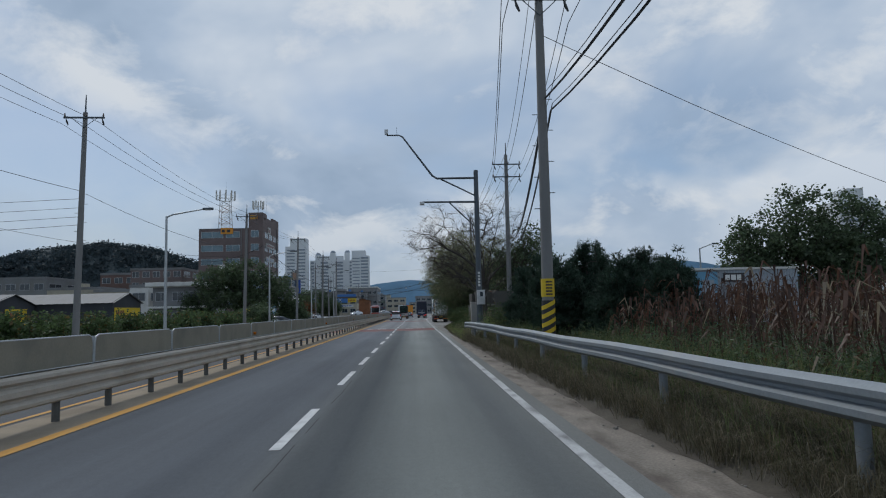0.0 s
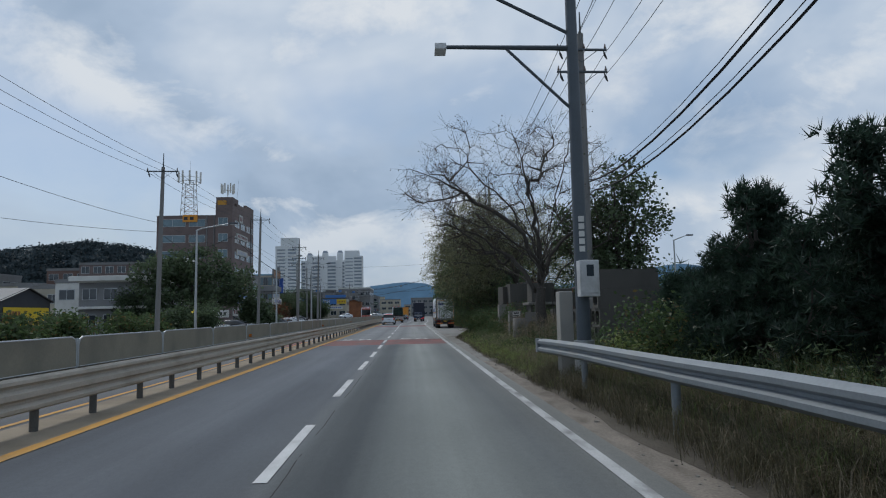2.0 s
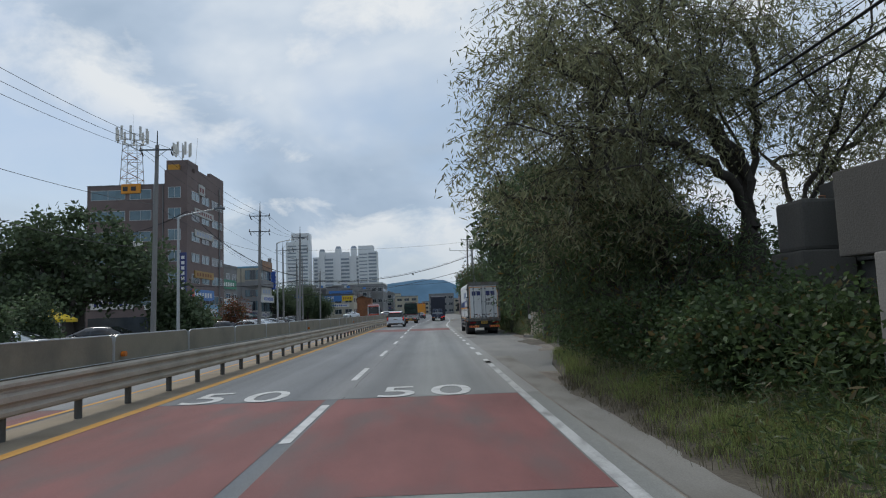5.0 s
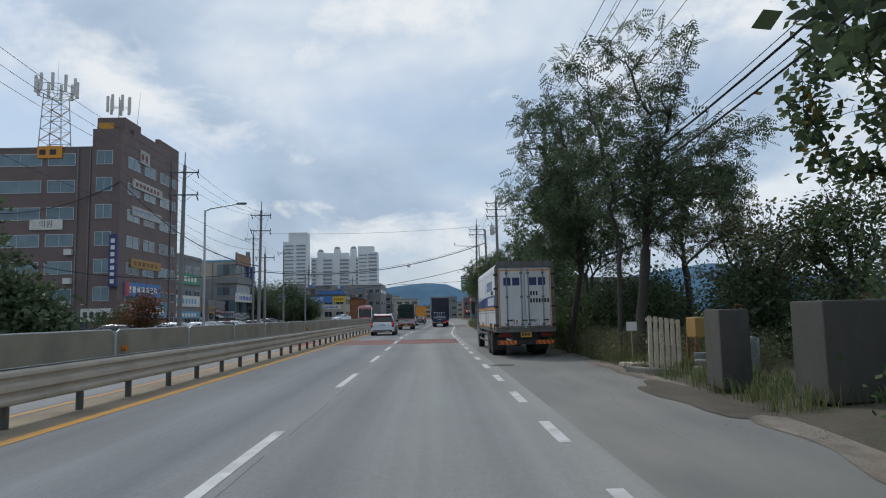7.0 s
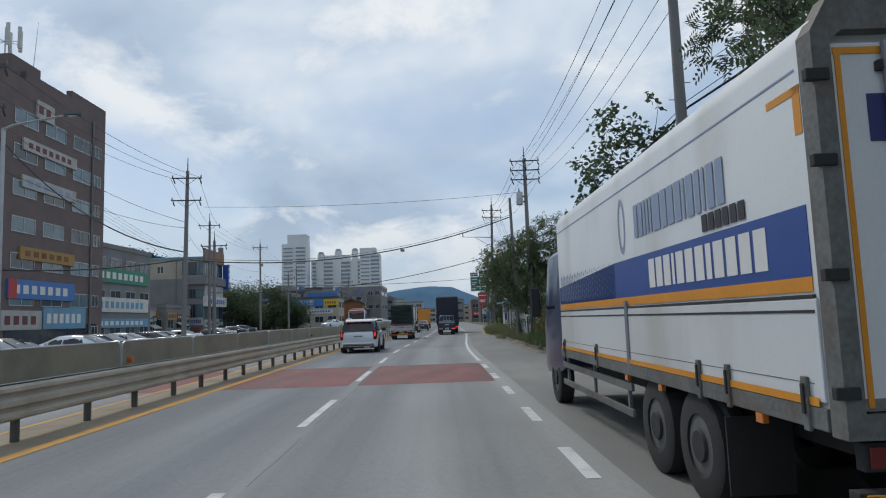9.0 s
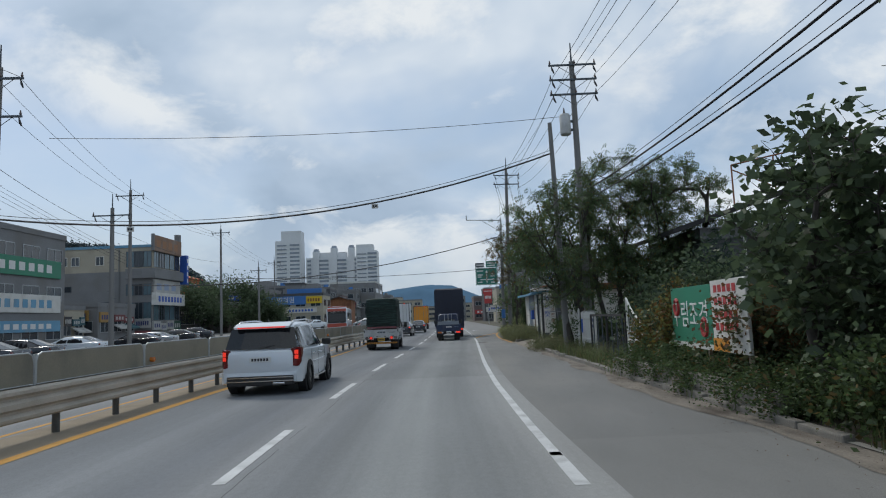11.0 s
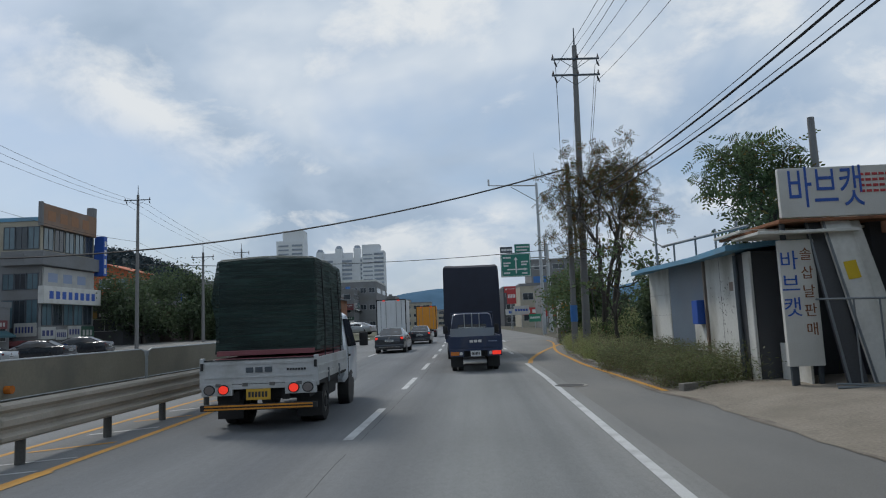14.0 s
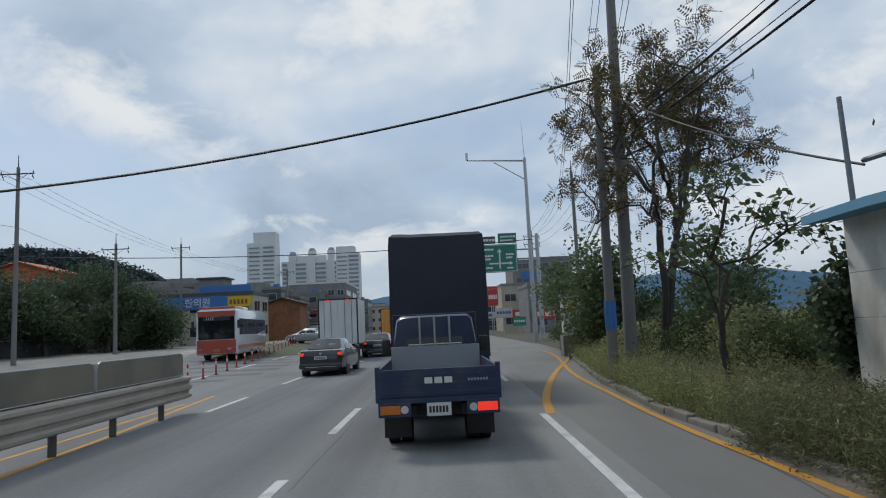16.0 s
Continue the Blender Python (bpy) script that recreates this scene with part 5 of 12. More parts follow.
    crown_tree("leafy_tree", (5.4, 72.5, 0.2), "dark dense tree over the shoulder's end", [(-1.7, 0, 4.2, 2.2, 2.5, 2.0, 90), (0.6, 0.4, 4.6, 2.2, 2.3, 2.5, 70), (-0.3, 0, 1.8, 1.6, 2.0, 1.2, 30)],
               0.22, 75, L_DARK, 15000, 0.19, "leaf", 1.3, 2, twigs=5, scatter=0.2)
    crown_tree("leafy_tree", (10.2, 82.5, 0.15), "tall broadleaf tree behind the shoulder", [(-0.5, 0, 6.2, 2.6, 2.6, 3.0, 90), (0.5, 0, 3.6, 1.8, 2, 1.4, 30)],
               0.22, 77, L_MID, 7000, 0.22, "leaf", 2.0, 1, twigs=4, scatter=0.2)
    crown_tree("leafy_tree", (9.6, 90.4, 0.15), "pale green shrubby tree behind the scrap", [(0, 0, 3.2, 1.5, 1.6, 1.4, 50), (0.8, 0.3, 2.0, 1.3, 1.3, 1.0, 30)],
               0.1, 79, L_WILLOW, 6500, 0.12, "leaf", 0.9, 3, twigs=5, scatter=0.14)
    crown_tree("leafy_tree", (11.4, 88.6, 0.15), "pale green shrubby tree behind the scrap", [(0, 0, 3.6, 1.6, 1.6, 1.6, 50)],
               0.1, 80, L_MID, 4500, 0.13, "leaf", 0.9, 3, twigs=5, scatter=0.14)
    # tall trees round the parked lorry
    row = "tall trees behind the parked lorry"
    for x, y, s, n, stems, lobes in [
            (6.0, 91.0, 81, 1350, 4, [(-0.2, 0, 6.6, 2.2, 2.6, 2.2, 70), (1.8, 0, 5.2, 2.0, 2.2, 1.5, 40), (0.6, 0, 9.0, 2.6, 2.4, 1.6, 45), (3.4, 0, 6.8, 1.4, 1.6, 1.2, 20)]),
            (5.4, 96.0, 83, 1500, 2, [(-0.3, 0, 8.6, 2.0, 2.4, 2.0, 55), (-0.6, 0, 6.0, 1.9, 2.2, 1.6, 50), (-0.2, 0.5, 4.5, 1.5, 1.8, 0.9, 24)]),
            (7.2, 100.5, 85, 1500, 2, [(-0.6, 0, 6.6, 2.3, 2.4, 2.2, 70), (1.2, 0, 5.0, 2.0, 2.0, 1.5, 30)]),
            (9.6, 95.0, 87, 800, 2, [(0.0, 0, 5.6, 2.2, 2.4, 2.0, 50)])]:
        crown_tree("ailanthus_tree", (x, y, gz(x, y) - 0.05), "tall dark tree with feathery leaves over the shoulder", lobes, 0.082, s, L_DARK, int(n * 1.5), 0.38, "pinnate", 2.6, stems, twigs=5, twig=0.6, hang=0.6, scatter=0.05, group=row)
    for x, y, s, z, r, n in [(6.4, 107.5, 91, 3.6, 1.8, 5000), (6.8, 112.5, 92, 5.8, 2.2, 5000), (6.0, 118.5, 94, 2.8, 1.5, 4000), (8.8, 116.5, 96, 5.2, 2.3, 5000)]:
        crown_tree("leafy_tree", (x, y, gz(x, y) - 0.05), "dark green roadside tree among bushes", [(0, 0, z, r, r * 1.1, z * 0.5, 60), (0.4, 0, z * 0.5, r * 0.8, r, z * 0.35, 25)], 0.13, s, L_DARK, n, 0.2, "leaf", 1.1, 2, twigs=4, scatter=0.16)
    # trees by the gate and beyond
    row = "trees by the iron gate"
    for x, y, s, n, lobes in [
            (6.0, 137.6, 101, 1700, [(-1.6, 0, 5.4, 1.6, 1.8, 1.6, 40), (-2.0, 0, 3.7, 1.0, 1.2, 0.9, 26), (-0.4, 0, 3.0, 1.6, 1.6, 1.5, 45), (0.2, 0, 6.6, 1.6, 1.8, 1.4, 35)]),
            (8.0, 139.2, 103, 2300, [(0, 0, 6.6, 2.2, 2.2, 2.4, 75), (0, 0, 3.6, 2.2, 2.0, 1.8, 45)]),
            (11.2, 138.0, 119, 1700, [(0, 0, 6.0, 2.2, 2.0, 2.2, 60), (-0.6, 0, 3.4, 2.0, 1.8, 1.6, 40), (-1.0, -0.4, 7.4, 1.5, 1.4, 0.9, 24)]),
            (9.6, 138.4, 109, 1500, [(0, 0, 5.6, 1.9, 2.2, 2.4, 60), (0, 0, 3.2, 1.8, 2.0, 1.3, 30)])]:
        crown_tree("ailanthus_tree", (x, y, gz(x, y) - 0.05), "dense green tree with feathery leaves by the gate", lobes, 0.10, s, L_MID, int(n * 1.1), 0.34, "pinnate", 1.6, 3, twigs=6, twig=0.5, hang=0.5, scatter=0.06, group=row)
    crown_tree("mulberry_tree", (7.4, 142.6, 0.1), "leaning tree with large leaves beside the forecourt", [(-1.0, -0.6, 6.4, 1.9, 1.8, 1.6, 45), (0.3, -0.3, 4.4, 1.9, 1.7, 1.6, 40), (-0.6, 0, 2.6, 1.2, 1.2, 1.0, 15)],
               0.13, 111, L_MID, 3400, 0.2, "leaf", 1.8, 2, twigs=4, scatter=0.12)
    crown_tree("ailanthus_tree", (9.6, 154.5, 0.1), "green tree rising behind the shack roof", [(-0.8, 0.3, 5.5, 1.9, 1.8, 0.9, 36)], 0.12, 113, L_MID, 480, 0.5, "pinnate", 3.0, 1, hang=0.5)
    crown_tree("leafy_tree", (11.6, 159.0, 0.1), "round dark tree behind the shack roof", [(0.6, 0, 4.3, 2.2, 2.2, 1.9, 60)], 0.16, 114, L_DARK, 6000, 0.2, "leaf", 1.6, 1, scatter=0.2)
    row = "thin trees by the utility poles"
    for x, y, s, n, lobes in [
            (6.3, 165.4, 115, 720, [(-0.4, 0, 7.6, 1.9, 2.0, 1.7, 36), (1.6, 0, 8.0, 2.0, 2.0, 1.6, 34), (2.6, 0, 6.2, 1.6, 1.6, 1.0, 20), (-0.6, 0, 5.0, 1.4, 1.4, 1.0, 12)]),
            (7.2, 168.0, 117, 420, [(0.4, 0, 7.6, 2.2, 2.0, 1.8, 40)])]:
        crown_tree("thin_tree", (x, y, gz(x, y) - 0.05), "thin tree with sparse browning leaves by the poles", lobes, 0.09, s, L_TURN, int(n * 2.1), 0.34, "pinnate", 3.2, 2, twigs=5, twig=0.6, hang=0.6, group=row, wiggle=0.14)
    crown_tree("small_tree", (6.1, 160.2, 0.1), "crooked small tree among the weeds", [(-0.8, 0, 2.7, 0.8, 0.9, 0.6, 14), (0.9, 0, 3.2, 0.9, 0.9, 0.7, 14), (-0.2, 0, 3.9, 0.9, 0.8, 0.5, 10)], 0.07, 121, L_MID, 420, 0.17, "leaf", 0.9, 1, (-0.25, 0), wiggle=0.2)
    crown_tree("small_tree", (8.2, 186.0, 0.1), "leafy young tree beside the kerb", [(0, 0, 3.2, 1.1, 1.2, 1.8, 45)], 0.08, 122, L_MID, 2400, 0.2, "leaf", 0.8, 2, scatter=0.15)
    for x, y, h, s in [(8.0, 176, 5.4, 123), (9.5, 183, 5.0, 125), (11.5, 190, 6.0, 127), (10.5, 172, 5.0, 129)]:
        tree("leafy_tree", (x, y, gz(x, y) - 0.05), "green roadside tree before the crossing", h, 0.15, s, L_MID, 5500, 0.2, 0.4, spread=0.66, first=0.1, n_child=(4, 5))
    # trimmed pine in the nursery
    tree("garden_pine", (9.7, 128.5, 0.1), "trained garden pine with flat needle pads", 6.6, 0.2, 131, L_PINE, 2600, 0.3, 0.3, "tuft", spread=0.75, levels=3, lean=(0.2, 0), first=0.45)
    for x, y, h, s in [(8.6, 128.0, 3.8, 133), (9.8, 131.0, 4.2, 135), (10.5, 124.5, 4.0, 137)]:
        tree("garden_pine", (x, y, gz(x, y)), "dark garden pine behind the nursery sign", h, 0.14, s, L_PINE, 2400, 0.28, 0.28, "tuft", spread=0.75, levels=3, n_child=(4, 5), first=0.2)
    # the left side
    for x, y, h, s in [(-18.4, 101, 4.5, 147), (-33.5, 100, 5.5, 149)]:
        tree("leafy_tree", (x, y, gz(x, y)), "large dark tree beside the car park", h, 0.32, s, L_DARK, 9500, 0.32, 0.6, spread=0.7, n_child=(4, 5), first=0.12)
    crown_tree("broad_tree", (-26, 98.5, 0), "very broad dark tree beside the car park", [(-3.6, 0, 6.0, 4.0, 4.0, 3.0, 100), (3.4, 0, 5.6, 4.0, 4.0, 3.0, 100), (0, 0, 7.6, 4.6, 4.0, 2.3, 80), (0, -1, 3.8, 5.0, 3.5, 1.3, 60)],
               0.4, 141, L_DARK, 15000, 0.36, "leaf", 2.2, 2, twigs=4, scatter=0.3)
    tree("maple_tree", (-20.0, 116.0, 0), "small tree with rusty red leaves", 4.6, 0.12, 151, L_RED, 5000, 0.16, 0.35, spread=0.68, first=0.12)
    tree("small_tree", (-24, 122.0, 0), "small green tree before the brick building", 3.6, 0.1, 153, L_DARK, 3500, 0.16, 0.3, spread=0.68, first=0.12)
    for x, y, h, s in [(-34.5, 209, 9.5, 161), (-31.0, 213, 8.6, 163), (-37.5, 214, 10.6, 169), (-33.5, 222, 9.8, 165), (-28.0, 219, 7.0, 167), (-41, 221, 11.0, 168)]:
        tree("leafy_tree", (x, y, gz(x, y)), "dark tree among the shops", h, 0.3, s, L_DARK, 9000, 0.30, 0.7, spread=0.72, n_child=(4, 5), first=0.1)
    for x, y, h, s in [(-18.5, 70, 3.4, 171), (-19.5, 84, 3.6, 173), (-18.6, 78, 3.0, 175)]:
        tree("small_tree", (x, y, 0), "small dark tree behind the pavement", h, 0.1, s, L_DARK, 3500, 0.2, 0.3, spread=0.7, first=0.1)
    # hedge of tall weeds behind the far lanes: three shrubs, copied
    base = [bush("roadside_shrub", (-17.6, 12, -0.02), "tall weedy shrub behind the far pavement", 2.6, 2.0, 181 + k, L_BUSH, 1700, 0.2, group="weedy hedge") for k in range(3)]
    rng = random.Random(8)
    for k in range(34):
        x, y = rng.uniform(-20.5, -17.0), 14 + k * 1.9
        copy_thing(base[k % 3], pose(x, y, -0.02, 0, 0, rng.uniform(0, 360)) @ Matrix.Diagonal((1, 1, 1, 1)))
    bush("creeper", (3.95, 32.3, gz(3.95, 32.3) - 0.03), "bright green creeper spilling over the guardrail", 1.1, 0.95, 231, L_LUSH, 2400, 0.075, category="creeper")
    # undergrowth along the right verge
    group = "roadside undergrowth"
    kinds = [bush("roadside_bush", (kerb_x(60) + 1.8, 60, 0.3), "leafy green roadside bush", 2.4, 1.5, 191 + k, L_BUSH, 5200, 0.085, group=group) for k in range(3)]
    spots = [(2.0, 32.4), (2.4, 56.2), (3.2, 52.4), (2.2, 58.8), (3.0, 55), (3.1, 57.5), (1.5, 63.5), (1.6, 66.2), (1.4, 69), (1.5, 72), (0.9, 75), (2.4, 77), (3.0, 64.5), (2.6, 61), (3.4, 68), (0.9, 97.5), (1.0, 100), (0.9, 102.6), (1.1, 105), (0.8, 107.4), (1.0, 110),
             (0.9, 112.6), (1.0, 115), (0.9, 117.2), (2.6, 99), (2.4, 104), (2.6, 112),
             (1.9, 137), (2.0, 139.2), (1.7, 141.2), (2.9, 160.5), (2.6, 164), (2.4, 168.4), (3.4, 173), (1.5, 186), (2, 191), (3.6, 159), (4.2, 162.5), (3.8, 167), (4.2, 172), (2.2, 196), (2.5, 202), (5.5, 165), (6, 170)]
    for k, (d, y) in enumerate(spots):
        x = kerb_x(y) + d
        copy_thing(kinds[k % 3], pose(x, y, gz(x, y) - 0.05, 0, 0, rng.uniform(0, 360)))
    for d, y, k in ((0.55, 118.6, 0), (0.45, 120.2, 1), (0.5, 121.8, 2), (0.42, 123.4, 0), (0.5, 125.0, 1), (0.7, 126.4, 2), (1.6, 119.5, 0), (1.5, 126.8, 1)):
        x = kerb_x(y) + d
        copy_thing(kinds[k], pose(x, y, gz(x, y) - 0.05, 0, 0, 70 * k + 31 * y) @ Matrix.Diagonal((0.7, 0.8, 0.55, 1)))
    pale = bush("bright_shrub", (8.2, 158.6, 0.1), "bright yellow-green shrub on the bank", 2.4, 1.7, 221, L_BANK, 5200, 0.10, group="bright shrubs on the bank")
    for x, y in ((9.6, 160.5), (7.6, 162.0), (10.6, 163.5), (8.8, 166.0), (11.4, 167.5), (7.4, 170.0), (9.8, 171.5), (12.4, 161.5), (13.6, 165.5), (10.4, 176.0)):
        copy_thing(pale, pose(x, y, gz(x, y) - 0.05, 0, 0, rng.uniform(0, 360)) @ Matrix.Diagonal((1, 1, rng.uniform(0.8, 1.15), 1)))
    tall = [bush("tall_thicket", (kerb_x(85) + 4, 82, 0.1), "tall dark thicket behind the shoulder", 3.2, 2.8, 201 + k, L_DARK, 6500, 0.12, group="dark thickets") for k in range(2)]
    for k, (x, y) in enumerate([(8.9, 88.4), (7.6, 94), (7.0, 97), (7.2, 101), (6.9, 105), (6.8, 108.5), (7.4, 112.5), (7.0, 116.5), (9.2, 97), (9.5, 104), (9.6, 110), (8.5, 134.5), (9.5, 141), (8.8, 49.6), (10.4, 47.6), (8.2, 58.5), (9.5, 62), (8.0, 66), (8.5, 70), (9.0, 75), (7.2, 122), (8.2, 119.5), (6.6, 125.8), (9.0, 168), (9.5, 175), (11, 181), (10.6, 92.5), (11.8, 95.5), (12.8, 90.5), (10.0, 99.0), (13.5, 98.0), (14.5, 93.0)]):
        copy_thing(tall[k % 2], pose(x, y, gz(x, y) - 0.1, 0, 0, rng.uniform(0, 360)))
    # grasses
    grass_patch("dry_verge_grass", "matted old grass bent over under the guardrail", verge_spots(1, -4, 36, 0.1, 1.5, 62, 0.22), 1, L_TANGLE, 0.46, 40, 0.003, 1.7, 0.75)
    grass_patch("straw", "pale withered straw under the guardrail", verge_spots(21, -4, 40, 0.2, 1.4, 16, 0.25), 21, L_STRAW, 0.55, 16, 0.003, 1.5, 0.5)
    grass_patch("rail_weeds", "green weeds pushing up round the guardrail", verge_spots(41, -4, 38, 0.35, 1.7, 20, 0.28), 41, L_GRASS, 0.5, 22, 0.004, 1.2, 0.5)
    weed_patch("rail_herbs", "small dark leafy herbs round the guardrail", verge_spots(44, -3, 36, 0.7, 2.6, 9, 0.3), 44, L_BUSH, 0.6, 60, 0.09)
    grass_patch("verge_grass", "short mixed green grass on the verge", verge_spots(2, 34, 60, 0.12, 2.2, 85, 0.22) + verge_spots(22, 60, 76, 0.2, 2.4, 50, 0.25), 2, L_LUSH, 0.19, 26, 0.0042, 1.3, 0.6)
    grass_patch("lush_grass", "patches of bright lush grass on the verge", [q for q in verge_spots(24, 34, 66, 0.35, 2.0, 70, 0.2) if noise.noise((q[0] * 0.9, q[1] * 0.45, 3.3)) > 0.05], 24, L_LUSH, 0.24, 26, 0.0045, 1.1, 0.5)
    weed_patch("low_herbs", "dark leafy herbs scattered through the grass", [q for q in verge_spots(25, 34, 60, 0.3, 2.6, 26, 0.25) if noise.noise((q[0] * 0.8, q[1] * 0.5, 8.1)) > 0.12], 25, L_BUSH, 0.34, 46, 0.09)
    grass_patch("matted_edge", "old matted grass hanging over the gutter's edge", verge_spots(26, 34, 66, -0.06, 0.5, 16, 0.16), 26, L_TANGLE, 0.22, 26, 0.003, 1.7, 0.7)
    weed_patch("yard_scrub", "tall brownish scrub before the concrete blocks", verge_spots(27, 41, 55, 1.8, 3.3, 8, 0.4), 27, L_STRAW, 0.95, 80, 0.10)
    grass_patch("field_weeds", "tall mixed weeds beyond the guardrail", verge_spots(3, -2, 38, 1.2, 3.4, 16, 0.35) + verge_spots(23, 36, 60, 2.0, 4.0, 12, 0.35), 3, L_GRASS, 0.55, 20, 0.006, 0.7)
    grass_patch("brown_weeds", "withered brown weeds before the culverts", verge_spots(4, 38, 54, 1.9, 3.4, 24, 0.35), 4, L_STRAW, 0.95, 18, 0.005, 0.5)
    grass_patch("pale_tufts", "pale dry grass tufts on the verge", verge_spots(8, 36, 76, 0.5, 2.2, 9, 0.18), 8, L_GRASSDRY, 0.38, 38, 0.0035, 1.2, 0.5)
    weed_patch("field_herbs", "leafy green herbs behind the guardrail", verge_spots(42, 28, 41, 0.8, 3.0, 14, 0.35) + verge_spots(45, -2, 28, 1.6, 4.4, 16, 0.4), 42, L_DARK, 0.8, 75, 0.09)
    weed_patch("yard_herbs", "leafy weeds before the concrete blocks", verge_spots(43, 44, 60, 1.8, 3.2, 9, 0.4), 43, L_BUSH, 0.6, 120, 0.075)
    grass_patch("shoulder_weeds", "weeds along the shoulder's edge", verge_spots(5, 80, 138, 0.1, 1.6, 14, 0.25), 5, L_GRASS, 0.35, 16, 0.008, 0.7)
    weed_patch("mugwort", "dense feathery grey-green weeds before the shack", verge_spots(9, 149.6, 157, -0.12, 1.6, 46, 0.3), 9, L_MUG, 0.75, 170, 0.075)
    weed_patch("bank_weeds", "yellow-green weeds covering the bank behind the kerb", verge_spots(12, 157, 176, 0.15, 3.0, 28, 0.35), 12, L_BANK, 0.7, 150, 0.08)
    weed_patch("tall_mugwort", "tall feathery weeds beyond the kerb", verge_spots(13, 157.5, 178, 1.4, 4.5, 9, 0.4), 13, L_BANK, 1.25, 200, 0.085)
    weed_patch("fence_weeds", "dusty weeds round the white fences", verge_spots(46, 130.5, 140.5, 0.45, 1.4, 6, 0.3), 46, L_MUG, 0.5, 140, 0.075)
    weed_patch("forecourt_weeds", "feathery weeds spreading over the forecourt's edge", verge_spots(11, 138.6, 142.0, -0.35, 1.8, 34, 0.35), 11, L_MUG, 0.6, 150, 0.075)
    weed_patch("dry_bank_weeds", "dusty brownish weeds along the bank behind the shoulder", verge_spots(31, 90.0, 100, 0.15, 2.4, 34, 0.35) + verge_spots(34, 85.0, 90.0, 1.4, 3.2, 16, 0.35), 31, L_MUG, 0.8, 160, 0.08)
    grass_patch("bank_straw", "tall pale straw on the bank behind the shoulder", verge_spots(32, 90.0, 100, 0.3, 2.2, 14, 0.3), 32, L_STRAW, 0.85, 22, 0.004, 0.7)
    weed_patch("verge_weeds", "mixed green weeds before the concrete blocks", verge_spots(10, 55, 72, 0.9, 2.4, 14, 0.4) + verge_spots(33, 47, 55, 2.2, 3.6, 10, 0.4), 10, L_BUSH, 0.65, 60)
    grass_patch("kerb_grass", "long mixed grass behind the kerb", verge_spots(6, 150, 186, 0.25, 3.6, 44, 0.3), 6, L_LUSH, 0.55, 24, 0.005, 0.8)
    grass_patch("pale_grass", "pale dry grass behind the kerb", verge_spots(7, 152, 182, 0.5, 2.8, 12, 0.3), 7, L_GRASSDRY, 0.75, 26, 0.004, 0.8)


build_plants()


# ---- street furniture ----
def wire(b, p, q, sag, r=0.012, n=12):
    p, q = Vector(p), Vector(q)
    pts = []
    for i in range(n + 1):
        u = i / n
        w = p.lerp(q, u)
        w.z -= sag * 4 * u * (1 - u)
        pts.append(w)
    b.tube(pts, r, 4, caps=False)


def insulator(t, x, y, z, parent, up=True):
    s = 1 if up else -1
    part("insulator", B().tube([(x, y, z), (x, y, z + s * 0.06), (x, y, z + s * 0.1), (x, y, z + s * 0.2)], [0.025, 0.055, 0.035, 0.02], 8), M_CERAMIC, parent, smooth=True)


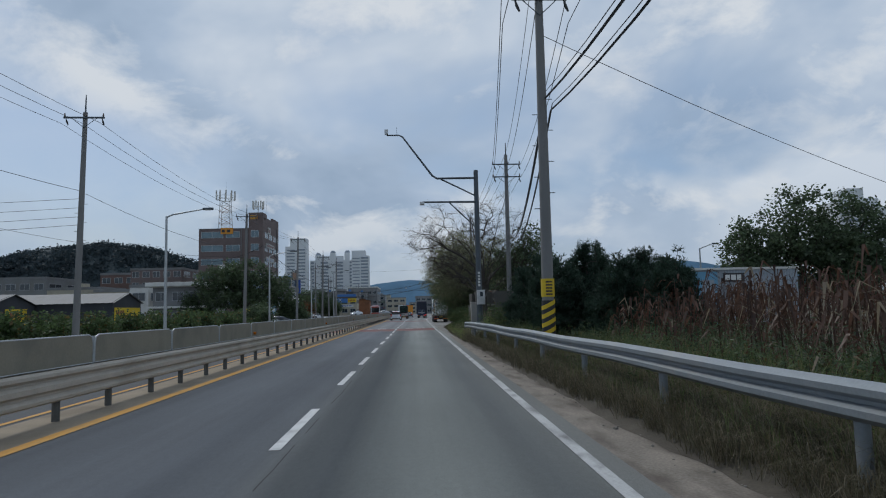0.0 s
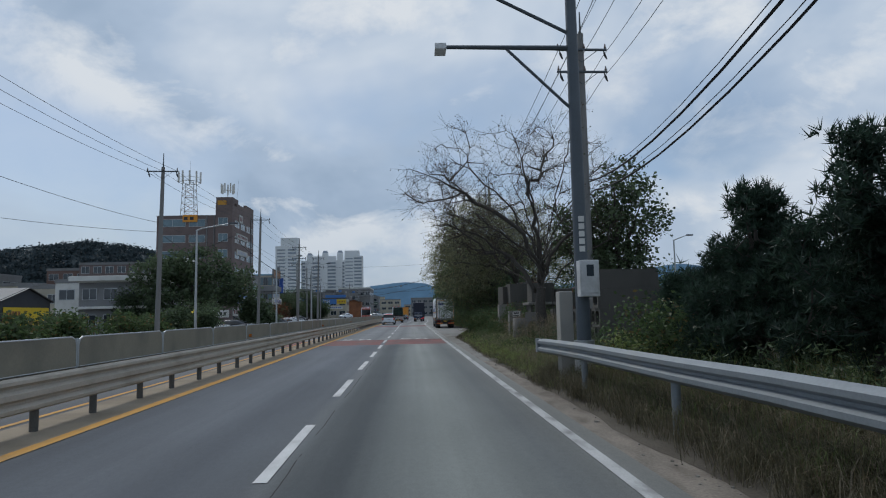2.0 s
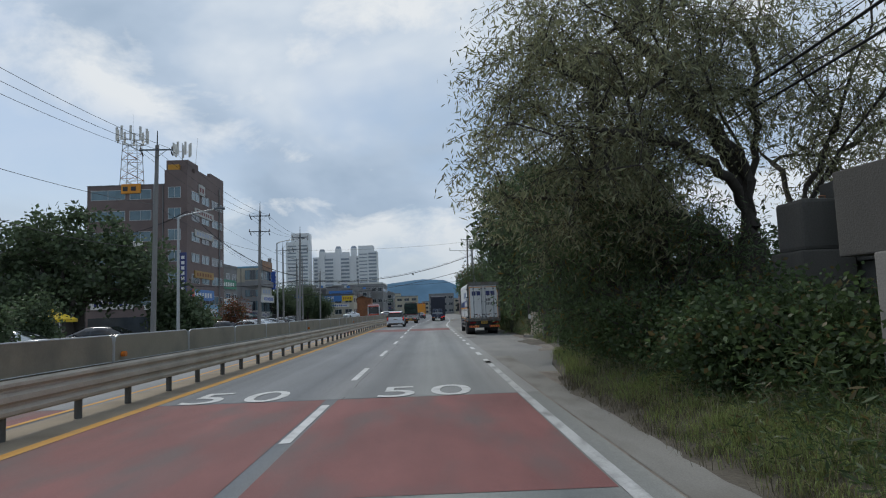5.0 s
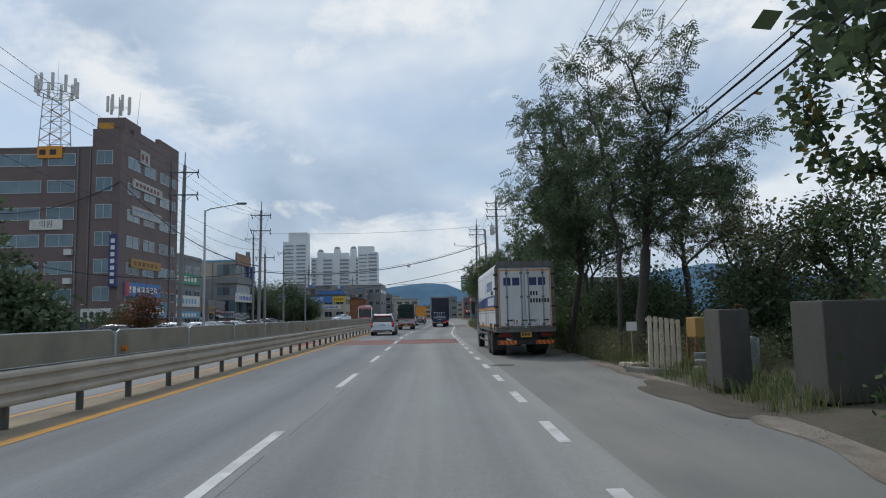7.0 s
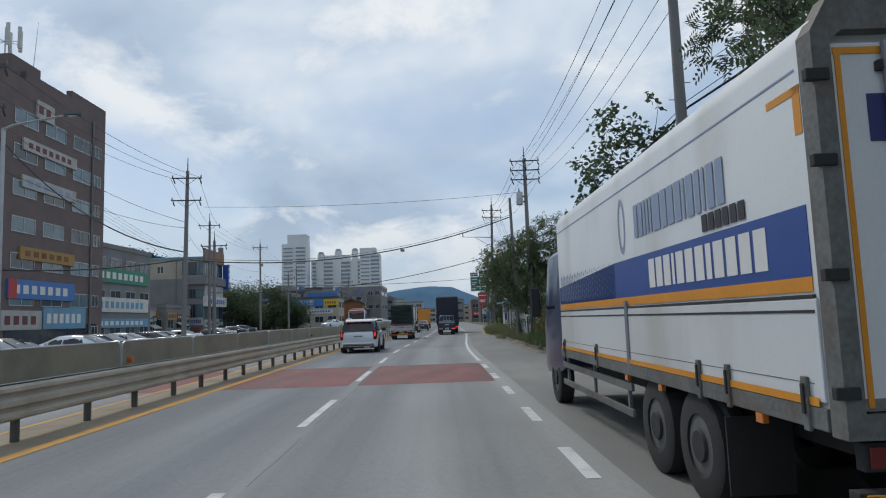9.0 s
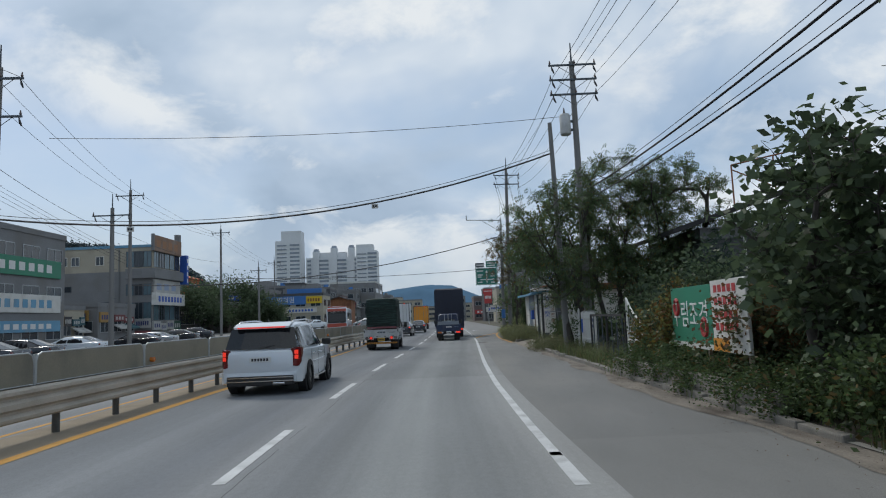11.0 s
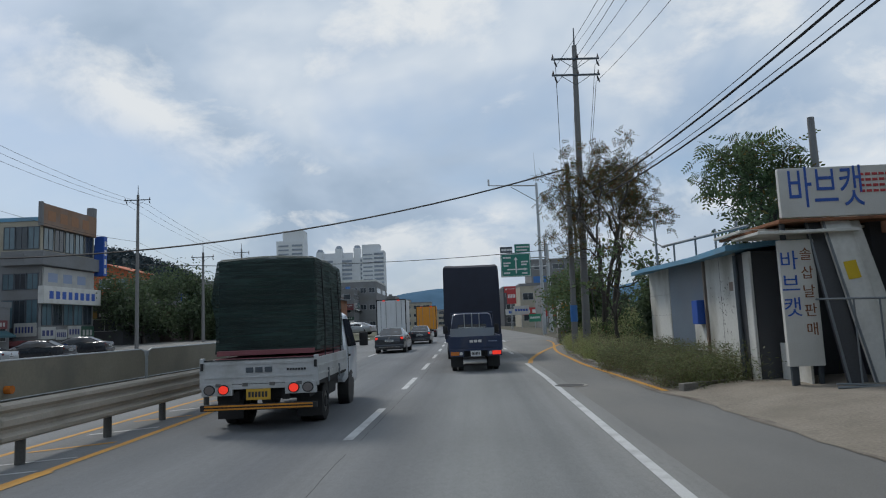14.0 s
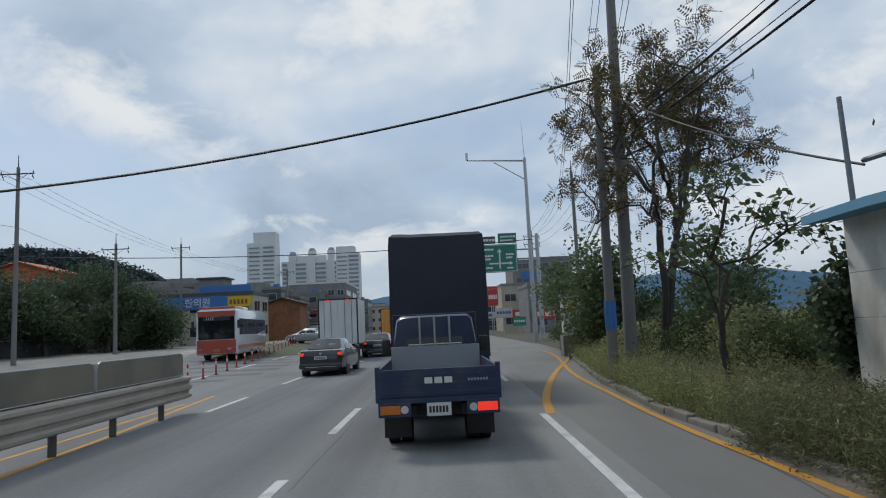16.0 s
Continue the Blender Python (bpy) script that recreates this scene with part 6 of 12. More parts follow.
def utility_pole(at, height, label, arms=((0.5, 2.1),), r=0.17, tip=True, lean=0.0, group="", bands=False, steps=True):
    """A tapered concrete pole with steel cross-arms; arms: (metres below the top, width)."""
    t = thing("utility_pole", at, label, "utility pole", group)
    t.matrix_basis = t.matrix_basis @ pose(0, 0, 0, 0, lean, 0)
    shaft = part("shaft", B().tube([(0, 0, -0.3), (0, 0, height * 0.5), (0, 0, height)], [r, r * 0.82, r * 0.62], 14), M_POLE, t, smooth=True)
    if tip:
        part("ground_wire_rod", B().tube([(0, 0, height - 0.2), (0, 0, height + 0.9)], [0.05, 0.025], 6), M_POLE_DK, t)
    for drop, w in arms:
        z = height - drop
        arm = part("cross_arm", B().box(-w / 2, w / 2, -0.16, -0.08, z - 0.04, z + 0.04, 0.006), M_POLE_DK, t)
        part("brace", B().tube([(-w * 0.3, -0.1, z - 0.04), (0, -0.12, z - 0.5)], 0.015, 5).tube([(w * 0.3, -0.1, z - 0.04), (0, -0.12, z - 0.5)], 0.015, 5), M_POLE_DK, t)
        for k in (-0.47, 0.05, 0.47):
            insulator(t, k * w, -0.12, z + 0.04, arm)
        for k in (-0.44, 0.44):
            part("drop_insulator", B().tube([(k * w, -0.12, z - 0.04), (k * w + 0.05, -0.12, z - 0.22), (k * w + 0.12, -0.12, z - 0.38)], [0.02, 0.05, 0.03], 6), M_BLACK, arm, smooth=True)
    if steps:
        for k in range(8):
            z = height * 0.35 + k * 0.45
            s = 1 if k % 2 else -1
            part("step_bolt", B().tube([(0, 0, z), (s * (r + 0.12), 0, z)], 0.012, 5), M_POLE_DK, t)
    if bands:
        part("warning_sheet", B().tube([(0, 0, 0.25), (0, 0, 1.35)], r + 0.012, 16, caps=False), M_BLACK, shaft)
        for k in range(5):
            b = B()
            for j in range(16):
                a0, a1 = j * math.tau / 16, (j + 1) * math.tau / 16
                z0 = 0.22 + k * 0.24 + 0.10 * math.sin(a0 + 1.5) * 1.0
                z1 = 0.22 + k * 0.24 + 0.10 * math.sin(a1 + 1.5) * 1.0
                rr = r + 0.016
                b.quad((math.cos(a0) * rr, math.sin(a0) * rr, z0), (math.cos(a1) * rr, math.sin(a1) * rr, z1), (math.cos(a1) * rr, math.sin(a1) * rr, z1 + 0.12), (math.cos(a0) * rr, math.sin(a0) * rr, z0 + 0.12))
            part("yellow_stripe", b, M_SIGNYEL, shaft)
        part("notice_sheet", B().tube([(0, 0, 1.45), (0, 0, 1.95)], r + 0.012, 16, caps=False), M_SIGNYEL, shaft, "yellow notice sheet with small dark marks")
        b = B()
        for k in range(5):
            b.box(-0.09, 0.09, -r - 0.02, -r - 0.012, 1.5 + k * 0.085, 1.54 + k * 0.085)
        part("notice_bars", b, M_LETTER_K, shaft)
    return t


def street_lamp(at, height, arm, group):
    """A slim steel lamp post with one short arm towards the road."""
    t = thing("street_lamp", at, "slim grey steel street lamp with one arm", "street lamp", group)
    part("post", B().tube([(0, 0, 0), (0, 0, height)], [0.1, 0.06], 10), M_LAMP, t, smooth=True)
    part("base", B().tube([(0, 0, 0), (0, 0, 0.5)], 0.14, 10), M_LAMP, t, smooth=True)
    part("arm", B().tube([(0, 0, height - 0.05), (0.35, 0, height + 0.1), (arm, 0, height + 0.38)], [0.05, 0.045, 0.035], 8), M_LAMP, t, smooth=True)
    head = part("head", B().loft([[(arm + dx, dy, height + 0.38 + dz) for dy, dz in ((-w, 0), (-w * 0.8, 0.07), (w * 0.8, 0.07), (w, 0), (w * 0.7, -0.05), (-w * 0.7, -0.05))] for dx, w in ((-0.1, 0.04), (0.05, 0.1), (0.35, 0.12), (0.5, 0.05))]), M_POLE_DK, t)
    part("lens", B().box(arm + 0.05, arm + 0.36, -0.08, 0.08, height + 0.31, height + 0.335), M_CLEAR, head)
    return t


def camera_pole():
    """A dark steel pole with two bracketed arms, one bent upwards, and a control box."""
    t = thing("camera_pole", (3.4, 34.0, 0.3), "dark steel pole with traffic camera arms and a control box", "camera pole")
    H = 8.75
    part("post", B().tube([(0, 0, -0.3), (0, 0, H)], [0.16, 0.12], 12), M_POLE_DK, t, smooth=True)
    part("cap", B().tube([(0, 0, H), (0, 0, H + 0.12)], [0.13, 0.1], 12), M_POLE_DK, t)
    a = part("upper_arm", B().tube([(0, 0, 8.45), (-2.1, 0, 8.45), (-2.35, 0, 8.62), (-3.9, 0, 10.75), (-4.1, 0, 10.85), (-4.75, 0, 10.85)], [0.06, 0.055, 0.055, 0.045, 0.04, 0.04], 8), M_POLE_DK, t, smooth=True)
    part("strut", B().tube([(0, 0, 7.45), (-1.9, 0, 8.42)], 0.04, 8), M_POLE_DK, t, smooth=True)
    cam_ = part("sensor", B().box(-4.86, -4.66, -0.1, 0.1, 10.9, 11.16, 0.02), M_CLEAR, a)
    part("mast", B().tube([(-4.2, 0, 10.8), (-4.2, 0, 11.3)], 0.012, 5), M_POLE_DK, a)
    lo = part("lower_arm", B().tube([(0, 0, 7.15), (-2.9, 0, 7.18)], [0.06, 0.045], 8), M_POLE_DK, t, smooth=True)
    part("strut", B().tube([(0, 0, 5.7), (-1.45, 0, 7.12)], 0.035, 8), M_POLE_DK, t, smooth=True)
    part("camera_housing", B().box(-3.05, -2.8, -0.3, 0.12, 7.02, 7.16, 0.02), M_CLEAR, lo, "small pale camera housing")
    box = part("control_box", B().box(-0.14, 0.27, -0.42, -0.13, 1.66, 2.42, 0.02), M_BEDWHITE, t, "grey steel control box")
    part("box_door", B().box(-0.11, 0.24, -0.435, -0.42, 1.74, 2.36), M_BEDWHITE, box)
    part("box_window", B().box(0.0, 0.15, -0.44, -0.435, 2.08, 2.32), M_WIN_DK, box)
    part("sleeve", B().tube([(0, 0, -0.05), (0, 0, 0.75)], 0.22, 12), M_LAMP, t, smooth=True)
    for k in range(5):
        part("sticker", B().box(-0.06, 0.06, -0.165, -0.155, 2.62 + k * 0.16, 2.74 + k * 0.16), M_SIGNWHITE, t, "torn white sticker")


def sign_pole_far():
    """A tall pole with one arm by the crossing."""
    t = thing("camera_pole", (9.0, 202.0, gz(9, 202)), "tall grey pole with one camera arm before the crossing", "camera pole")
    H = 15.4
    part("post", B().tube([(0, 0, -0.3), (0, 0, H)], [0.2, 0.13], 12), M_LAMP, t, smooth=True)
    part("arm", B().tube([(0, 0, H - 0.25), (-4.9, 0, H - 0.05)], [0.08, 0.05], 8), M_LAMP, t, smooth=True)
    part("strut", B().tube([(0, 0, H - 1.9), (-2.6, 0, H - 0.3)], 0.04, 8), M_LAMP, t, smooth=True)
    part("sensor", B().box(-4.98, -4.78, -0.1, 0.1, H, H + 0.6, 0.03), M_CLEAR, t)
    part("mast", B().tube([(0, 0, H - 0.2), (-0.1, 0, H + 3.2)], [0.03, 0.012], 6), M_LAMP, t)


def road_sign():
    """Green direction boards on a side pole."""
    t = thing("direction_sign", (10.6, 208.0, gz(10.6, 208)), "green direction boards with white arrows on a side pole", "road sign")
    part("post", B().tube([(0, 0, -0.3), (0, 0, 9.6)], [0.22, 0.17], 12), M_LAMP, t, smooth=True)
    part("arm", B().tube([(0, 0, 8.2), (-4.8, 0, 8.2)], 0.08, 8), M_LAMP, t, smooth=True)
    part("arm", B().tube([(0, 0, 7.2), (-4.8, 0, 7.2)], 0.08, 8), M_LAMP, t, smooth=True)
    big = part("board", B().box(-5.2, -1.9, -0.14, -0.08, 6.15, 8.75, 0.01), M_TRAFFICGREEN, t)
    part("border", B().box(-5.14, -1.96, -0.146, -0.141, 6.2, 6.25).box(-5.14, -1.96, -0.146, -0.141, 8.65, 8.7).box(-5.14, -5.09, -0.146, -0.141, 6.2, 8.7).box(-2.01, -1.96, -0.146, -0.141, 6.2, 8.7), M_LETTER_W, big)
    arrow = B().box(-3.6, -3.46, -0.147, -0.141, 6.5, 8.0).box(-4.5, -2.6, -0.147, -0.141, 6.9, 7.04)
    arrow.add([(-3.75, -0.146, 8.0), (-3.31, -0.146, 8.0), (-3.53, -0.146, 8.35)], [(0, 1, 2)])
    arrow.add([(-2.6, -0.146, 6.78), (-2.6, -0.146, 7.16), (-2.3, -0.146, 6.97)], [(0, 1, 2)])
    part("arrow", arrow, M_LETTER_W, big)
    for x, z, w in ((-4.9, 7.6, 0.8), (-4.9, 7.3, 0.55), (-2.95, 7.7, 0.75), (-2.95, 7.4, 0.6), (-4.9, 6.5, 0.7), (-2.9, 6.45, 0.6), (-4.95, 8.2, 0.9)):
        bars(big, "place_name", M_LETTER_W, x, z, [w * 0.3] * 3, 0.17, w * 0.04, pose(0, -0.142, 0))
    top = part("upper_board", B().box(-3.6, -1.9, -0.14, -0.08, 8.82, 9.75, 0.01), M_TRAFFICGREEN, t)
    bars(top, "place_name", M_LETTER_W, -3.4, 9.35, [0.2] * 6, 0.16, 0.04, pose(0, -0.142, 0))
    bars(top, "place_name", M_LETTER_W, -3.4, 9.0, [0.2] * 5, 0.16, 0.04, pose(0, -0.142, 0))
    sm = part("dark_board", B().box(-5.2, -3.85, -0.14, -0.08, 8.82, 9.5, 0.01), M_POLE_DK, t)
    bars(sm, "place_name", M_LETTER_W, -5.05, 9.05, [0.25] * 4, 0.22, 0.05, pose(0, -0.142, 0))
    part("blue_board", B().box(-1.7, -0.3, -0.2, -0.16, 5.4, 6.1, 0.01), M_SIGNBLUE, t)


def build_poles():
    right = "utility poles along the verge"
    g0 = 0.55
    utility_pole((3.8, 17.4, g0), 11.2, "stout concrete utility pole with black and yellow stripes", ((1.2, 1.6),), 0.175, False, 0.4, right, bands=True)
    utility_pole((6.5, 45.0, 0.4), 12.2, "concrete utility pole with two steel cross-arms", ((0.7, 2.0), (1.6, 2.0)), 0.19, True, 0.3, right)
    utility_pole((6.4, 76.0, 0.15), 12.3, "concrete utility pole among trees", ((0.7, 2.0), (1.6, 2.0)), 0.18, True, 0, right)
    utility_pole((6.4, 107.0, 0.1), 12.3, "concrete utility pole among trees", ((0.7, 2.0), (1.6, 2.0)), 0.18, True, 0, right)
    p = utility_pole((6.6, 138.4, 0.1), 13.2, "tall concrete utility pole carrying a grey transformer", ((0.2, 2.2), (0.9, 2.2), (1.6, 2.2)), 0.19, True, -0.3, right)
    tr = part("transformer", B().tube([(-0.48, -0.05, 9.7), (-0.48, -0.05, 9.75), (-0.48, -0.05, 10.6), (-0.48, -0.05, 10.68)], [0.2, 0.25, 0.25, 0.2], 14), M_BEDWHITE, p, "grey drum transformer", smooth=True)
    part("bushing", B().tube([(-0.5, -0.05, 10.68), (-0.5, -0.05, 10.98)], [0.06, 0.03], 8), M_CERAMIC, tr)
    part("bracket", B().box(-0.4, 0, -0.05, 0.05, 10.3, 10.4).box(-0.4, 0, -0.05, 0.05, 9.9, 10.0), M_POLE_DK, p)
    utility_pole((5.5, 138.0, 0.1), 10.2, "shorter concrete pole that carries a cable across the road", (), 0.15, False, -1.2, right, steps=False)
    utility_pole((5.95, 166.2, 0.1), 14.6, "tall dark utility pole with two cross-arms by thin trees", ((0.7, 2.3), (1.5, 2.3)), 0.19, True, 1.2, right)
    s = utility_pole((5.35, 165.9, 0.1), 8.75, "short concrete pole with blue and white notices", (), 0.15, False, 1.0, right, steps=False)
    part("notice", B().tube([(0, 0, 1.35), (0, 0, 2.1)], 0.165, 12, caps=False), M_SIGNBLUE, s, "blue notice sheet")
    utility_pole((11.5, 196.0, gz(11.5, 196)), 12.5, "distant utility pole with two cross-arms", ((0.7, 2.0), (1.6, 2.0)), 0.18, True, 0, right)
    utility_pole((13.0, 226.0, 0), 12.5, "distant utility pole with two cross-arms", ((0.7, 2.0), (1.6, 2.0)), 0.18, True, 0, right)
    left = "utility poles behind the far lanes"
    for x, y, h, lab in [(-16.4, 31.8, 11.95, 0), (-16.4, 62.4, 11.4, 0), (-16.6, 90.0, 12.2, 0), (-16.6, 113.5, 11.8, 0), (-16.8, 133.4, 12.0, 0)]:
        utility_pole((x, y, 0.0), h, "grey concrete utility pole behind the far lanes", ((0.3, 2.0),) if y < 100 else ((0.5, 2.0), (2.0, 2.0)), 0.17, True, 1.0, left)
    for x, y, h in [(-25.5, 163.0, 13.4), (-28.5, 194.5, 14.0), (-31.0, 232, 13.0), (-20.5, 150, 9.5), (-26.5, 205, 9.5), (-24, 262, 12)]:
        utility_pole((x, y, gz(x, y)), h, "grey concrete utility pole before the shops", ((0.5, 2.4),), 0.18, True, 0, left)
    lamps = "street lamps along the far lanes"
    for y, h in [(11.0, 7.4), (36.3, 7.3), (62.6, 7.3), (87.6, 7.4), (111.8, 8.45)]:
        street_lamp((wide(y) - 0.25, y, 0.02), h, 2.1, lamps)
    camera_pole()
    sign_pole_far()
    road_sign()


def one_wire(t, name, p, q, sag, r=0.012, n=14, label=""):
    b = B()
    wire(b, p, q, sag, r, n)
    part(name, b, M_WIRE, t, label)


def build_wires():
    t = thing("overhead_wires", (0, 0, 0), "black overhead power and telephone wires", "wires")
    runs = [  # along the right poles
        [(2.8, -14), (3.75, 17.4), (6.5, 45), (6.4, 76), (6.4, 107), (6.6, 138.4), (6.25, 166.2), (11.5, 196), (13, 226)]]
    tops = [12.3, 11.0, 12.0, 12.2, 12.2, 12.9, 14.0, 12.2, 12.2]
    for off, dz, r in ((-0.95, -0.3, 0.012), (0.1, -0.3, 0.012), (0.95, -0.3, 0.012), (-0.95, -1.15, 0.012), (0.95, -1.15, 0.012), (0.0, 0.6, 0.010)):
        pts = runs[0]
        for i in range(len(pts) - 1):
            b = B()
            wire(b, (pts[i][0] + off, pts[i][1], tops[i] + dz), (pts[i + 1][0] + off, pts[i + 1][1], tops[i + 1] + dz), 0.75, r)
            part("power_wire", b, M_WIRE, t)
    zz = [7.2, 7.65, 6.65, 6.8, 6.9, 7.2, 7.4, 6.6, 6.6]
    slack = [1.1, 1.3, 0.8, 0.6, 0.5, 0.5, 0.5, 0.5]
    for off, dz, r in ((0.2, 0.0, 0.035), (0.35, -0.35, 0.03), (0.2, 0.18, 0.012), (0.4, -0.15, 0.012)):
        pts = runs[0]
        for i in range(len(pts) - 1):
            b = B()
            wire(b, (pts[i][0] + off, pts[i][1], zz[i] + dz), (pts[i + 1][0] + off, pts[i + 1][1], zz[i + 1] + dz), slack[i], r)
            part("telephone_cable", b, M_WIRE, t, "thick black telephone cable")
    left = [(-16.4, -2), (-16.4, 31.8), (-16.4, 62.4), (-16.6, 90), (-16.6, 113.5), (-16.8, 133.4), (-25.5, 163), (-28.5, 194.5), (-31, 232), (-24, 262)]
    ltop = [11.4, 11.4, 11.2, 12.0, 11.4, 11.6, 12.9, 13.5, 12.5, 11.5]
    for off, dz in ((-0.95, 0), (0.05, 0), (0.95, 0), (0.0, -3.4)):
        for i in range(len(left) - 1):
            b = B()
            wire(b, (left[i][0] + off, left[i][1], ltop[i] + dz), (left[i + 1][0] + off, left[i + 1][1], ltop[i + 1] + dz), 0.5, 0.012)
            part("power_wire", b, M_WIRE, t)
    for dz in (0, -0.45, -0.9, -1.3):
        one_wire(t, "side_wire", (-16.4, 31.8, 7.6 + dz), (-60, 26, 7.8 + dz * 1.4), 0.8, 0.01)
    one_wire(t, "side_wire", (-16.4, 62.4, 7.2), (-16.6, 90, 6.0), 0.9, 0.014)
    one_wire(t, "side_wire", (-16.4, 62.4, 7.2), (-32, 40, 9.0), 0.8)
    one_wire(t, "side_wire", (3.75, 17.4, 9.6), (30, 30, 5.0), 0.5)
    thick = "thick cable slung across the road"
    one_wire(t, "crossing_cable", (5.3, 138, 8.9), (-16.8, 133.4, 6.1), 1.35, 0.036, 20, thick)
    one_wire(t, "crossing_wire", (5.3, 138, 9.05), (-16.8, 133.4, 6.25), 1.35, 0.012, 20)
    one_wire(t, "crossing_wire", (6.4, 139, 10.9), (-16.8, 137, 10.2), 0.35, 0.012, 20)
    one_wire(t, "crossing_cable", (-16.8, 133.4, 6.1), (-42, 128, 8.6), 1.6, 0.045, 14, thick)
    one_wire(t, "crossing_cable", (-16.8, 133.4, 6.6), (-32.6, 138.5, 16.2), 1.6, 0.045)
    one_wire(t, "crossing_cable", (-32.6, 138.5, 16.2), (-47, 138.4, 13.2), 1.2, 0.04)
    one_wire(t, "side_wire", (-16.8, 133.4, 8.6), (-32.6, 138.5, 17.4), 0.9, 0.014)
    for k in range(4):
        one_wire(t, "side_wire", (-25.5 - 0.1 * k, 163, 7 + 0.3 * k), (-34, 150.0, 14 + 0.4 * k), 0.2)
    one_wire(t, "crossing_cable", (5.3, 165.9, 8.55), (-25.5, 163, 5.4), 1.3, 0.035, 20, thick)
    one_wire(t, "crossing_cable", (9.0, 201, 8.4), (-28.5, 194.5, 8.0), 0.6, 0.03, 20, thick)
    one_wire(t, "side_wire", (5.3, 165.9, 8.4), (6.9, 157.2, 3.8), 0.3, 0.02)
    for x in (-2.6, -12.0):
        u = (5.3 - x) / 22.1
        y, z = 138 - 4.6 * u, 8.85 - 2.8 * u - 5.4 * u * (1 - u)
        tag = thing("cable_tag", (x, y, z), "small pale tag hanging on the crossing cable", "cable tag", "tags on the cable")
        part("plate", B().box(-0.14, 0.14, -0.02, 0.02, -0.2, 0.0, 0.01), M_SIGNWHITE, tag)
        bars(tag, "marks", M_LETTER_K, -0.1, -0.15, [0.08, 0.08], 0.1, 0.03, pose(0, -0.021, 0))


build_poles()
build_wires()


# ---- buildings ----
def window(parent, face, a, z, w, h, c, glass=None, frame_mat=None):
    """A window in a wall: frame and pane. face: 's' (plane y = c, along x) or 'e' (plane x = c, along y)."""
    fm = frame_mat or M_LAMP
    d = 0.06
    if face == "s":
        fr = B().box(a, a + w, c - d, c + 0.02, z, z + 0.07).box(a, a + w, c - d, c + 0.02, z + h - 0.07, z + h).box(a, a + 0.07, c - d, c + 0.02, z + 0.07, z + h - 0.07).box(a + w - 0.07, a + w, c - d, c + 0.02, z + 0.07, z + h - 0.07).box(a + w / 2 - 0.03, a + w / 2 + 0.03, c - d, c + 0.02, z + 0.07, z + h - 0.07)
        pane = B().box(a + 0.07, a + w - 0.07, c - 0.03, c + 0.01, z + 0.07, z + h - 0.07)
    else:
        fr = B().box(c - 0.02, c + d, a, a + w, z, z + 0.07).box(c - 0.02, c + d, a, a + w, z + h - 0.07, z + h).box(c - 0.02, c + d, a, a + 0.07, z + 0.07, z + h - 0.07).box(c - 0.02, c + d, a + w - 0.07, a + w, z + 0.07, z + h - 0.07).box(c - 0.02, c + d, a + w / 2 - 0.03, a + w / 2 + 0.03, z + 0.07, z + h - 0.07)
        pane = B().box(c - 0.01, c + 0.03, a + 0.07, a + w - 0.07, z + 0.07, z + h - 0.07)
    f = part("window", fr, fm, parent)
    part("pane", pane, glass or M_WIN, f)
    return f


def board(parent, face, a, z, w, h, c, material, letters=None, ink=None, out=0.18, rows=1):
    """A flat shop sign; letters: text to write, or a number of plain bars."""
    ink = ink or M_LETTER_W
    if face == "s":
        s = part("sign", B().box(a, a + w, c - out, c - 0.01, z, z + h, 0.02), material, parent)
        m = pose(a + w / 2, c - out - 0.004, z + h / 2, 90, 0, 0)
        mb = pose(a, c - out - 0.001, z)
    else:
        s = part("sign", B().box(c + 0.01, c + out, a, a + w, z, z + h, 0.02), material, parent)
        m = pose(c + out + 0.004, a + w / 2, z + h / 2, 90, 0, 90)
        mb = pose(c + out + 0.001, a, z, 0, 0, 90)
    if isinstance(letters, str):
        write("lettering", letters, h * 0.75, ink, s, m)
    elif letters:
        vertical = h > w * 1.5
        for r in range(rows):
            if vertical:
                k = h * 0.84 / letters
                for i in range(letters):
                    z = h * 0.06 + i * k * 1.08
                    part("lettering", B().box(w * 0.24, w * 0.76, -0.008, 0, z, z + k * 0.66), ink, s).matrix_basis = mb
            else:
                k = w * 0.84 / letters
                hh = h * 0.50 / rows
                bars(s, "lettering", ink, w * 0.08, h * 0.27 + r * (hh * 1.25), [k * 0.62] * letters, hh * 0.9, k * 0.38, mb, 0.008, True)
    return s


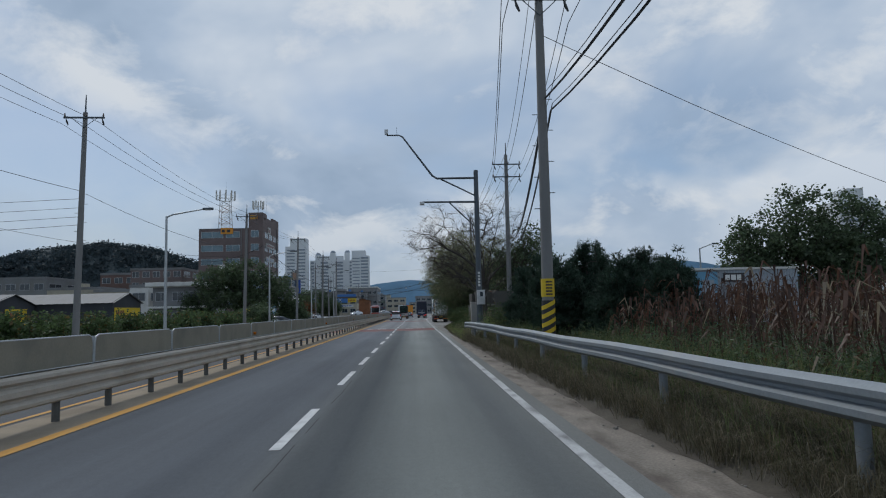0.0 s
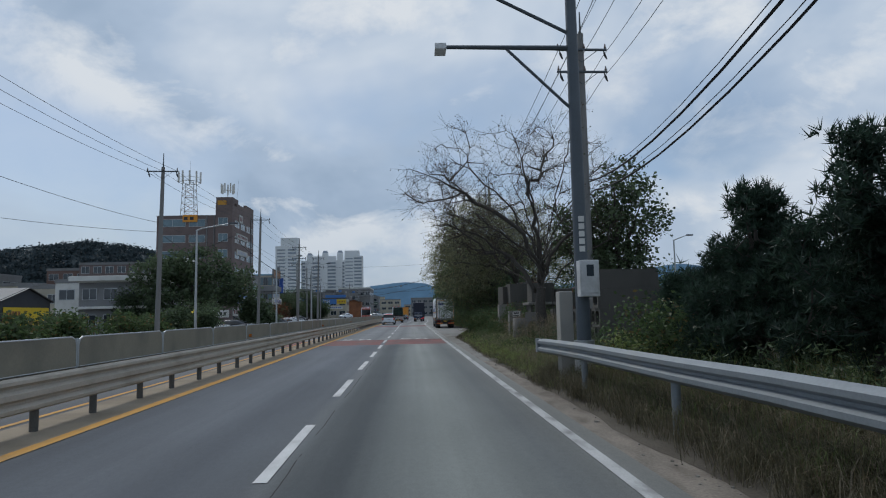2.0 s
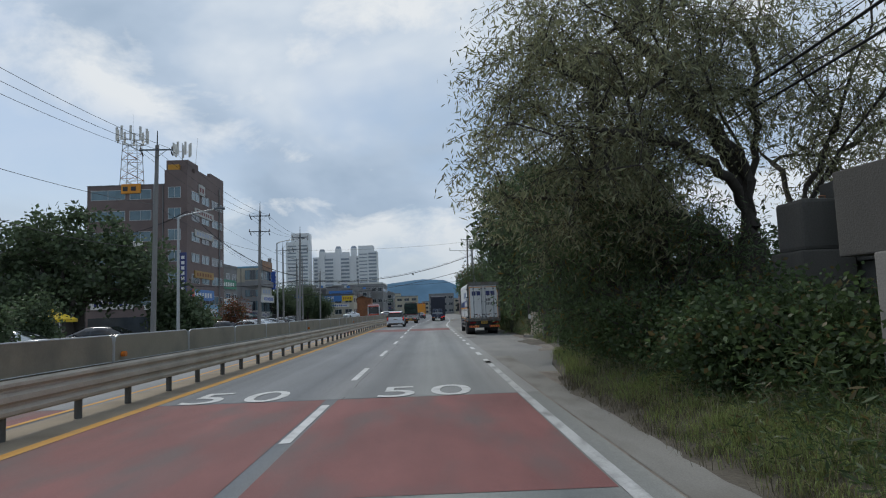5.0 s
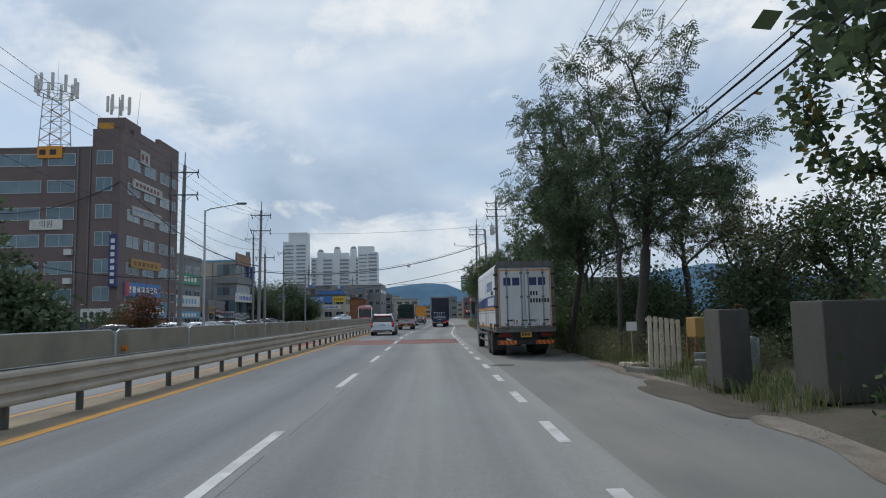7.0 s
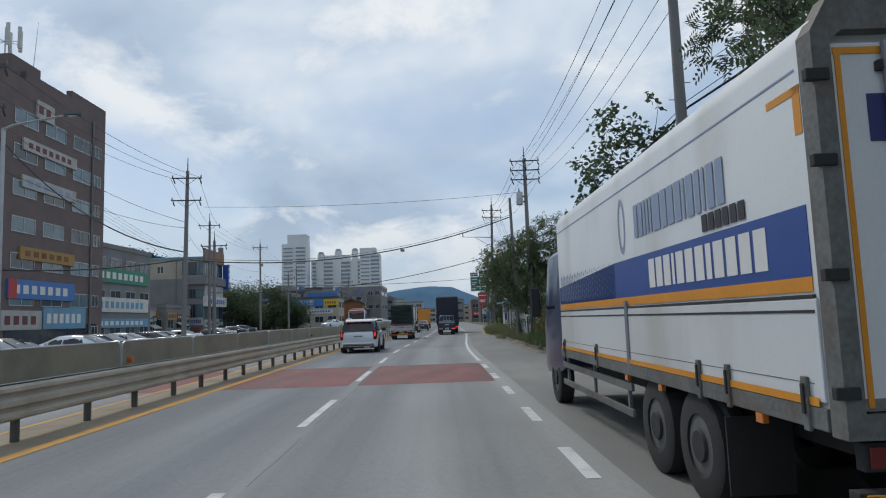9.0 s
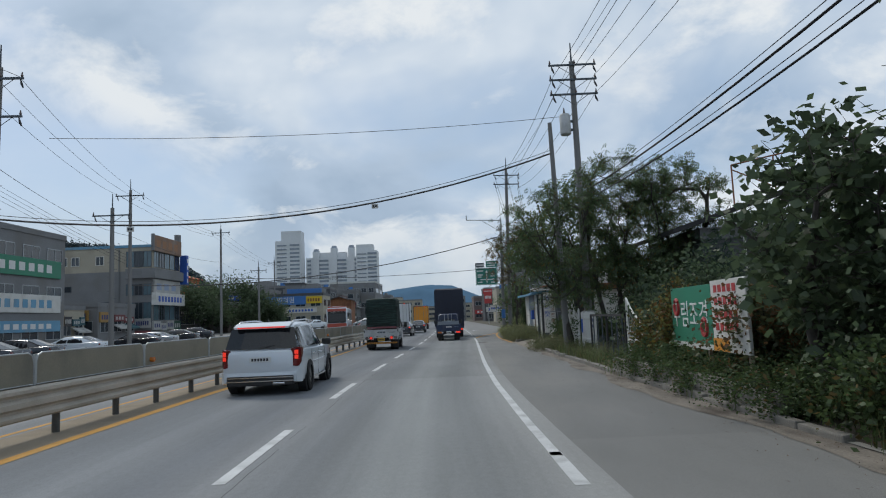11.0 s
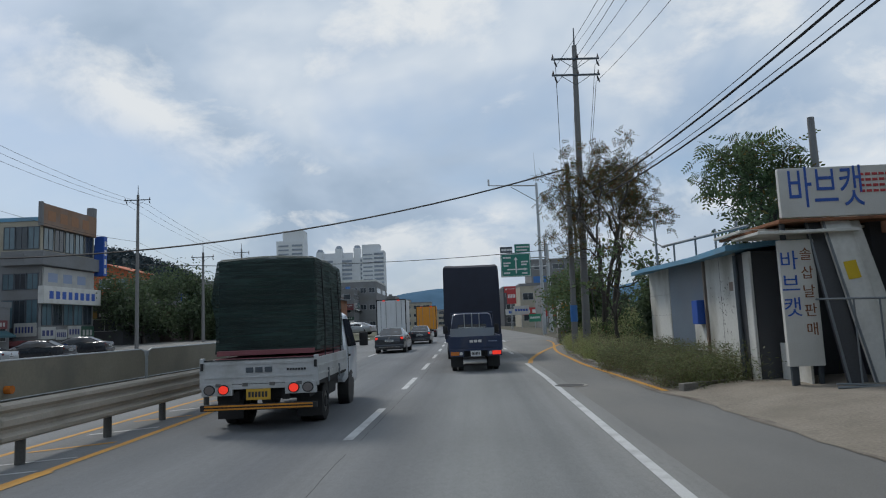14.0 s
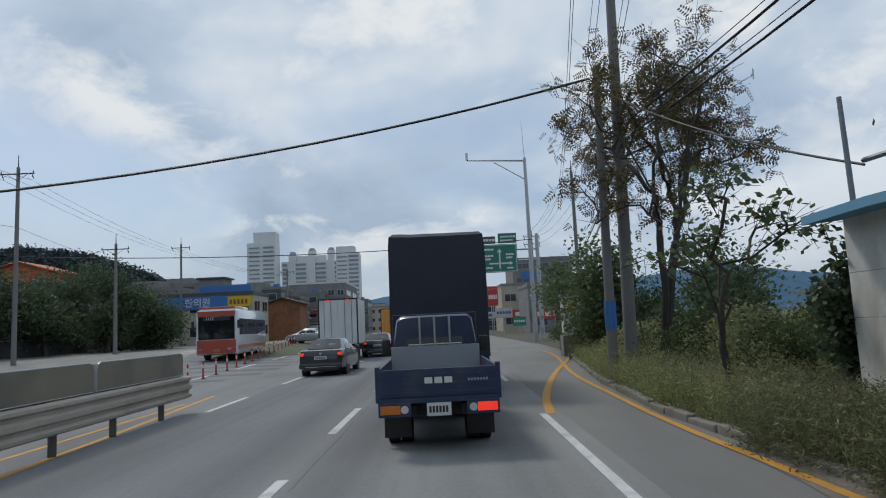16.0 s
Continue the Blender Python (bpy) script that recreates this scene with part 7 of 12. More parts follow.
def house(name, label, x0, x1, y0, y1, h, wall, floors, cols_s, cols_e, roof="flat", glass=None, base=0.0, category="building", group="", roof_mat=None, win_h=1.35, skip=0, pitch=0.16):
    """A building with its walls, roof, storey bands and windows on the two faces towards the road and the viewer."""
    t = thing(name, ((x0 + x1) / 2, y0, base), label, category, group)
    ox, oy = (x0 + x1) / 2, y0
    X0, X1, Y1 = x0 - ox, x1 - ox, y1 - oy
    part("wall", B().box(X0, X1, 0, Y1, -0.3, h), wall, t)
    if roof == "flat":
        part("parapet", B().box(X0 - 0.08, X1 + 0.08, -0.08, 0.18, h - 0.05, h + 0.45).box(X0 - 0.08, X1 + 0.08, Y1 - 0.18, Y1 + 0.08, h - 0.05, h + 0.45).box(X0 - 0.08, X0 + 0.18, 0.18, Y1 - 0.18, h - 0.05, h + 0.45).box(X1 - 0.18, X1 + 0.08, 0.18, Y1 - 0.18, h - 0.05, h + 0.45), roof_mat or M_PLASTER, t)
        part("roof", B().box(X0 + 0.185, X1 - 0.185, 0.185, Y1 - 0.185, h + 0.01, h + 0.09), M_CONC, t)
    else:
        b = B()
        hh = h + (X1 - X0) * pitch
        b.loft([[(X0 - 0.5, yy, h - 0.1), (0, yy, hh), (X1 + 0.5, yy, h - 0.1), (X1 + 0.5, yy, h - 0.22), (0, yy, hh - 0.14), (X0 - 0.5, yy, h - 0.22)] for yy in (-0.5, Y1 + 0.5)])
        part("roof", b, roof_mat or M_ROOF_SHADE_DK, t)
        part("gable", B().add([(X0, 0.02, h - 0.2), (X1, 0.02, h - 0.2), (0, 0.02, hh - 0.16), (X0, 0.2, h - 0.2), (X1, 0.2, h - 0.2), (0, 0.2, hh - 0.16)], [(0, 1, 2), (5, 4, 3), (0, 3, 4, 1), (1, 4, 5, 2), (2, 5, 3, 0)]), wall, t)
    fh = h / floors
    for k in range(skip, floors):
        z = k * fh + fh * 0.32
        wh = min(win_h, fh * 0.55)
        if cols_s:
            p = (X1 - X0) / cols_s
            for c in range(cols_s):
                window(t, "s", X0 + c * p + p * 0.16, z, p * 0.68, wh, 0.0, glass)
        if cols_e:
            p = Y1 / cols_e
            for c in range(cols_e):
                window(t, "e", c * p + p * 0.16, z, p * 0.68, wh, X1, glass)
    return t


def brick_building():
    x0, x1, y0, y1 = -46.2, -32.7, 139.0, 154.0
    t = thing("office_building", (x1, y0, 0), "seven-storey brown brick building with clinic signs and roof aerials", "building")
    w = x0 - x1
    part("wall", B().box(w, -3.0, 0, y1 - y0, -0.3, 20.0), M_BRICK, t)
    part("stair_tower", B().box(-3.0, 0, -0.4, 15.0, -0.3, 21.9), M_BRICK, t)
    part("stepped_parapet", B().box(-0.5, 0, 2.5, 15.0, 21.9, 22.6).box(-0.5, 0, 9.0, 15.0, 22.6, 23.3), M_BRICK, t)
    part("coping", B().box(w - 0.06, -3.0, -0.06, 0.25, 20.0, 20.12), M_PLASTER, t)
    part("roof", B().box(w + 0.1, -3.1, 0.26, 14.8, 20.01, 20.07), M_CONC, t)
    pent = part("penthouse", B().box(-3.4, -0.4, 1.2, 5.0, 21.9, 23.6, 0.03), M_BRICK, t)
    part("yellow_tank", B().box(-3.0, -1.5, 0.7, 2.2, 22.0, 22.9, 0.04), M_YELLOW_LINE, t, "yellow roof tank")
    ant = part("aerial_mast", B().tube([(-1.6, 2.2, 23.6), (-1.6, 2.2, 26.2)], 0.06, 6), M_LAMP, t)
    for k in range(7):
        a = k * math.tau / 7
        x, y = -1.6 + math.cos(a) * 1.15, 2.2 + math.sin(a) * 1.0
        part("aerial", B().box(x - 0.13, x + 0.13, y - 0.08, y + 0.08, 24.4, 26.2, 0.02).tube([(x, y, 25.0), (-1.6, 2.2, 25.0)], 0.025, 5), M_SIGNWHITE, ant)
    part("whip_aerial", B().tube([(-0.4, 4, 23.6), (-0.1, 4, 27.4)], [0.03, 0.012], 5), M_LAMP, t)
    # windows: south face
    fh = 2.86
    for k in range(7):
        z = 0.9 + k * fh
        for a, ww in ((-13.0, 4.6), (-7.8, 2.9)):
            if k:
                window(t, "s", a, z, ww, 1.35, 0.0)
        if k:
            window(t, "s", -2.5, z, 1.7, 1.5, -0.4)
        # east face
        for a in (1.2, 5.2, 9.4):
            if k:
                window(t, "e", a, z, 3.0, 1.25, 0.0, M_WIN if (k + int(a)) % 3 else M_WIN_DK)
        window(t, "e", 13.0, z + 0.1, 1.2, 1.1, 0.0, M_WIN_DK)
    part("shopfront", B().box(w + 0.3, -3.4, -0.05, 0.02, 0.1, 2.3), M_WIN_DK, t)
    part("shopfront", B().box(-0.02, 0.05, 0.8, 14.0, 0.1, 2.3), M_WIN_DK, t)
    for x in (-4.6, -3.3):
        part("downpipe", B().tube([(x, -0.12, 0), (x, -0.12, 20.0)], 0.09, 8), M_PLASTER, t)
    part("downpipe", B().tube([(0.12, 12.6, 0), (0.12, 12.6, 21.5)], 0.09, 8), M_PLASTER, t)
    for z, y in ((5.6, -0.4), (8.6, -0.4), (3.2, -0.4)):
        part("air_conditioner", B().box(-5.6, -4.8, -0.5, -0.05, z, z + 0.6, 0.03), M_SIGNWHITE, t)
    # signs
    board(t, "s", -9.4, 11.3, 3.4, 1.1, 0.0, M_SIGNWHITE, "의원", M_LETTER_K)
    board(t, "s", -12.8, 3.4, 5.6, 1.5, 0.0, M_SIGNWHITE, 7, M_LETTER_N)
    board(t, "s", -3.6, 1.7, 3.2, 1.3, -0.4, M_SIGNWHITE, 4, M_LETTER_K)
    board(t, "s", -8.9, 18.9, 2.6, 1.3, 0.0, M_ORANGE, 2, M_LETTER_K)
    board(t, "s", -0.75, 5.2, 0.8, 5.4, -0.4, M_LETTER_N, 7, M_LETTER_W, out=0.5)
    for z, m, n, ink in ((16.1, M_SIGNDULL, 7, M_MAROON), (13.1, M_SIGNDULL, 6, M_LETTERGREY), (7.4, M_OCHRE, 6, M_RUST)):
        board(t, "e", 2.2, z, 7.6, 1.0, 0.0, m, n, ink)
    s = board(t, "e", 0.9, 4.3, 9.0, 1.5, 0.0, M_SIGNBLUE, 7, M_LETTER_W)
    part("red_end", B().box(0.19, 0.2, 0.9, 1.9, 4.3, 5.8), M_SIGNRED, s)
    board(t, "e", 0.2, 1.9, 5.0, 1.5, 0.0, M_SIGNDULL, 4, M_MAROON)
    board(t, "e", 5.4, 1.9, 6.4, 1.8, 0.0, M_ROOFBLUE, 6, M_LETTER_W)
    board(t, "e", 3.8, 19.2, 2.4, 1.5, 0.0, M_SIGNDULL, 2, M_MAROON)
    # lattice mast on the roof
    m = thing("aerial_tower", (-41.4, 141.6, 20.06), "red and white lattice aerial tower on the brick roof", "aerial tower")
    for sx in (-1, 1):
        for sy in (-1, 1):
            part("leg", B().tube([(sx * 1.25, sy * 1.0, 0), (sx * 0.95, sy * 0.8, 6.6)], 0.06, 6), M_LAMP, m)
    for k in range(5):
        z0, z1 = k * 1.32, (k + 1) * 1.32
        a, c = 1.25 - 0.06 * k, 1.25 - 0.06 * (k + 1)
        b = B()
        for sy in (-0.9, 0.9):
            b.tube([(-a, sy, z0), (c, sy, z1)], 0.03, 4).tube([(a, sy, z0), (-c, sy, z1)], 0.03, 4).tube([(-a, sy, z0), (a, sy, z0)], 0.03, 4)
        for sx in (-1, 1):
            b.tube([(sx * a, -0.9, z0), (sx * c, 0.9, z1)], 0.03, 4)
        part("lattice", b, M_RUST if k % 2 else M_LAMP, m)
    for zz in (6.6, 7.4):
        part("platform_ring", B().tube([(math.cos(k * math.tau / 12) * 1.9, math.sin(k * math.tau / 12) * 1.9, zz) for k in range(13)], 0.04, 5), M_LAMP, m)
    for k in range(6):
        part("platform_strut", B().tube([(0, 0, 6.2), (math.cos(k) * 1.9, math.sin(k) * 1.9, 6.6)], 0.03, 4), M_LAMP, m)
    for k in range(10):
        a = k * math.tau / 10
        x, y = math.cos(a) * 2.0, math.sin(a) * 2.0
        part("aerial", B().box(x - 0.14, x + 0.14, y - 0.09, y + 0.09, 6.6, 8.5, 0.02), M_SIGNWHITE, m)
    part("whip_aerial", B().tube([(0.1, 0, 6.4), (0.1, 0, 10.6)], [0.03, 0.012], 5), M_LAMP, m)


def apartments():
    """White apartment blocks far off."""
    def block(x0, x1, y0, d, h, floors, label):
        t = thing("apartment_block", ((x0 + x1) / 2, y0, 0), label, "apartment block", "distant apartment blocks")
        w = (x1 - x0) / 2
        part("wall", B().box(-w, w, 0, d, 0, h), M_APT, t)
        part("roof_house", B().box(-w * 0.5, w * 0.5, d * 0.3, d * 0.7, h, h + 4), M_APT, t)
        fh = (h - 4) / floors
        return t, w, fh

    t, w, fh = block(-115.5, -97.5, 570, 14, 60, 20, "white apartment tower on a distant rise")
    part("upper_step", B().box(-w * 0.55, w, 1, 13, 60, 67), M_APT, t)
    for k in range(3, 20):
        part("window_band", B().box(w * 0.15, w * 0.9, -0.3, 0.05, 3 + k * fh, 3 + k * fh + fh * 0.45), M_APT_DK, t)
        part("window_band", B().box(-w * 0.85, -w * 0.1, -0.3, 0.05, 3 + k * fh, 3 + k * fh + fh * 0.35), M_APT_DK, t)
    t, w, fh = block(-97, -58, 585, 12, 48.5, 15, "long white apartment slab with stair towers")
    for u in (-0.62, 0.05, 0.7):
        part("stair_tower", B().box(u * w - 2.2, u * w + 2.2, -1.2, 6, 0, 53 + (u > 0) * 2), M_APT, t)
        part("stair_cap", B().tube([(u * w, 1.5, 53 + (u > 0) * 2), (u * w, 1.5, 55 + (u > 0) * 2)], [2.6, 1.6], 8), M_APT_DK, t)
    for k in range(2, 15):
        for u in (-0.95, -0.5, 0.17, 0.8):
            part("window_band", B().box(u * w, u * w + w * 0.14 + (u in (-0.5, 0.17)) * w * 0.2, -0.35, 0.05, 4 + k * fh, 4 + k * fh + fh * 0.5), M_APT_DK, t)
    t, w, fh = block(-58, -43.5, 566, 14, 50.5, 17, "white apartment tower with balconies")
    part("upper_step", B().box(-w, w * 0.6, 1, 13, 50.5, 55), M_APT, t)
    for k in range(2, 17):
        part("window_band", B().box(-w * 0.9, -w * 0.05, -0.3, 0.05, 4 + k * fh, 4 + k * fh + fh * 0.3), M_APT_DK, t)
        part("window_band", B().box(w * 0.1, w * 0.95, -0.3, 0.05, 4 + k * fh, 4 + k * fh + fh * 0.5), M_APT_DK, t)
    t, w, fh = block(166, 177, 250, 12, 41, 15, "white apartment tower behind distant trees")
    part("upper_step", B().box(-w * 0.2, w, 1, 11, 41, 46), M_APT, t)
    for k in range(2, 15):
        part("window_band", B().box(-w * 0.8, w * 0.8, -0.3, 0.05, 3 + k * fh, 3 + k * fh + fh * 0.4), M_APT_DK, t)
    t, w, fh = block(180, 196, 260, 12, 40, 15, "white apartment tower behind distant trees")


def hills():
    def ridge(name, pts, y, depth, material, label, rough, seed):
        b = B()
        xs = np.linspace(pts[0][0], pts[-1][0], 90)
        rows = 7
        for j in range(rows):
            u = j / (rows - 1)
            for x in xs:
                h = float(np.interp(x, [p[0] for p in pts], [p[1] for p in pts]))
                hh = h * math.sin(min(u * 1.25, 1.0) * math.pi / 2) + rough * noise.noise((x * 0.03, u * 4, seed)) * min(u * 3, 1)
                b.v.append((float(x), y + depth * u, max(hh, -1.0)))
        n = len(xs)
        b.f = [(j * n + i, j * n + i + 1, (j + 1) * n + i + 1, (j + 1) * n + i) for j in range(rows - 1) for i in range(n - 1)]
        tagged(part(name, b, material, None, label, smooth=True, kind="structure"), category="hill")

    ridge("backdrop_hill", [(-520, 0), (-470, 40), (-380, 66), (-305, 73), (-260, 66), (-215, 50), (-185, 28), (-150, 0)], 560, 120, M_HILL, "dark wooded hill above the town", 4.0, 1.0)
    ridge("backdrop_far_hills", [(-700, 30), (-500, 60), (-300, 50), (-120, 74), (-40, 84), (30, 80), (120, 40), (300, 50), (520, 95), (700, 120), (900, 90), (1300, 60), (1700, 80)], 1500, 300, M_FARHILL, "hills on the horizon, coloured blue for haze", 3.0, 4.0)
    rng = random.Random(3)
    b, tips = B(), []
    # the hill's wooded outline
    for k in range(2600):
        x = rng.uniform(-480, -165)
        h = float(np.interp(x, [-470, -380, -305, -260, -215, -185, -165], [40, 66, 73, 66, 50, 28, 12]))
        y = 560 + 120 * rng.uniform(0.1, 0.85)
        z = h * math.sin(min((y - 560) / 120 * 1.25, 1.0) * math.pi / 2)
        tips.append((Vector((x, y, z + 1.5)), Vector((0, 0, 1))))
    # leaf colour carries the same bluish haze tint as the hill
    ob = part("backdrop_woods", leaves(tips, rng, 42000, 2.3, 2.0), leafy("haze_tinted_hill_leaves", (0.034, 0.052, 0.062), 0.3), None, "dark woods covering the hill", kind="stuff")
    tagged(ob, category="woods")


def sign_cluster(parent, face, a0, a1, z, h, c, rng):
    """A run of small shop signs of differing widths, with an awning under some."""
    tones = (M_LETTER_N, M_SIGNDULL, M_MAROON, M_TEAL, M_LETTER_K, M_SIGNDULL, M_OCHRE, M_BOTTLE)
    while a0 < a1 - 1.0:
        w = min(rng.uniform(1.5, 3.6), a1 - a0)
        m = rng.choice(tones)
        hh = h * rng.uniform(0.6, 1.0)
        board(parent, face, a0, z + rng.uniform(0, 0.25), w - 0.12, hh, c, m, rng.randint(3, 6), M_LETTER_N if m in (M_SIGNDULL, M_OCHRE) else M_LETTER_PALE, out=rng.uniform(0.12, 0.3))
        if rng.random() < 0.5:
            zz = z - 0.1
            pr = [(0.0, zz), (0.9, zz - 0.45), (0.9, zz - 0.62), (0.0, zz - 0.12)]
            b = B().loft([[((q, c - d, e) if face == "s" else (c + d, q, e)) for d, e in pr] for q in (a0, a0 + w - 0.1)])
            part("awning", b, rng.choice((M_MAROON, M_TEAL, M_SHEDROOF, M_SIGNDULL)), parent)
        a0 += w


def grey_building():
    """Four storeys of stained grey render, the corner towards the road glazed."""
    t = thing("shop_building", (-37.6, 194.8, 0), "four-storey grey building with a glazed corner and a rusty roof sign", "building")
    part("wall", B().box(-15, 0, 0, 9.0, -0.3, 9.4), M_PLASTER, t)
    part("top_storey", B().box(-15, 0, 0.004, 9.0, 9.4, 12.5), M_CREAM, t, "cream top storey")
    part("parapet", B().box(-15.1, 0.1, -0.1, 0.15, 12.5, 12.85).box(-0.15, 0.1, 0.15, 9.1, 12.5, 12.85).box(-15.1, -14.9, 0.15, 9.1, 12.5, 12.85), M_ROOFBLUE, t, "faded blue roof edge")
    part("roof", B().box(-14.8, -0.2, 0.2, 9.0, 12.5, 12.58), M_CONC, t)
    part("balcony", B().box(-3.3, 0.55, -0.5, 9.2, 8.4, 9.7, 0.04), M_PLASTER, t)
    part("balcony_vent", B().box(-2.9, -1.2, -0.53, -0.5, 8.8, 9.4), M_SHEDROOF, t)
    for z, h in ((9.9, 2.1), (6.2, 1.5), (2.7, 2.6)):
        for k in range(3):
            window(t, "s", -3.4 + k * 1.12, z, 1.08, h, 0.0, M_WIN if k != 1 else M_WIN_DK, M_POLE_DK)
    for z, h in ((9.9, 2.1), (2.9, 2.2)):
        for k in range(5):
            window(t, "e", 0.4 + k * 1.7, z, 1.5, h, 0.0, M_WIN_DK if k in (1, 4) else M_WIN, M_POLE_DK)
    for a in (-12.2, -10.6, -7.4):
        window(t, "s", a, 10.3, 1.1, 1.2, 0.0, M_WIN_DK, M_SIGNWHITE)
    for a, z in ((-7.4, 4.7), (-12.5, 6.9)):
        window(t, "s", a, z, 2.0, 0.8, 0.0, M_WIN_DK, M_POLE_DK)
    for x in (-13.4, -4.3):
        part("downpipe", B().tube([(x, -0.1, 0), (x, -0.1, 12.3)], 0.07, 8), M_SHEDROOF, t)
    part("side_canopy", B().box(-14.5, -10.5, -1.1, 0, 4.2, 4.35, 0.02), M_MAROON, t)
    part("notice", B().box(-12.6, -11.0, -0.06, -0.01, 2.4, 4.1), M_OCHRE, t)
    s = board(t, "e", -0.3, 12.0, 9.0, 2.1, 0.1, M_RUSTPALE, 4, M_ORANGEDULL, out=0.3)
    part("sign_end", B().box(0.1, 0.45, -0.6, -0.3, 12.0, 14.2, 0.02), M_SHEDROOF, s)
    part("chimney", B().box(-0.6, 0.1, 8.6, 9.3, 12.5, 15.2, 0.04), M_PLASTER, t)
    board(t, "e", 0.3, 6.4, 8.5, 1.9, 0.0, M_SIGNDULL, 3, M_LETTERGREY)
    board(t, "e", -0.2, 4.9, 9.6, 1.6, 0.0, M_SIGNWHITE, 8, M_LETTER_B, out=0.6)
    board(t, "e", 9.1, 8.0, 0.7, 4.2, 0.0, M_LETTER_B, 4, M_LETTER_W, out=1.0)
    rng = random.Random(61)
    sign_cluster(t, "s", -14.8, 0.0, 1.7, 1.3, 0.0, rng)
    sign_cluster(t, "e", 0.0, 9.0, 1.5, 1.3, 0.0, rng)


def left_town():
    # banner sheds
    for x0, x1, y0, y1, eave, ridge, label in ((-66.0, -45.6, 71.0, 79.4, 3.4, 4.6, "low shed with a white base and a yellow banner"), (-56.0, -36.6, 79.7, 87.6, 3.6, 4.8, "long dark shed with a pale roof and a yellow banner")):
        t = thing("warehouse", (x1, y0, 0), label, "warehouse", "sheds behind the hedge")
        w, d = x0 - x1, y1 - y0
        part("wall", B().add([(x, y, z) for x in (w, 0) for y, z in ((0, -0.3), (d, -0.3), (d, eave), (d / 2, ridge), (0, eave))],
                             [(0, 1, 2, 3, 4), (9, 8, 7, 6, 5), (0, 4, 9, 5), (1, 6, 7, 2)]), M_SHEDWALL, t)
        for side in (0, 1):
            ye, yo = (0, -0.35) if side == 0 else (d, d + 0.35)
            sl = (ridge - eave) / (d / 2) * 0.35
            b = B()
            n = 44
            b.loft([[(w - 0.3 + (0.6 - w) * k / n, q, z + 0.03 * (k % 2) + 0.05) for k in range(n + 1)] for q, z in ((yo, eave - sl), (d / 2, ridge))], closed=False)
            part("roof_slope", b, M_SHEDROOF, t, "pale corrugated sheet roof")
        part("verge_board", B().tube([(0.06, -0.3, eave - 0.06), (0.06, d / 2, ridge + 0.02), (0.06, d + 0.3, eave - 0.06)], 0.07, 4), M_CHASSIS, t)
        part("base_wall", B().box(0.0, 0.05, 0.1, d - 0.1, -0.3, 1.9 if x1 < -40 else 0.8), M_SHEETWHITE if x1 < -40 else M_KERB, t)
        sg = part("banner", B().box(0.06, 0.1, d * 0.32 if x1 < -40 else 0.3, d * 0.80 if x1 < -40 else d - 0.4, 1.0, 3.0), M_SIGNYEL, t, "printed yellow banner")
        for r in range(2):
            bars(sg, "lettering", M_RUST, 0, 1.35 + r * 0.8, [0.34] * 5, 0.5, 0.1, pose(0.101, d * 0.32 + 0.4 if x1 < -40 else 0.7, 0, 0, 0, 90), 0.006)
        if x1 < -40:
            part("dark_door", B().box(0.05, 0.08, d * 0.82, d * 0.97, 0, 2.4), M_CHASSIS, t)
    t = house("car_dealer", "two-storey showroom with a white canopy roof", -40, -32.5, 100, 112, 6.2, M_PLASTER, 2, 3, 4, glass=M_WIN_DK, roof_mat=M_SIGNWHITE)
    part("canopy", B().box(-4.6, 4.6, -0.9, 12.4, 6.3, 6.9, 0.05), M_SIGNWHITE, t)
    part("canopy", B().box(-4.4, 4.4, -0.8, 0.0, 3.0, 3.3, 0.03), M_SIGNWHITE, t)
    house("brick_house", "dull red brick house below the hill", -75.5, -67, 158, 168, 12.0, M_REDBRICK, 4, 3, 2, glass=M_WIN_DK)
    house("brick_house", "brown brick apartment house below the hill", -65, -53.5, 150, 162, 12.4, M_BRICK, 5, 5, 2, glass=M_WIN_DK)
    house("school_building", "long pale building below the hill", -97, -77, 138, 152, 10.2, M_PLASTER, 3, 7, 2, glass=M_WIN_DK)
    for x, w, h in ((-352, 22, 27), (-322, 16, 33), (-298, 20, 24), (-268, 18, 30), (-246, 14, 22), (-385, 18, 30)):
        house("hillside_house", "pale apartment house at the foot of the wooded hill", x - w, x, 530, 544, h, M_CREAM, 7, 5, 0, glass=M_WIN_DK, group="houses below the hill")
    house("low_house", "cream house behind the sheds", -69, -59, 124, 134, 7.2, M_CREAM, 2, 4, 2, glass=M_WIN_DK)
    house("low_house", "long cream house behind the sheds", -57.5, -48, 118, 126, 6.4, M_CREAM, 2, 5, 2, glass=M_WIN_DK)
    house("low_house", "white house with one dark window behind the sheds", -46.5, -43.5, 107, 113, 6.6, M_SIGNWHITE, 2, 1, 1, glass=M_WIN_DK)
    house("guard_hut", "white hut at the roadside", -21.2, -18.6, 20.5, 23.0, 3.4, M_SHEETWHITE, 1, 1, 1, glass=M_WIN_DK)
    brick_building()
    # small signed building beyond the brick one
    t = house("shop_building", "three-storey shop building with a green sign", -44, -36, 158, 172, 10.6, M_PLASTER, 3, 3, 4, glass=M_WIN_DK)
    board(t, "e", 0.6, 6.8, 12.5, 1.6, 4.0, leaf_sign, 8, M_LETTER_W)
    board(t, "e", 0.6, 3.6, 12.5, 1.6, 4.0, M_SIGNWHITE, 9, M_ROOFBLUE)
    board(t, "e", 0.6, 1.9, 12.5, 1.0, 4.0, M_ROOFBLUE, 9, M_LETTER_W)
    board(t, "s", 0.5, 6.8, 3.0, 1.6, 0.0, leaf_sign, 3, M_LETTER_W)
    grey_building()
    # market stalls and shop row
    rows = random.Random(62)
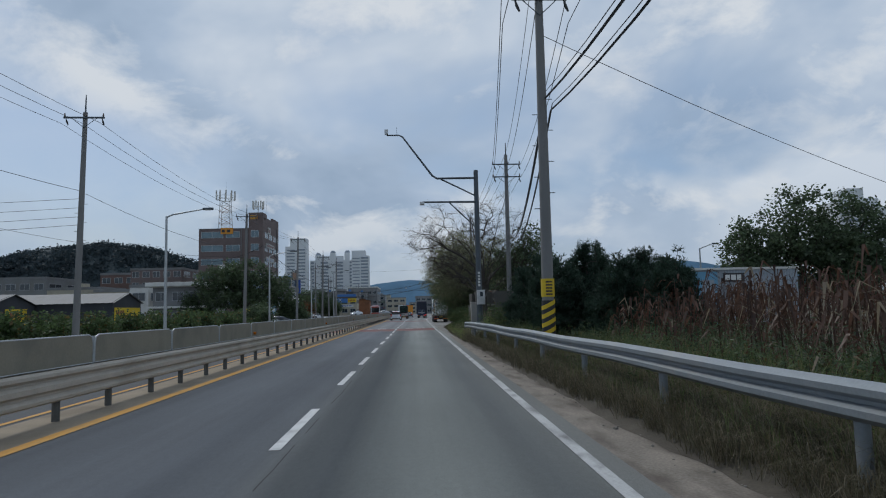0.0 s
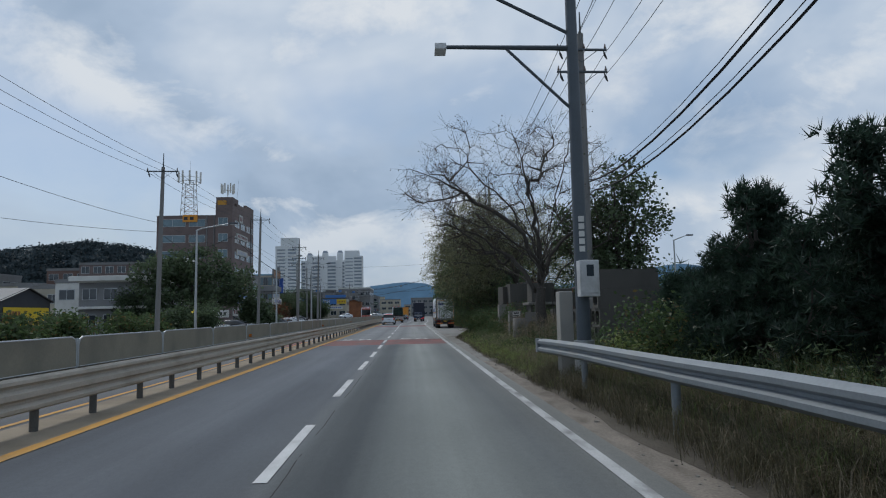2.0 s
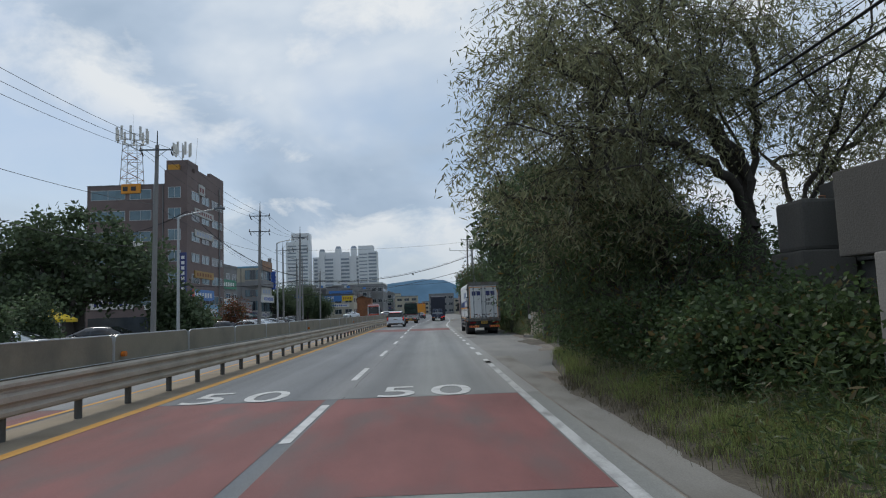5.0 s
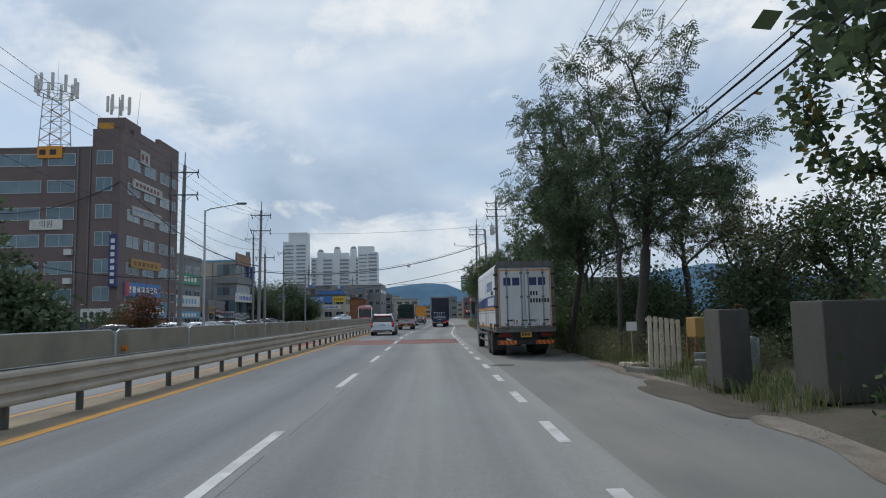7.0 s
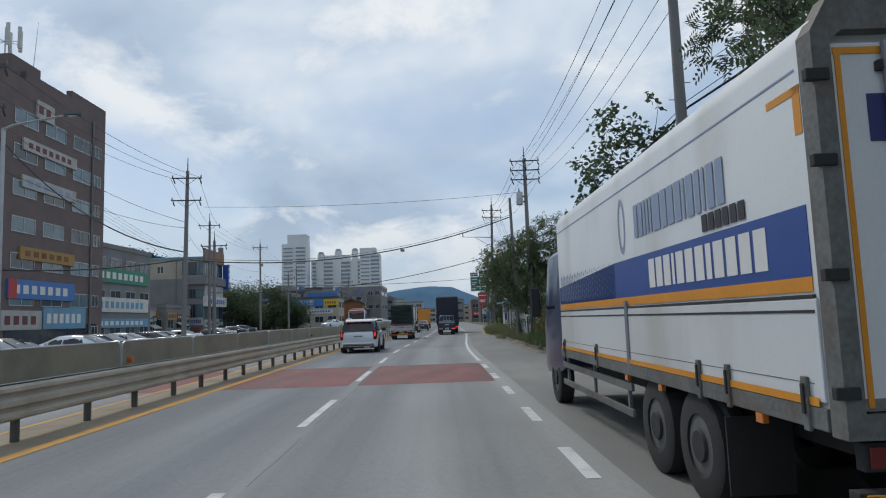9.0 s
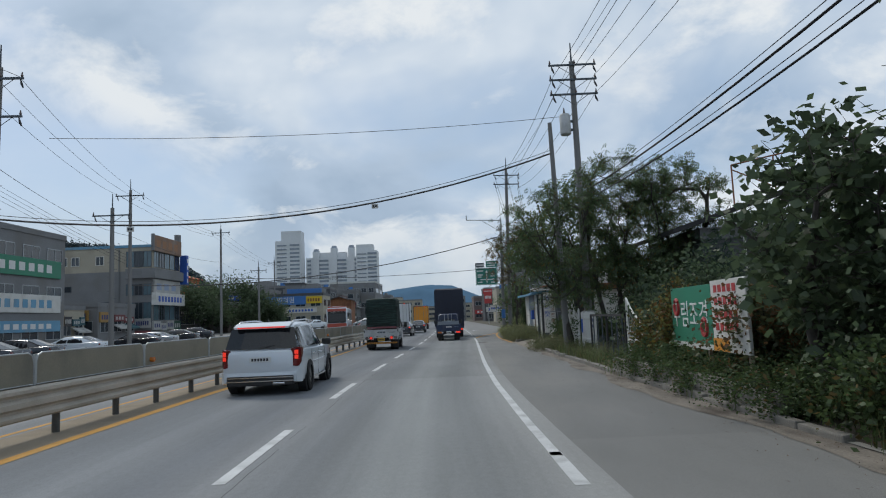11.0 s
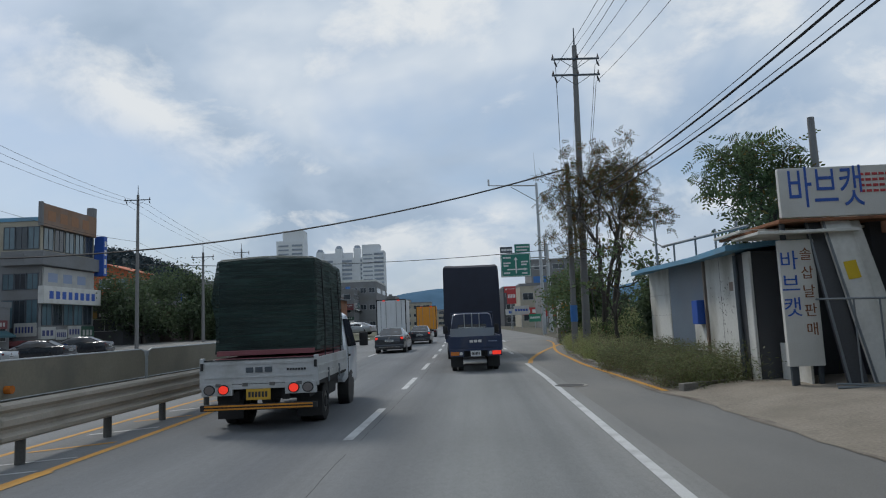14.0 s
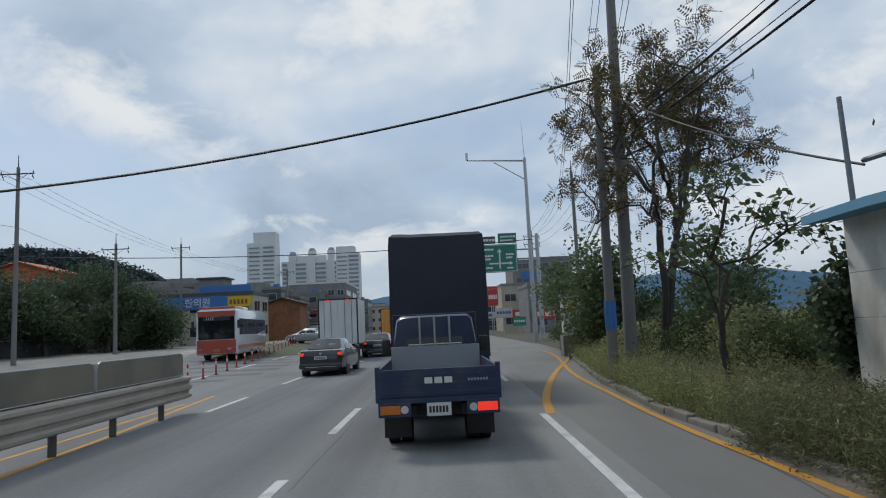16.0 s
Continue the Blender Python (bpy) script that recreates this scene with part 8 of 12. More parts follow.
    for k, (x, y, w, d, h, m, s) in enumerate([(-40, 176, 8, 7, 4.2, M_CREAM, M_ROOFBLUE), (-39, 184, 7, 9, 4.4, M_PLASTER, M_SIGNRED), (-36, 207, 8, 9, 4.8, M_ROOF_SHADE_DK, M_SIGNGREEN), (-35, 217, 7, 9, 4.6, M_BRICK, M_SIGNRED),
                                              (-33, 236, 9, 9, 7.4, M_PLASTER, M_LETTER_B), (-32, 247, 10, 10, 8.6, M_ROOF_SHADE_DK, M_SIGNBLUE), (-30, 259, 10, 9, 7.0, M_CREAM, M_SIGNYEL), (-27, 270, 9, 11, 9.2, M_ROOF_SHADE_DK, M_SIGNRED),
                                              (-26, 283, 10, 10, 8.0, M_BRICK, M_SIGNWHITE), (-24, 296, 10, 10, 9.6, M_PLASTER, M_SIGNBLUE), (-22, 310, 10, 11, 8.2, M_CREAM, M_SIGNGREEN), (-20, 325, 9, 12, 10.2, M_ROOF_SHADE_DK, M_ORANGE), (-18, 345, 10, 14, 9.5, M_PLASTER, M_SIGNBLUE)]):
        t = house("shop_building", "small shop building with coloured sign boards", x - w, x, y, y + d, h, m, max(1, int(h / 3)), 2, 3, glass=M_WIN_DK, base=gz(x, y), group="shop row")
        sign_cluster(t, "s", -w / 2 + 0.1, w / 2, h * 0.58, 1.2, 0.0, rows)
        sign_cluster(t, "e", 0.2, d, h * 0.56, 1.2, w / 2, rows)
        if h > 6:
            board(t, "s", -w / 2 + 0.3, h * 0.80, w * 0.6, 1.0, 0.0, s, 5, M_LETTER_PALE)
            sign_cluster(t, "s", -w / 2 + 0.1, w / 2, h * 0.26, 1.1, 0.0, rows)
            part("roof_hut", B().box(-w * 0.3, w * 0.1, d * 0.3, d * 0.7, h, h + 1.6, 0.03), M_PLASTER, t)
            part("water_tank", B().tube([(w * 0.28, d * 0.5, h), (w * 0.28, d * 0.5, h + 1.3)], 0.6, 12), M_SIGNBLUE if k % 2 else M_SHEDROOF, t)
        part("air_conditioner", B().box(-w / 2 + 0.5, -w / 2 + 1.3, -0.45, -0.03, h * 0.45, h * 0.45 + 0.6, 0.03), M_SIGNDULL, t)
    # blue-signed clinic ahead, and the long roofs behind the bus
    t = house("clinic_building", "clinic building with large blue sign boards", -36, -22, 232, 240, 6.1, M_CREAM, 2, 5, 2, glass=M_WIN_DK, base=0.75, roof_mat=M_ROOF_SHADE_DK)
    board(t, "s", -3.6, 4.45, 7.4, 1.6, 0.0, M_SIGNBLUE, "한의원", M_LETTER_W)
    board(t, "s", 3.9, 4.6, 2.9, 1.3, 0.0, M_SIGNYEL, 5, M_RUST)
    board(t, "s", -6.9, 3.9, 3.1, 2.2, 0.0, M_SIGNBLUE)
    board(t, "s", -6.4, 1.5, 4.5, 1.1, 0.0, M_SIGNGREEN, 5, M_LETTER_W)
    board(t, "s", 0.2, 2.9, 5.6, 0.9, 0.0, M_SIGNWHITE, 8, M_LETTER_B)
    up = part("upper_floor", B().box(-0.6, 6.6, 0.6, 6, 6.1, 7.5), M_PLASTER, t)
    part("blue_fascia", B().box(0.2, 6.7, 0.4, 0.6, 6.2, 7.4, 0.02), M_SIGNBLUE, t, "blue fascia board")
    part("roof_room", B().box(-0.6, 2.6, 2.5, 6, 7.5, 8.5), M_PLASTER, t)
    part("roof_slab", B().box(-0.9, 2.9, 2.2, 6.3, 8.5, 8.7), M_ROOF_SHADE_DK, t)
    t = house("storage_hall", "rusty brown sheet-metal hall behind the crossing", -23.4, -18.4, 244, 250, 5.4, M_RUST, 1, 0, 0, "gable", base=0.75, roof_mat=M_ROOF_SHADE_DK)
    house("factory_hall", "wide grey hall with a white roof edge beyond the crossing", -33, -19.5, 305, 330, 13.0, M_PLASTER, 3, 6, 2, glass=M_WIN_DK, roof_mat=M_SIGNWHITE)
    for x, y, z, w, h, m, ink in ((9.6, 243, 4.2, 1.5, 2.4, M_SIGNRED, M_LETTER_W), (11.4, 246, 2.4, 2.6, 1.5, M_SIGNWHITE, M_LETTER_B), (10.2, 252, 6.4, 2.0, 1.1, M_SIGNRED, M_LETTER_W), (12.6, 238, 1.2, 1.8, 1.2, M_SIGNGREEN, M_LETTER_W)):
        q = thing("banner_sign", (x, y, 0), "printed banner on a steel post before the shops", "sign", "banners beyond the crossing")
        part("post", B().tube([(0, 0, -0.2), (0, 0, z + h)], 0.06, 8), M_LAMP, q)
        part("sheet", B().box(-w / 2, w / 2, -0.1, -0.07, z, z + h, 0.01), m, q)
        bars(q, "lettering", ink, -w * 0.4, z + h * 0.4, [w * 0.12] * 5, h * 0.25, w * 0.05, pose(0, -0.101, 0))
    house("restaurant", "building with an orange hipped roof behind trees", -54, -46.5, 230, 236, 11.0, M_ROOFORANGE, 3, 3, 1, "gable", roof_mat=M_ROOFORANGE)
    # right side beyond the crossing
    for x, y, w, d, h, m in [(14, 238, 9, 10, 6.5, M_PLASTER), (13, 262, 9, 12, 8.0, M_CREAM), (12, 290, 10, 12, 9.0, M_ROOF_SHADE_DK), (20, 300, 14, 14, 16.0, M_PLASTER), (11, 330, 9, 15, 8.0, M_BRICK)]:
        t = house("shop_building", "roadside shop building beyond the crossing", x, x + w, y, y + d, h, m, max(2, int(h / 3)), 3, 0, glass=M_WIN_DK, group="shops beyond the crossing")
        board(t, "s", -w / 2 + 0.3, h * 0.3, w - 0.6, 1.4, 0.0, M_SIGNRED if h < 8.5 else M_SIGNWHITE, 6, M_LETTER_W if h < 8.5 else M_LETTER_B)
    rng = random.Random(21)
    for k in range(16):
        x, y = -4 + rng.uniform(-60, 40), rng.uniform(380, 520)
        w, h = rng.uniform(10, 18), rng.uniform(6, 14)
        house("town_house", "low town building in the distance", x, x + w, y, y + 12, h, rng.choice([M_PLASTER, M_CREAM, M_BRICK, M_APT]), 3, 4, 0, glass=M_WIN_DK, group="distant town")


leaf_sign = M_SIGNGREEN


# ---- the right-hand side ----
def culvert(at, w, d, h, wall, rz, label, group="", open_side=True):
    """A precast concrete box culvert: a square ring, open at two sides, with haunched corners."""
    t = thing("culvert_block", at, label, "concrete block", group, rz)
    o = [(-w / 2, 0), (w / 2, 0), (w / 2, h), (-w / 2, h)]
    k = wall * 0.9
    i = [(-w / 2 + wall + k, wall), (w / 2 - wall - k, wall), (w / 2 - wall, wall + k), (w / 2 - wall, h - wall - k), (w / 2 - wall - k, h - wall), (-w / 2 + wall + k, h - wall), (-w / 2 + wall, h - wall - k), (-w / 2 + wall, wall + k)]
    b = B()
    n0 = len(o) + len(i)
    for y in (-d / 2, d / 2):
        b.v += [(x, y, z) for x, z in o + i]
    face = [(0, 1, 5, 4), (1, 6, 5), (1, 2, 7, 6), (2, 8, 7), (2, 3, 9, 8), (3, 10, 9), (3, 0, 11, 10), (0, 4, 11)]
    b.f += face + [tuple(q + n0 for q in reversed(f)) for f in face]
    b.f += [(a, a + n0, (a + 1) % 4 + n0, (a + 1) % 4) for a in range(4)]
    b.f += [(4 + a, 4 + (a + 1) % 8, 4 + (a + 1) % 8 + n0, 4 + a + n0) for a in range(8)]
    part("ring", b, M_BLOCK, t)
    return t


def slab_block(at, w, d, h, rz, label, c=0.03, material=None):
    t = thing("concrete_block", at, label, "concrete block", "stored concrete blocks", rz)
    part("body", B().box(-w / 2, w / 2, -d / 2, d / 2, 0, h, c), material or M_BLOCK, t)
    part("lifting_eye", B().tube([(0.2, 0, h - 0.02), (0.2, 0, h + 0.08), (0.3, 0, h + 0.08), (0.3, 0, h - 0.02)], 0.012, 5), M_RUST, t)
    return t


def concrete_pipe(at, r, h, wall, label):
    """A short length of round concrete pipe, stood on end, with an open top and a rebated rim."""
    t = thing("concrete_pipe", at, label, "concrete pipe")
    ring = lambda rr, z: [(math.cos(k * math.tau / 28) * rr, math.sin(k * math.tau / 28) * rr, z) for k in range(28)]
    b = B().loft([ring(r - wall, 0), ring(r - 0.02, 0), ring(r, 0.03), ring(r, h - 0.03), ring(r - 0.015, h), ring(r - wall * 0.5, h), ring(r - wall * 0.5, h - 0.05), ring(r - wall, h - 0.05), ring(r - wall, 0)], caps=False)
    part("pipe_wall", b, M_PRECAST, t, smooth=True)
    part("lifting_hole", B().disc_y(-0.5 * r, -0.866 * r + 0.004, h * 0.55, 0.045, 0.03, 10, "y"), M_CHASSIS, t)
    return t


def arch_block(at, w, d, h, rz, label):
    """A precast upright with an arched opening, like a short piece of channel set on edge."""
    t = thing("arch_block", at, label, "concrete block", "stored concrete blocks", rz)
    n, a, b = 12, w * 0.30, B()
    arch_pts = [(-a, 0.0), (-a, h * 0.55)] + [(-a * math.cos(math.pi * k / n), h * 0.55 + a * 1.15 * math.sin(math.pi * k / n)) for k in range(1, n)] + [(a, h * 0.55), (a, 0.0)]
    outer = [(-w / 2, 0.0), (-w / 2, h * 0.55)] + [(-w / 2 + w * k / n, h) for k in range(1, n)] + [(w / 2, h * 0.55), (w / 2, 0.0)]
    m = len(outer)
    for y in (-d / 2, d / 2):
        b.v += [(x, y, z) for x, z in outer + arch_pts]
    for k in range(m - 1):
        b.f += [(k, k + 1, m + k + 1, m + k), (2 * m + k, 3 * m + k, 3 * m + k + 1, 2 * m + k + 1), (k, 2 * m + k, 2 * m + k + 1, k + 1), (m + k, m + k + 1, 3 * m + k + 1, 3 * m + k)]
    b.f += [(0, m, 3 * m, 2 * m), (m - 1, 3 * m - 1, 4 * m - 1, 2 * m - 1)]
    part("arched_body", b, M_PRECAST, t)
    return t


def block_yard():
    g = "stacked culverts"
    lab = "weathered precast concrete culvert ring in a stack"
    for k, n in enumerate((6, 6, 6, 1, 1)):
        for j in range(n):
            culvert((5.58 + 0.06 * math.sin(3.1 * k + 1.7 * j) - 0.05 * k, 37.3 + 0.57 * j + 0.04 * (k > 3), 0.22 + 0.503 * k), 0.55, 1.7, 0.5, 0.075, 90 + 2.0 * math.sin(k * 2 + j), lab, g)
    slab_block((3.12, 34.5, 0.1), 0.3, 0.32, 2.0, 2, "upright concrete post beside the camera pole", 0.02, M_CONC)
    slab_block((5.98, 42.2, 0.35), 1.05, 0.9, 1.72, -4, "tall pale precast concrete block among weeds", material=M_PRECAST)
    # dark slabs behind the bare tree
    slab_block((8.3, 53.9, 2.405), 2.6, 0.9, 0.40, 3, "dark concrete slab on top of another")
    slab_block((8.4, 53.9, 1.92), 2.9, 1.0, 0.48, -2, "dark concrete slab under another")
    slab_block((8.4, 53.9, 0.4), 2.5, 1.0, 1.515, 0, "dark concrete block under slabs")
    slab_block((7.0, 50.8, 0.4), 1.5, 0.7, 1.35, 6, "low dark concrete block behind brown weeds")
    arch_block((4.72, 47.6, 0.35), 0.6, 0.6, 1.3, -12, "pale arched concrete piece among brown weeds")
    concrete_pipe((4.68, 49.4, 0.45), 0.50, 0.95, 0.09, "short pale concrete pipe standing open among weeds")
    slab_block((4.72, 52.4, 0.3), 0.6, 0.55, 1.42, 0, "upright concrete block with a small white notice", material=M_PRECAST)
    slab_block((5.0, 52.1, 0.3), 0.4, 0.4, 0.75, 3, "low pale concrete block beside the taller one", material=M_PRECAST)
    n = thing("notice_board", (4.77, 52.112, 1.55), "small white notice with plain dark marks", "sign")
    part("sheet", B().box(-0.19, 0.19, -0.012, 0.0, -0.13, 0.13, 0.004), M_SIGNWHITE, n)
    bars(n, "marks", M_LETTER_K, -0.14, 0.02, [0.07] * 3, 0.075, 0.02, pose(0, -0.013, 0))
    bars(n, "marks", M_LETTER_K, -0.15, -0.1, [0.05] * 4, 0.06, 0.02, pose(0, -0.013, 0))
    # the square tank-like block with sheets of scrap on top
    slab_block((6.3, 53.75, 2.135), 1.16, 1.3, 0.96, 0, "square dark concrete block on a stack", 0.02)
    slab_block((6.35, 53.7, 2.0), 1.7, 1.5, 0.13, 2, "thin pale concrete slab under a block", 0.02, M_PRECAST)
    slab_block((6.4, 53.8, 0.35), 1.5, 1.4, 1.645, 0, "dark concrete block carrying a slab")
    for x, y, z, w, d, rz, m in ((6.25, 53.7, 3.10, 1.5, 0.5, 8, M_ROOF_SHADE_DK), (6.45, 53.8, 3.15, 1.0, 0.4, -14, M_RUST), (6.3, 53.6, 3.185, 0.7, 0.18, 30, M_WOOD)):
        q = thing("scrap_sheet", (x, y, z), "bent scrap sheet lying on a concrete block", "scrap", "scrap on the blocks", rz)
        part("sheet", B().loft([[(-w / 2 + w * k / 6, yy, 0.012 * math.sin(k * 1.7) + zz) for k in range(7)] + [(w / 2 - w * k / 6, yy, 0.012 * math.sin((6 - k) * 1.7) + zz + 0.02) for k in range(7)] for yy, zz in ((-d / 2, 0.0), (d / 2, 0.012))]), m, q)
    slab_block((5.7, 57.4, 2.13), 1.15, 1.2, 1.1, 4, "dark weathered concrete block on a stack", 0.02)
    slab_block((4.95, 58, 2.1), 0.35, 1.0, 1.0, 9, "dark upright concrete slab leaning by a block", 0.02)
    slab_block((4.85, 57.3, 0.3), 0.6, 0.7, 1.79, 0, "pale upright concrete block under a darker one", 0.02, M_PRECAST)
    slab_block((6.05, 57.35, 0.3), 1.7, 1.4, 1.825, 0, "long low concrete block under another")
    slab_block((5.8, 60.9, 2.35), 0.64, 0.7, 0.78, 3, "small dark concrete block on a taller one", 0.06)
    slab_block((5.8, 60.9, 0.3), 0.8, 0.9, 2.045, 0, "narrow upright concrete block among bushes")
    slab_block((6.85, 60.7, 2.15), 1.25, 1.2, 1.3, -2, "dark weathered concrete block on a stack")
    slab_block((7.2, 60.75, 0.3), 1.8, 1.4, 1.845, 0, "dark concrete block under another")
    slab_block((4.95, 64.3, 0.3), 0.45, 0.5, 0.95, 0, "short concrete post by the willow")
    slab_block((6.4, 80.6, 0.15), 1.5, 0.8, 1.5, 4, "pale concrete block on the verge")
    slab_block((5.5, 83.0, 0.1), 0.55, 0.8, 1.45, -3, "upright pale concrete slab beside the shoulder")
    slab_block((5.1, 77.0, 0.15), 0.6, 0.5, 1.1, 0, "short concrete block under dark trees")


def junk():
    t = thing("wooden_pallet", (5.55, 86.6, 0.12), "weathered pale wooden pallet leaning at the verge", "pallet", rz=8)
    t.matrix_basis = t.matrix_basis @ pose(0, 0, 0, -14, 8, 0)
    for k in range(6):
        part("slat", B().box(-0.42 + k * 0.15, -0.325 + k * 0.15, -0.02, 0.02, 0.0, 1.3, 0.004), M_PALEWOOD, t)
    for z in (0.08, 0.62, 1.18):
        part("rail", B().box(-0.44, 0.44, 0.02, 0.1, z, z + 0.08, 0.004), M_WOOD, t)
    t = thing("rusty_tank", (6.75, 86.9, 0.15), "orange rusty steel box among scrap", "tank")
    part("box", B().box(-0.42, 0.42, -0.3, 0.3, 0.72, 1.22, 0.03), M_OCHRE, t)
    for x in (-0.4, 0.4):
        part("leg", B().box(x - 0.03, x + 0.03, -0.3, -0.24, -0.1, 0.76), M_RUST, t)
        part("leg", B().box(x - 0.03, x + 0.03, 0.24, 0.3, -0.1, 0.76), M_RUST, t)
    t = thing("plywood_sheet", (5.75, 88.8, gz(5.75, 88.8) + 0.07), "pale plywood sheet lying on the shoulder", "board", rz=12)
    part("sheet", B().box(-0.6, 0.6, -0.35, 0.35, -0.06, 0.03, 0.004), M_PALEWOOD, t)
    t = thing("plastic_drum", (7.05, 85.5, 0.15), "dented grey plastic drum among scrap", "drum")
    part("shell", B().tube([(0, 0, 0), (0, 0, 0.05), (0, 0, 0.75), (0.05, 0, 0.8)], [0.2, 0.24, 0.26, 0.22], 14), M_SHEETBLUE, t, smooth=True)
    part("lid", B().tube([(0.05, 0, 0.79), (0.06, 0, 0.83)], 0.2, 14), M_BLACK, t)
    for x, y, w, h, m in ((6.2, 86.0, 0.45, 0.3, M_PRECAST), (6.55, 86.2, 0.35, 0.22, M_KERB), (5.95, 85.6, 0.3, 0.18, M_PRECAST)):
        q = thing("rubble_block", (x, y, 0.1), "broken lump of concrete among scrap", "rubble", "rubble by the shoulder", 40 * x)
        part("lump", B().box(-w / 2, w / 2, -w * 0.35, w * 0.35, -0.05, h, 0.05), m, q)
    e = thing("concrete_edging", (5.9, 86.05, 0.0), "long low concrete edging stone at the shoulder", "kerb", rz=-61)
    part("stone", B().box(-1.9, 0.0, -0.12, 0.12, -0.1, 0.14, 0.03), M_PRECAST, e)
    part("stone", B().box(0.02, 1.9, -0.12, 0.12, -0.1, 0.13, 0.03), M_PRECAST, e)
    t = thing("scrap_bucket", (6.3, 86.2, 0.12), "grey plastic bucket among scrap", "bucket")
    part("shell", B().tube([(0, 0, 0), (0, 0, 0.4)], [0.14, 0.18], 12), M_STEEL, t, smooth=True)
    part("rim", B().tube([(0, 0, 0.38), (0, 0, 0.42)], 0.19, 12), M_STEEL, t)
    t = thing("parcel_marker", (5.6, 89.4, 0.15), "small white marker plate on a stake", "marker")
    part("stake", B().tube([(0, 0, -0.1), (0, 0, 1.1)], 0.02, 6), M_WOOD, t)
    part("plate", B().box(-0.15, 0.15, -0.03, -0.02, 0.85, 1.1, 0.005), M_SIGNWHITE, t)


def container_shed():
    t = thing("container_shed", (20.4, 40.0, 0.3), "pale blue-grey container shed with a small sign", "shed", rz=4)
    b = B()
    # corrugated long wall
    ring = []
    for k in range(57):
        x = -1.4 + k * 0.095
        ring.append((x, -0.03 if k % 2 else 0.0))
    b.loft([[(x, y, z) for x, y in ring] for z in (0.0, 3.5)], closed=False)
    part("corrugated_wall", b, M_SHEETBLUE, t)
    part("body", B().box(-3.4, 3.9, 0.05, 6.0, 0.0, 3.5, 0.02), M_SHEETBLUE, t)
    part("roof_edge", B().box(-3.5, 4.0, -0.1, 6.1, 3.5, 3.64, 0.02), M_SIGNWHITE, t)
    part("end_wall", B().box(-3.4, -1.45, -0.04, 0.04, 0.0, 3.4, 0.01), M_ROOFBLUE, t)
    part("door", B().box(-2.5, -1.7, -0.07, -0.04, 0.0, 2.9, 0.01), M_SHEETBLUE, t)
    s = part("sign", B().box(-1.1, 0.3, -0.1, -0.04, 2.75, 3.3, 0.01), M_LETTER_K, t)
    bars(s, "lettering", M_LETTER_W, -1.0, 2.85, [0.32, 0.32, 0.32], 0.34, 0.08, pose(0, -0.101, 0))
    l = street_lamp((24.5, 55, 0.3), 6.2, 1.2, "lamps behind the field")
    street_lamp((22.0, 75, 0.3), 7.2, 1.2, "lamps behind the field")


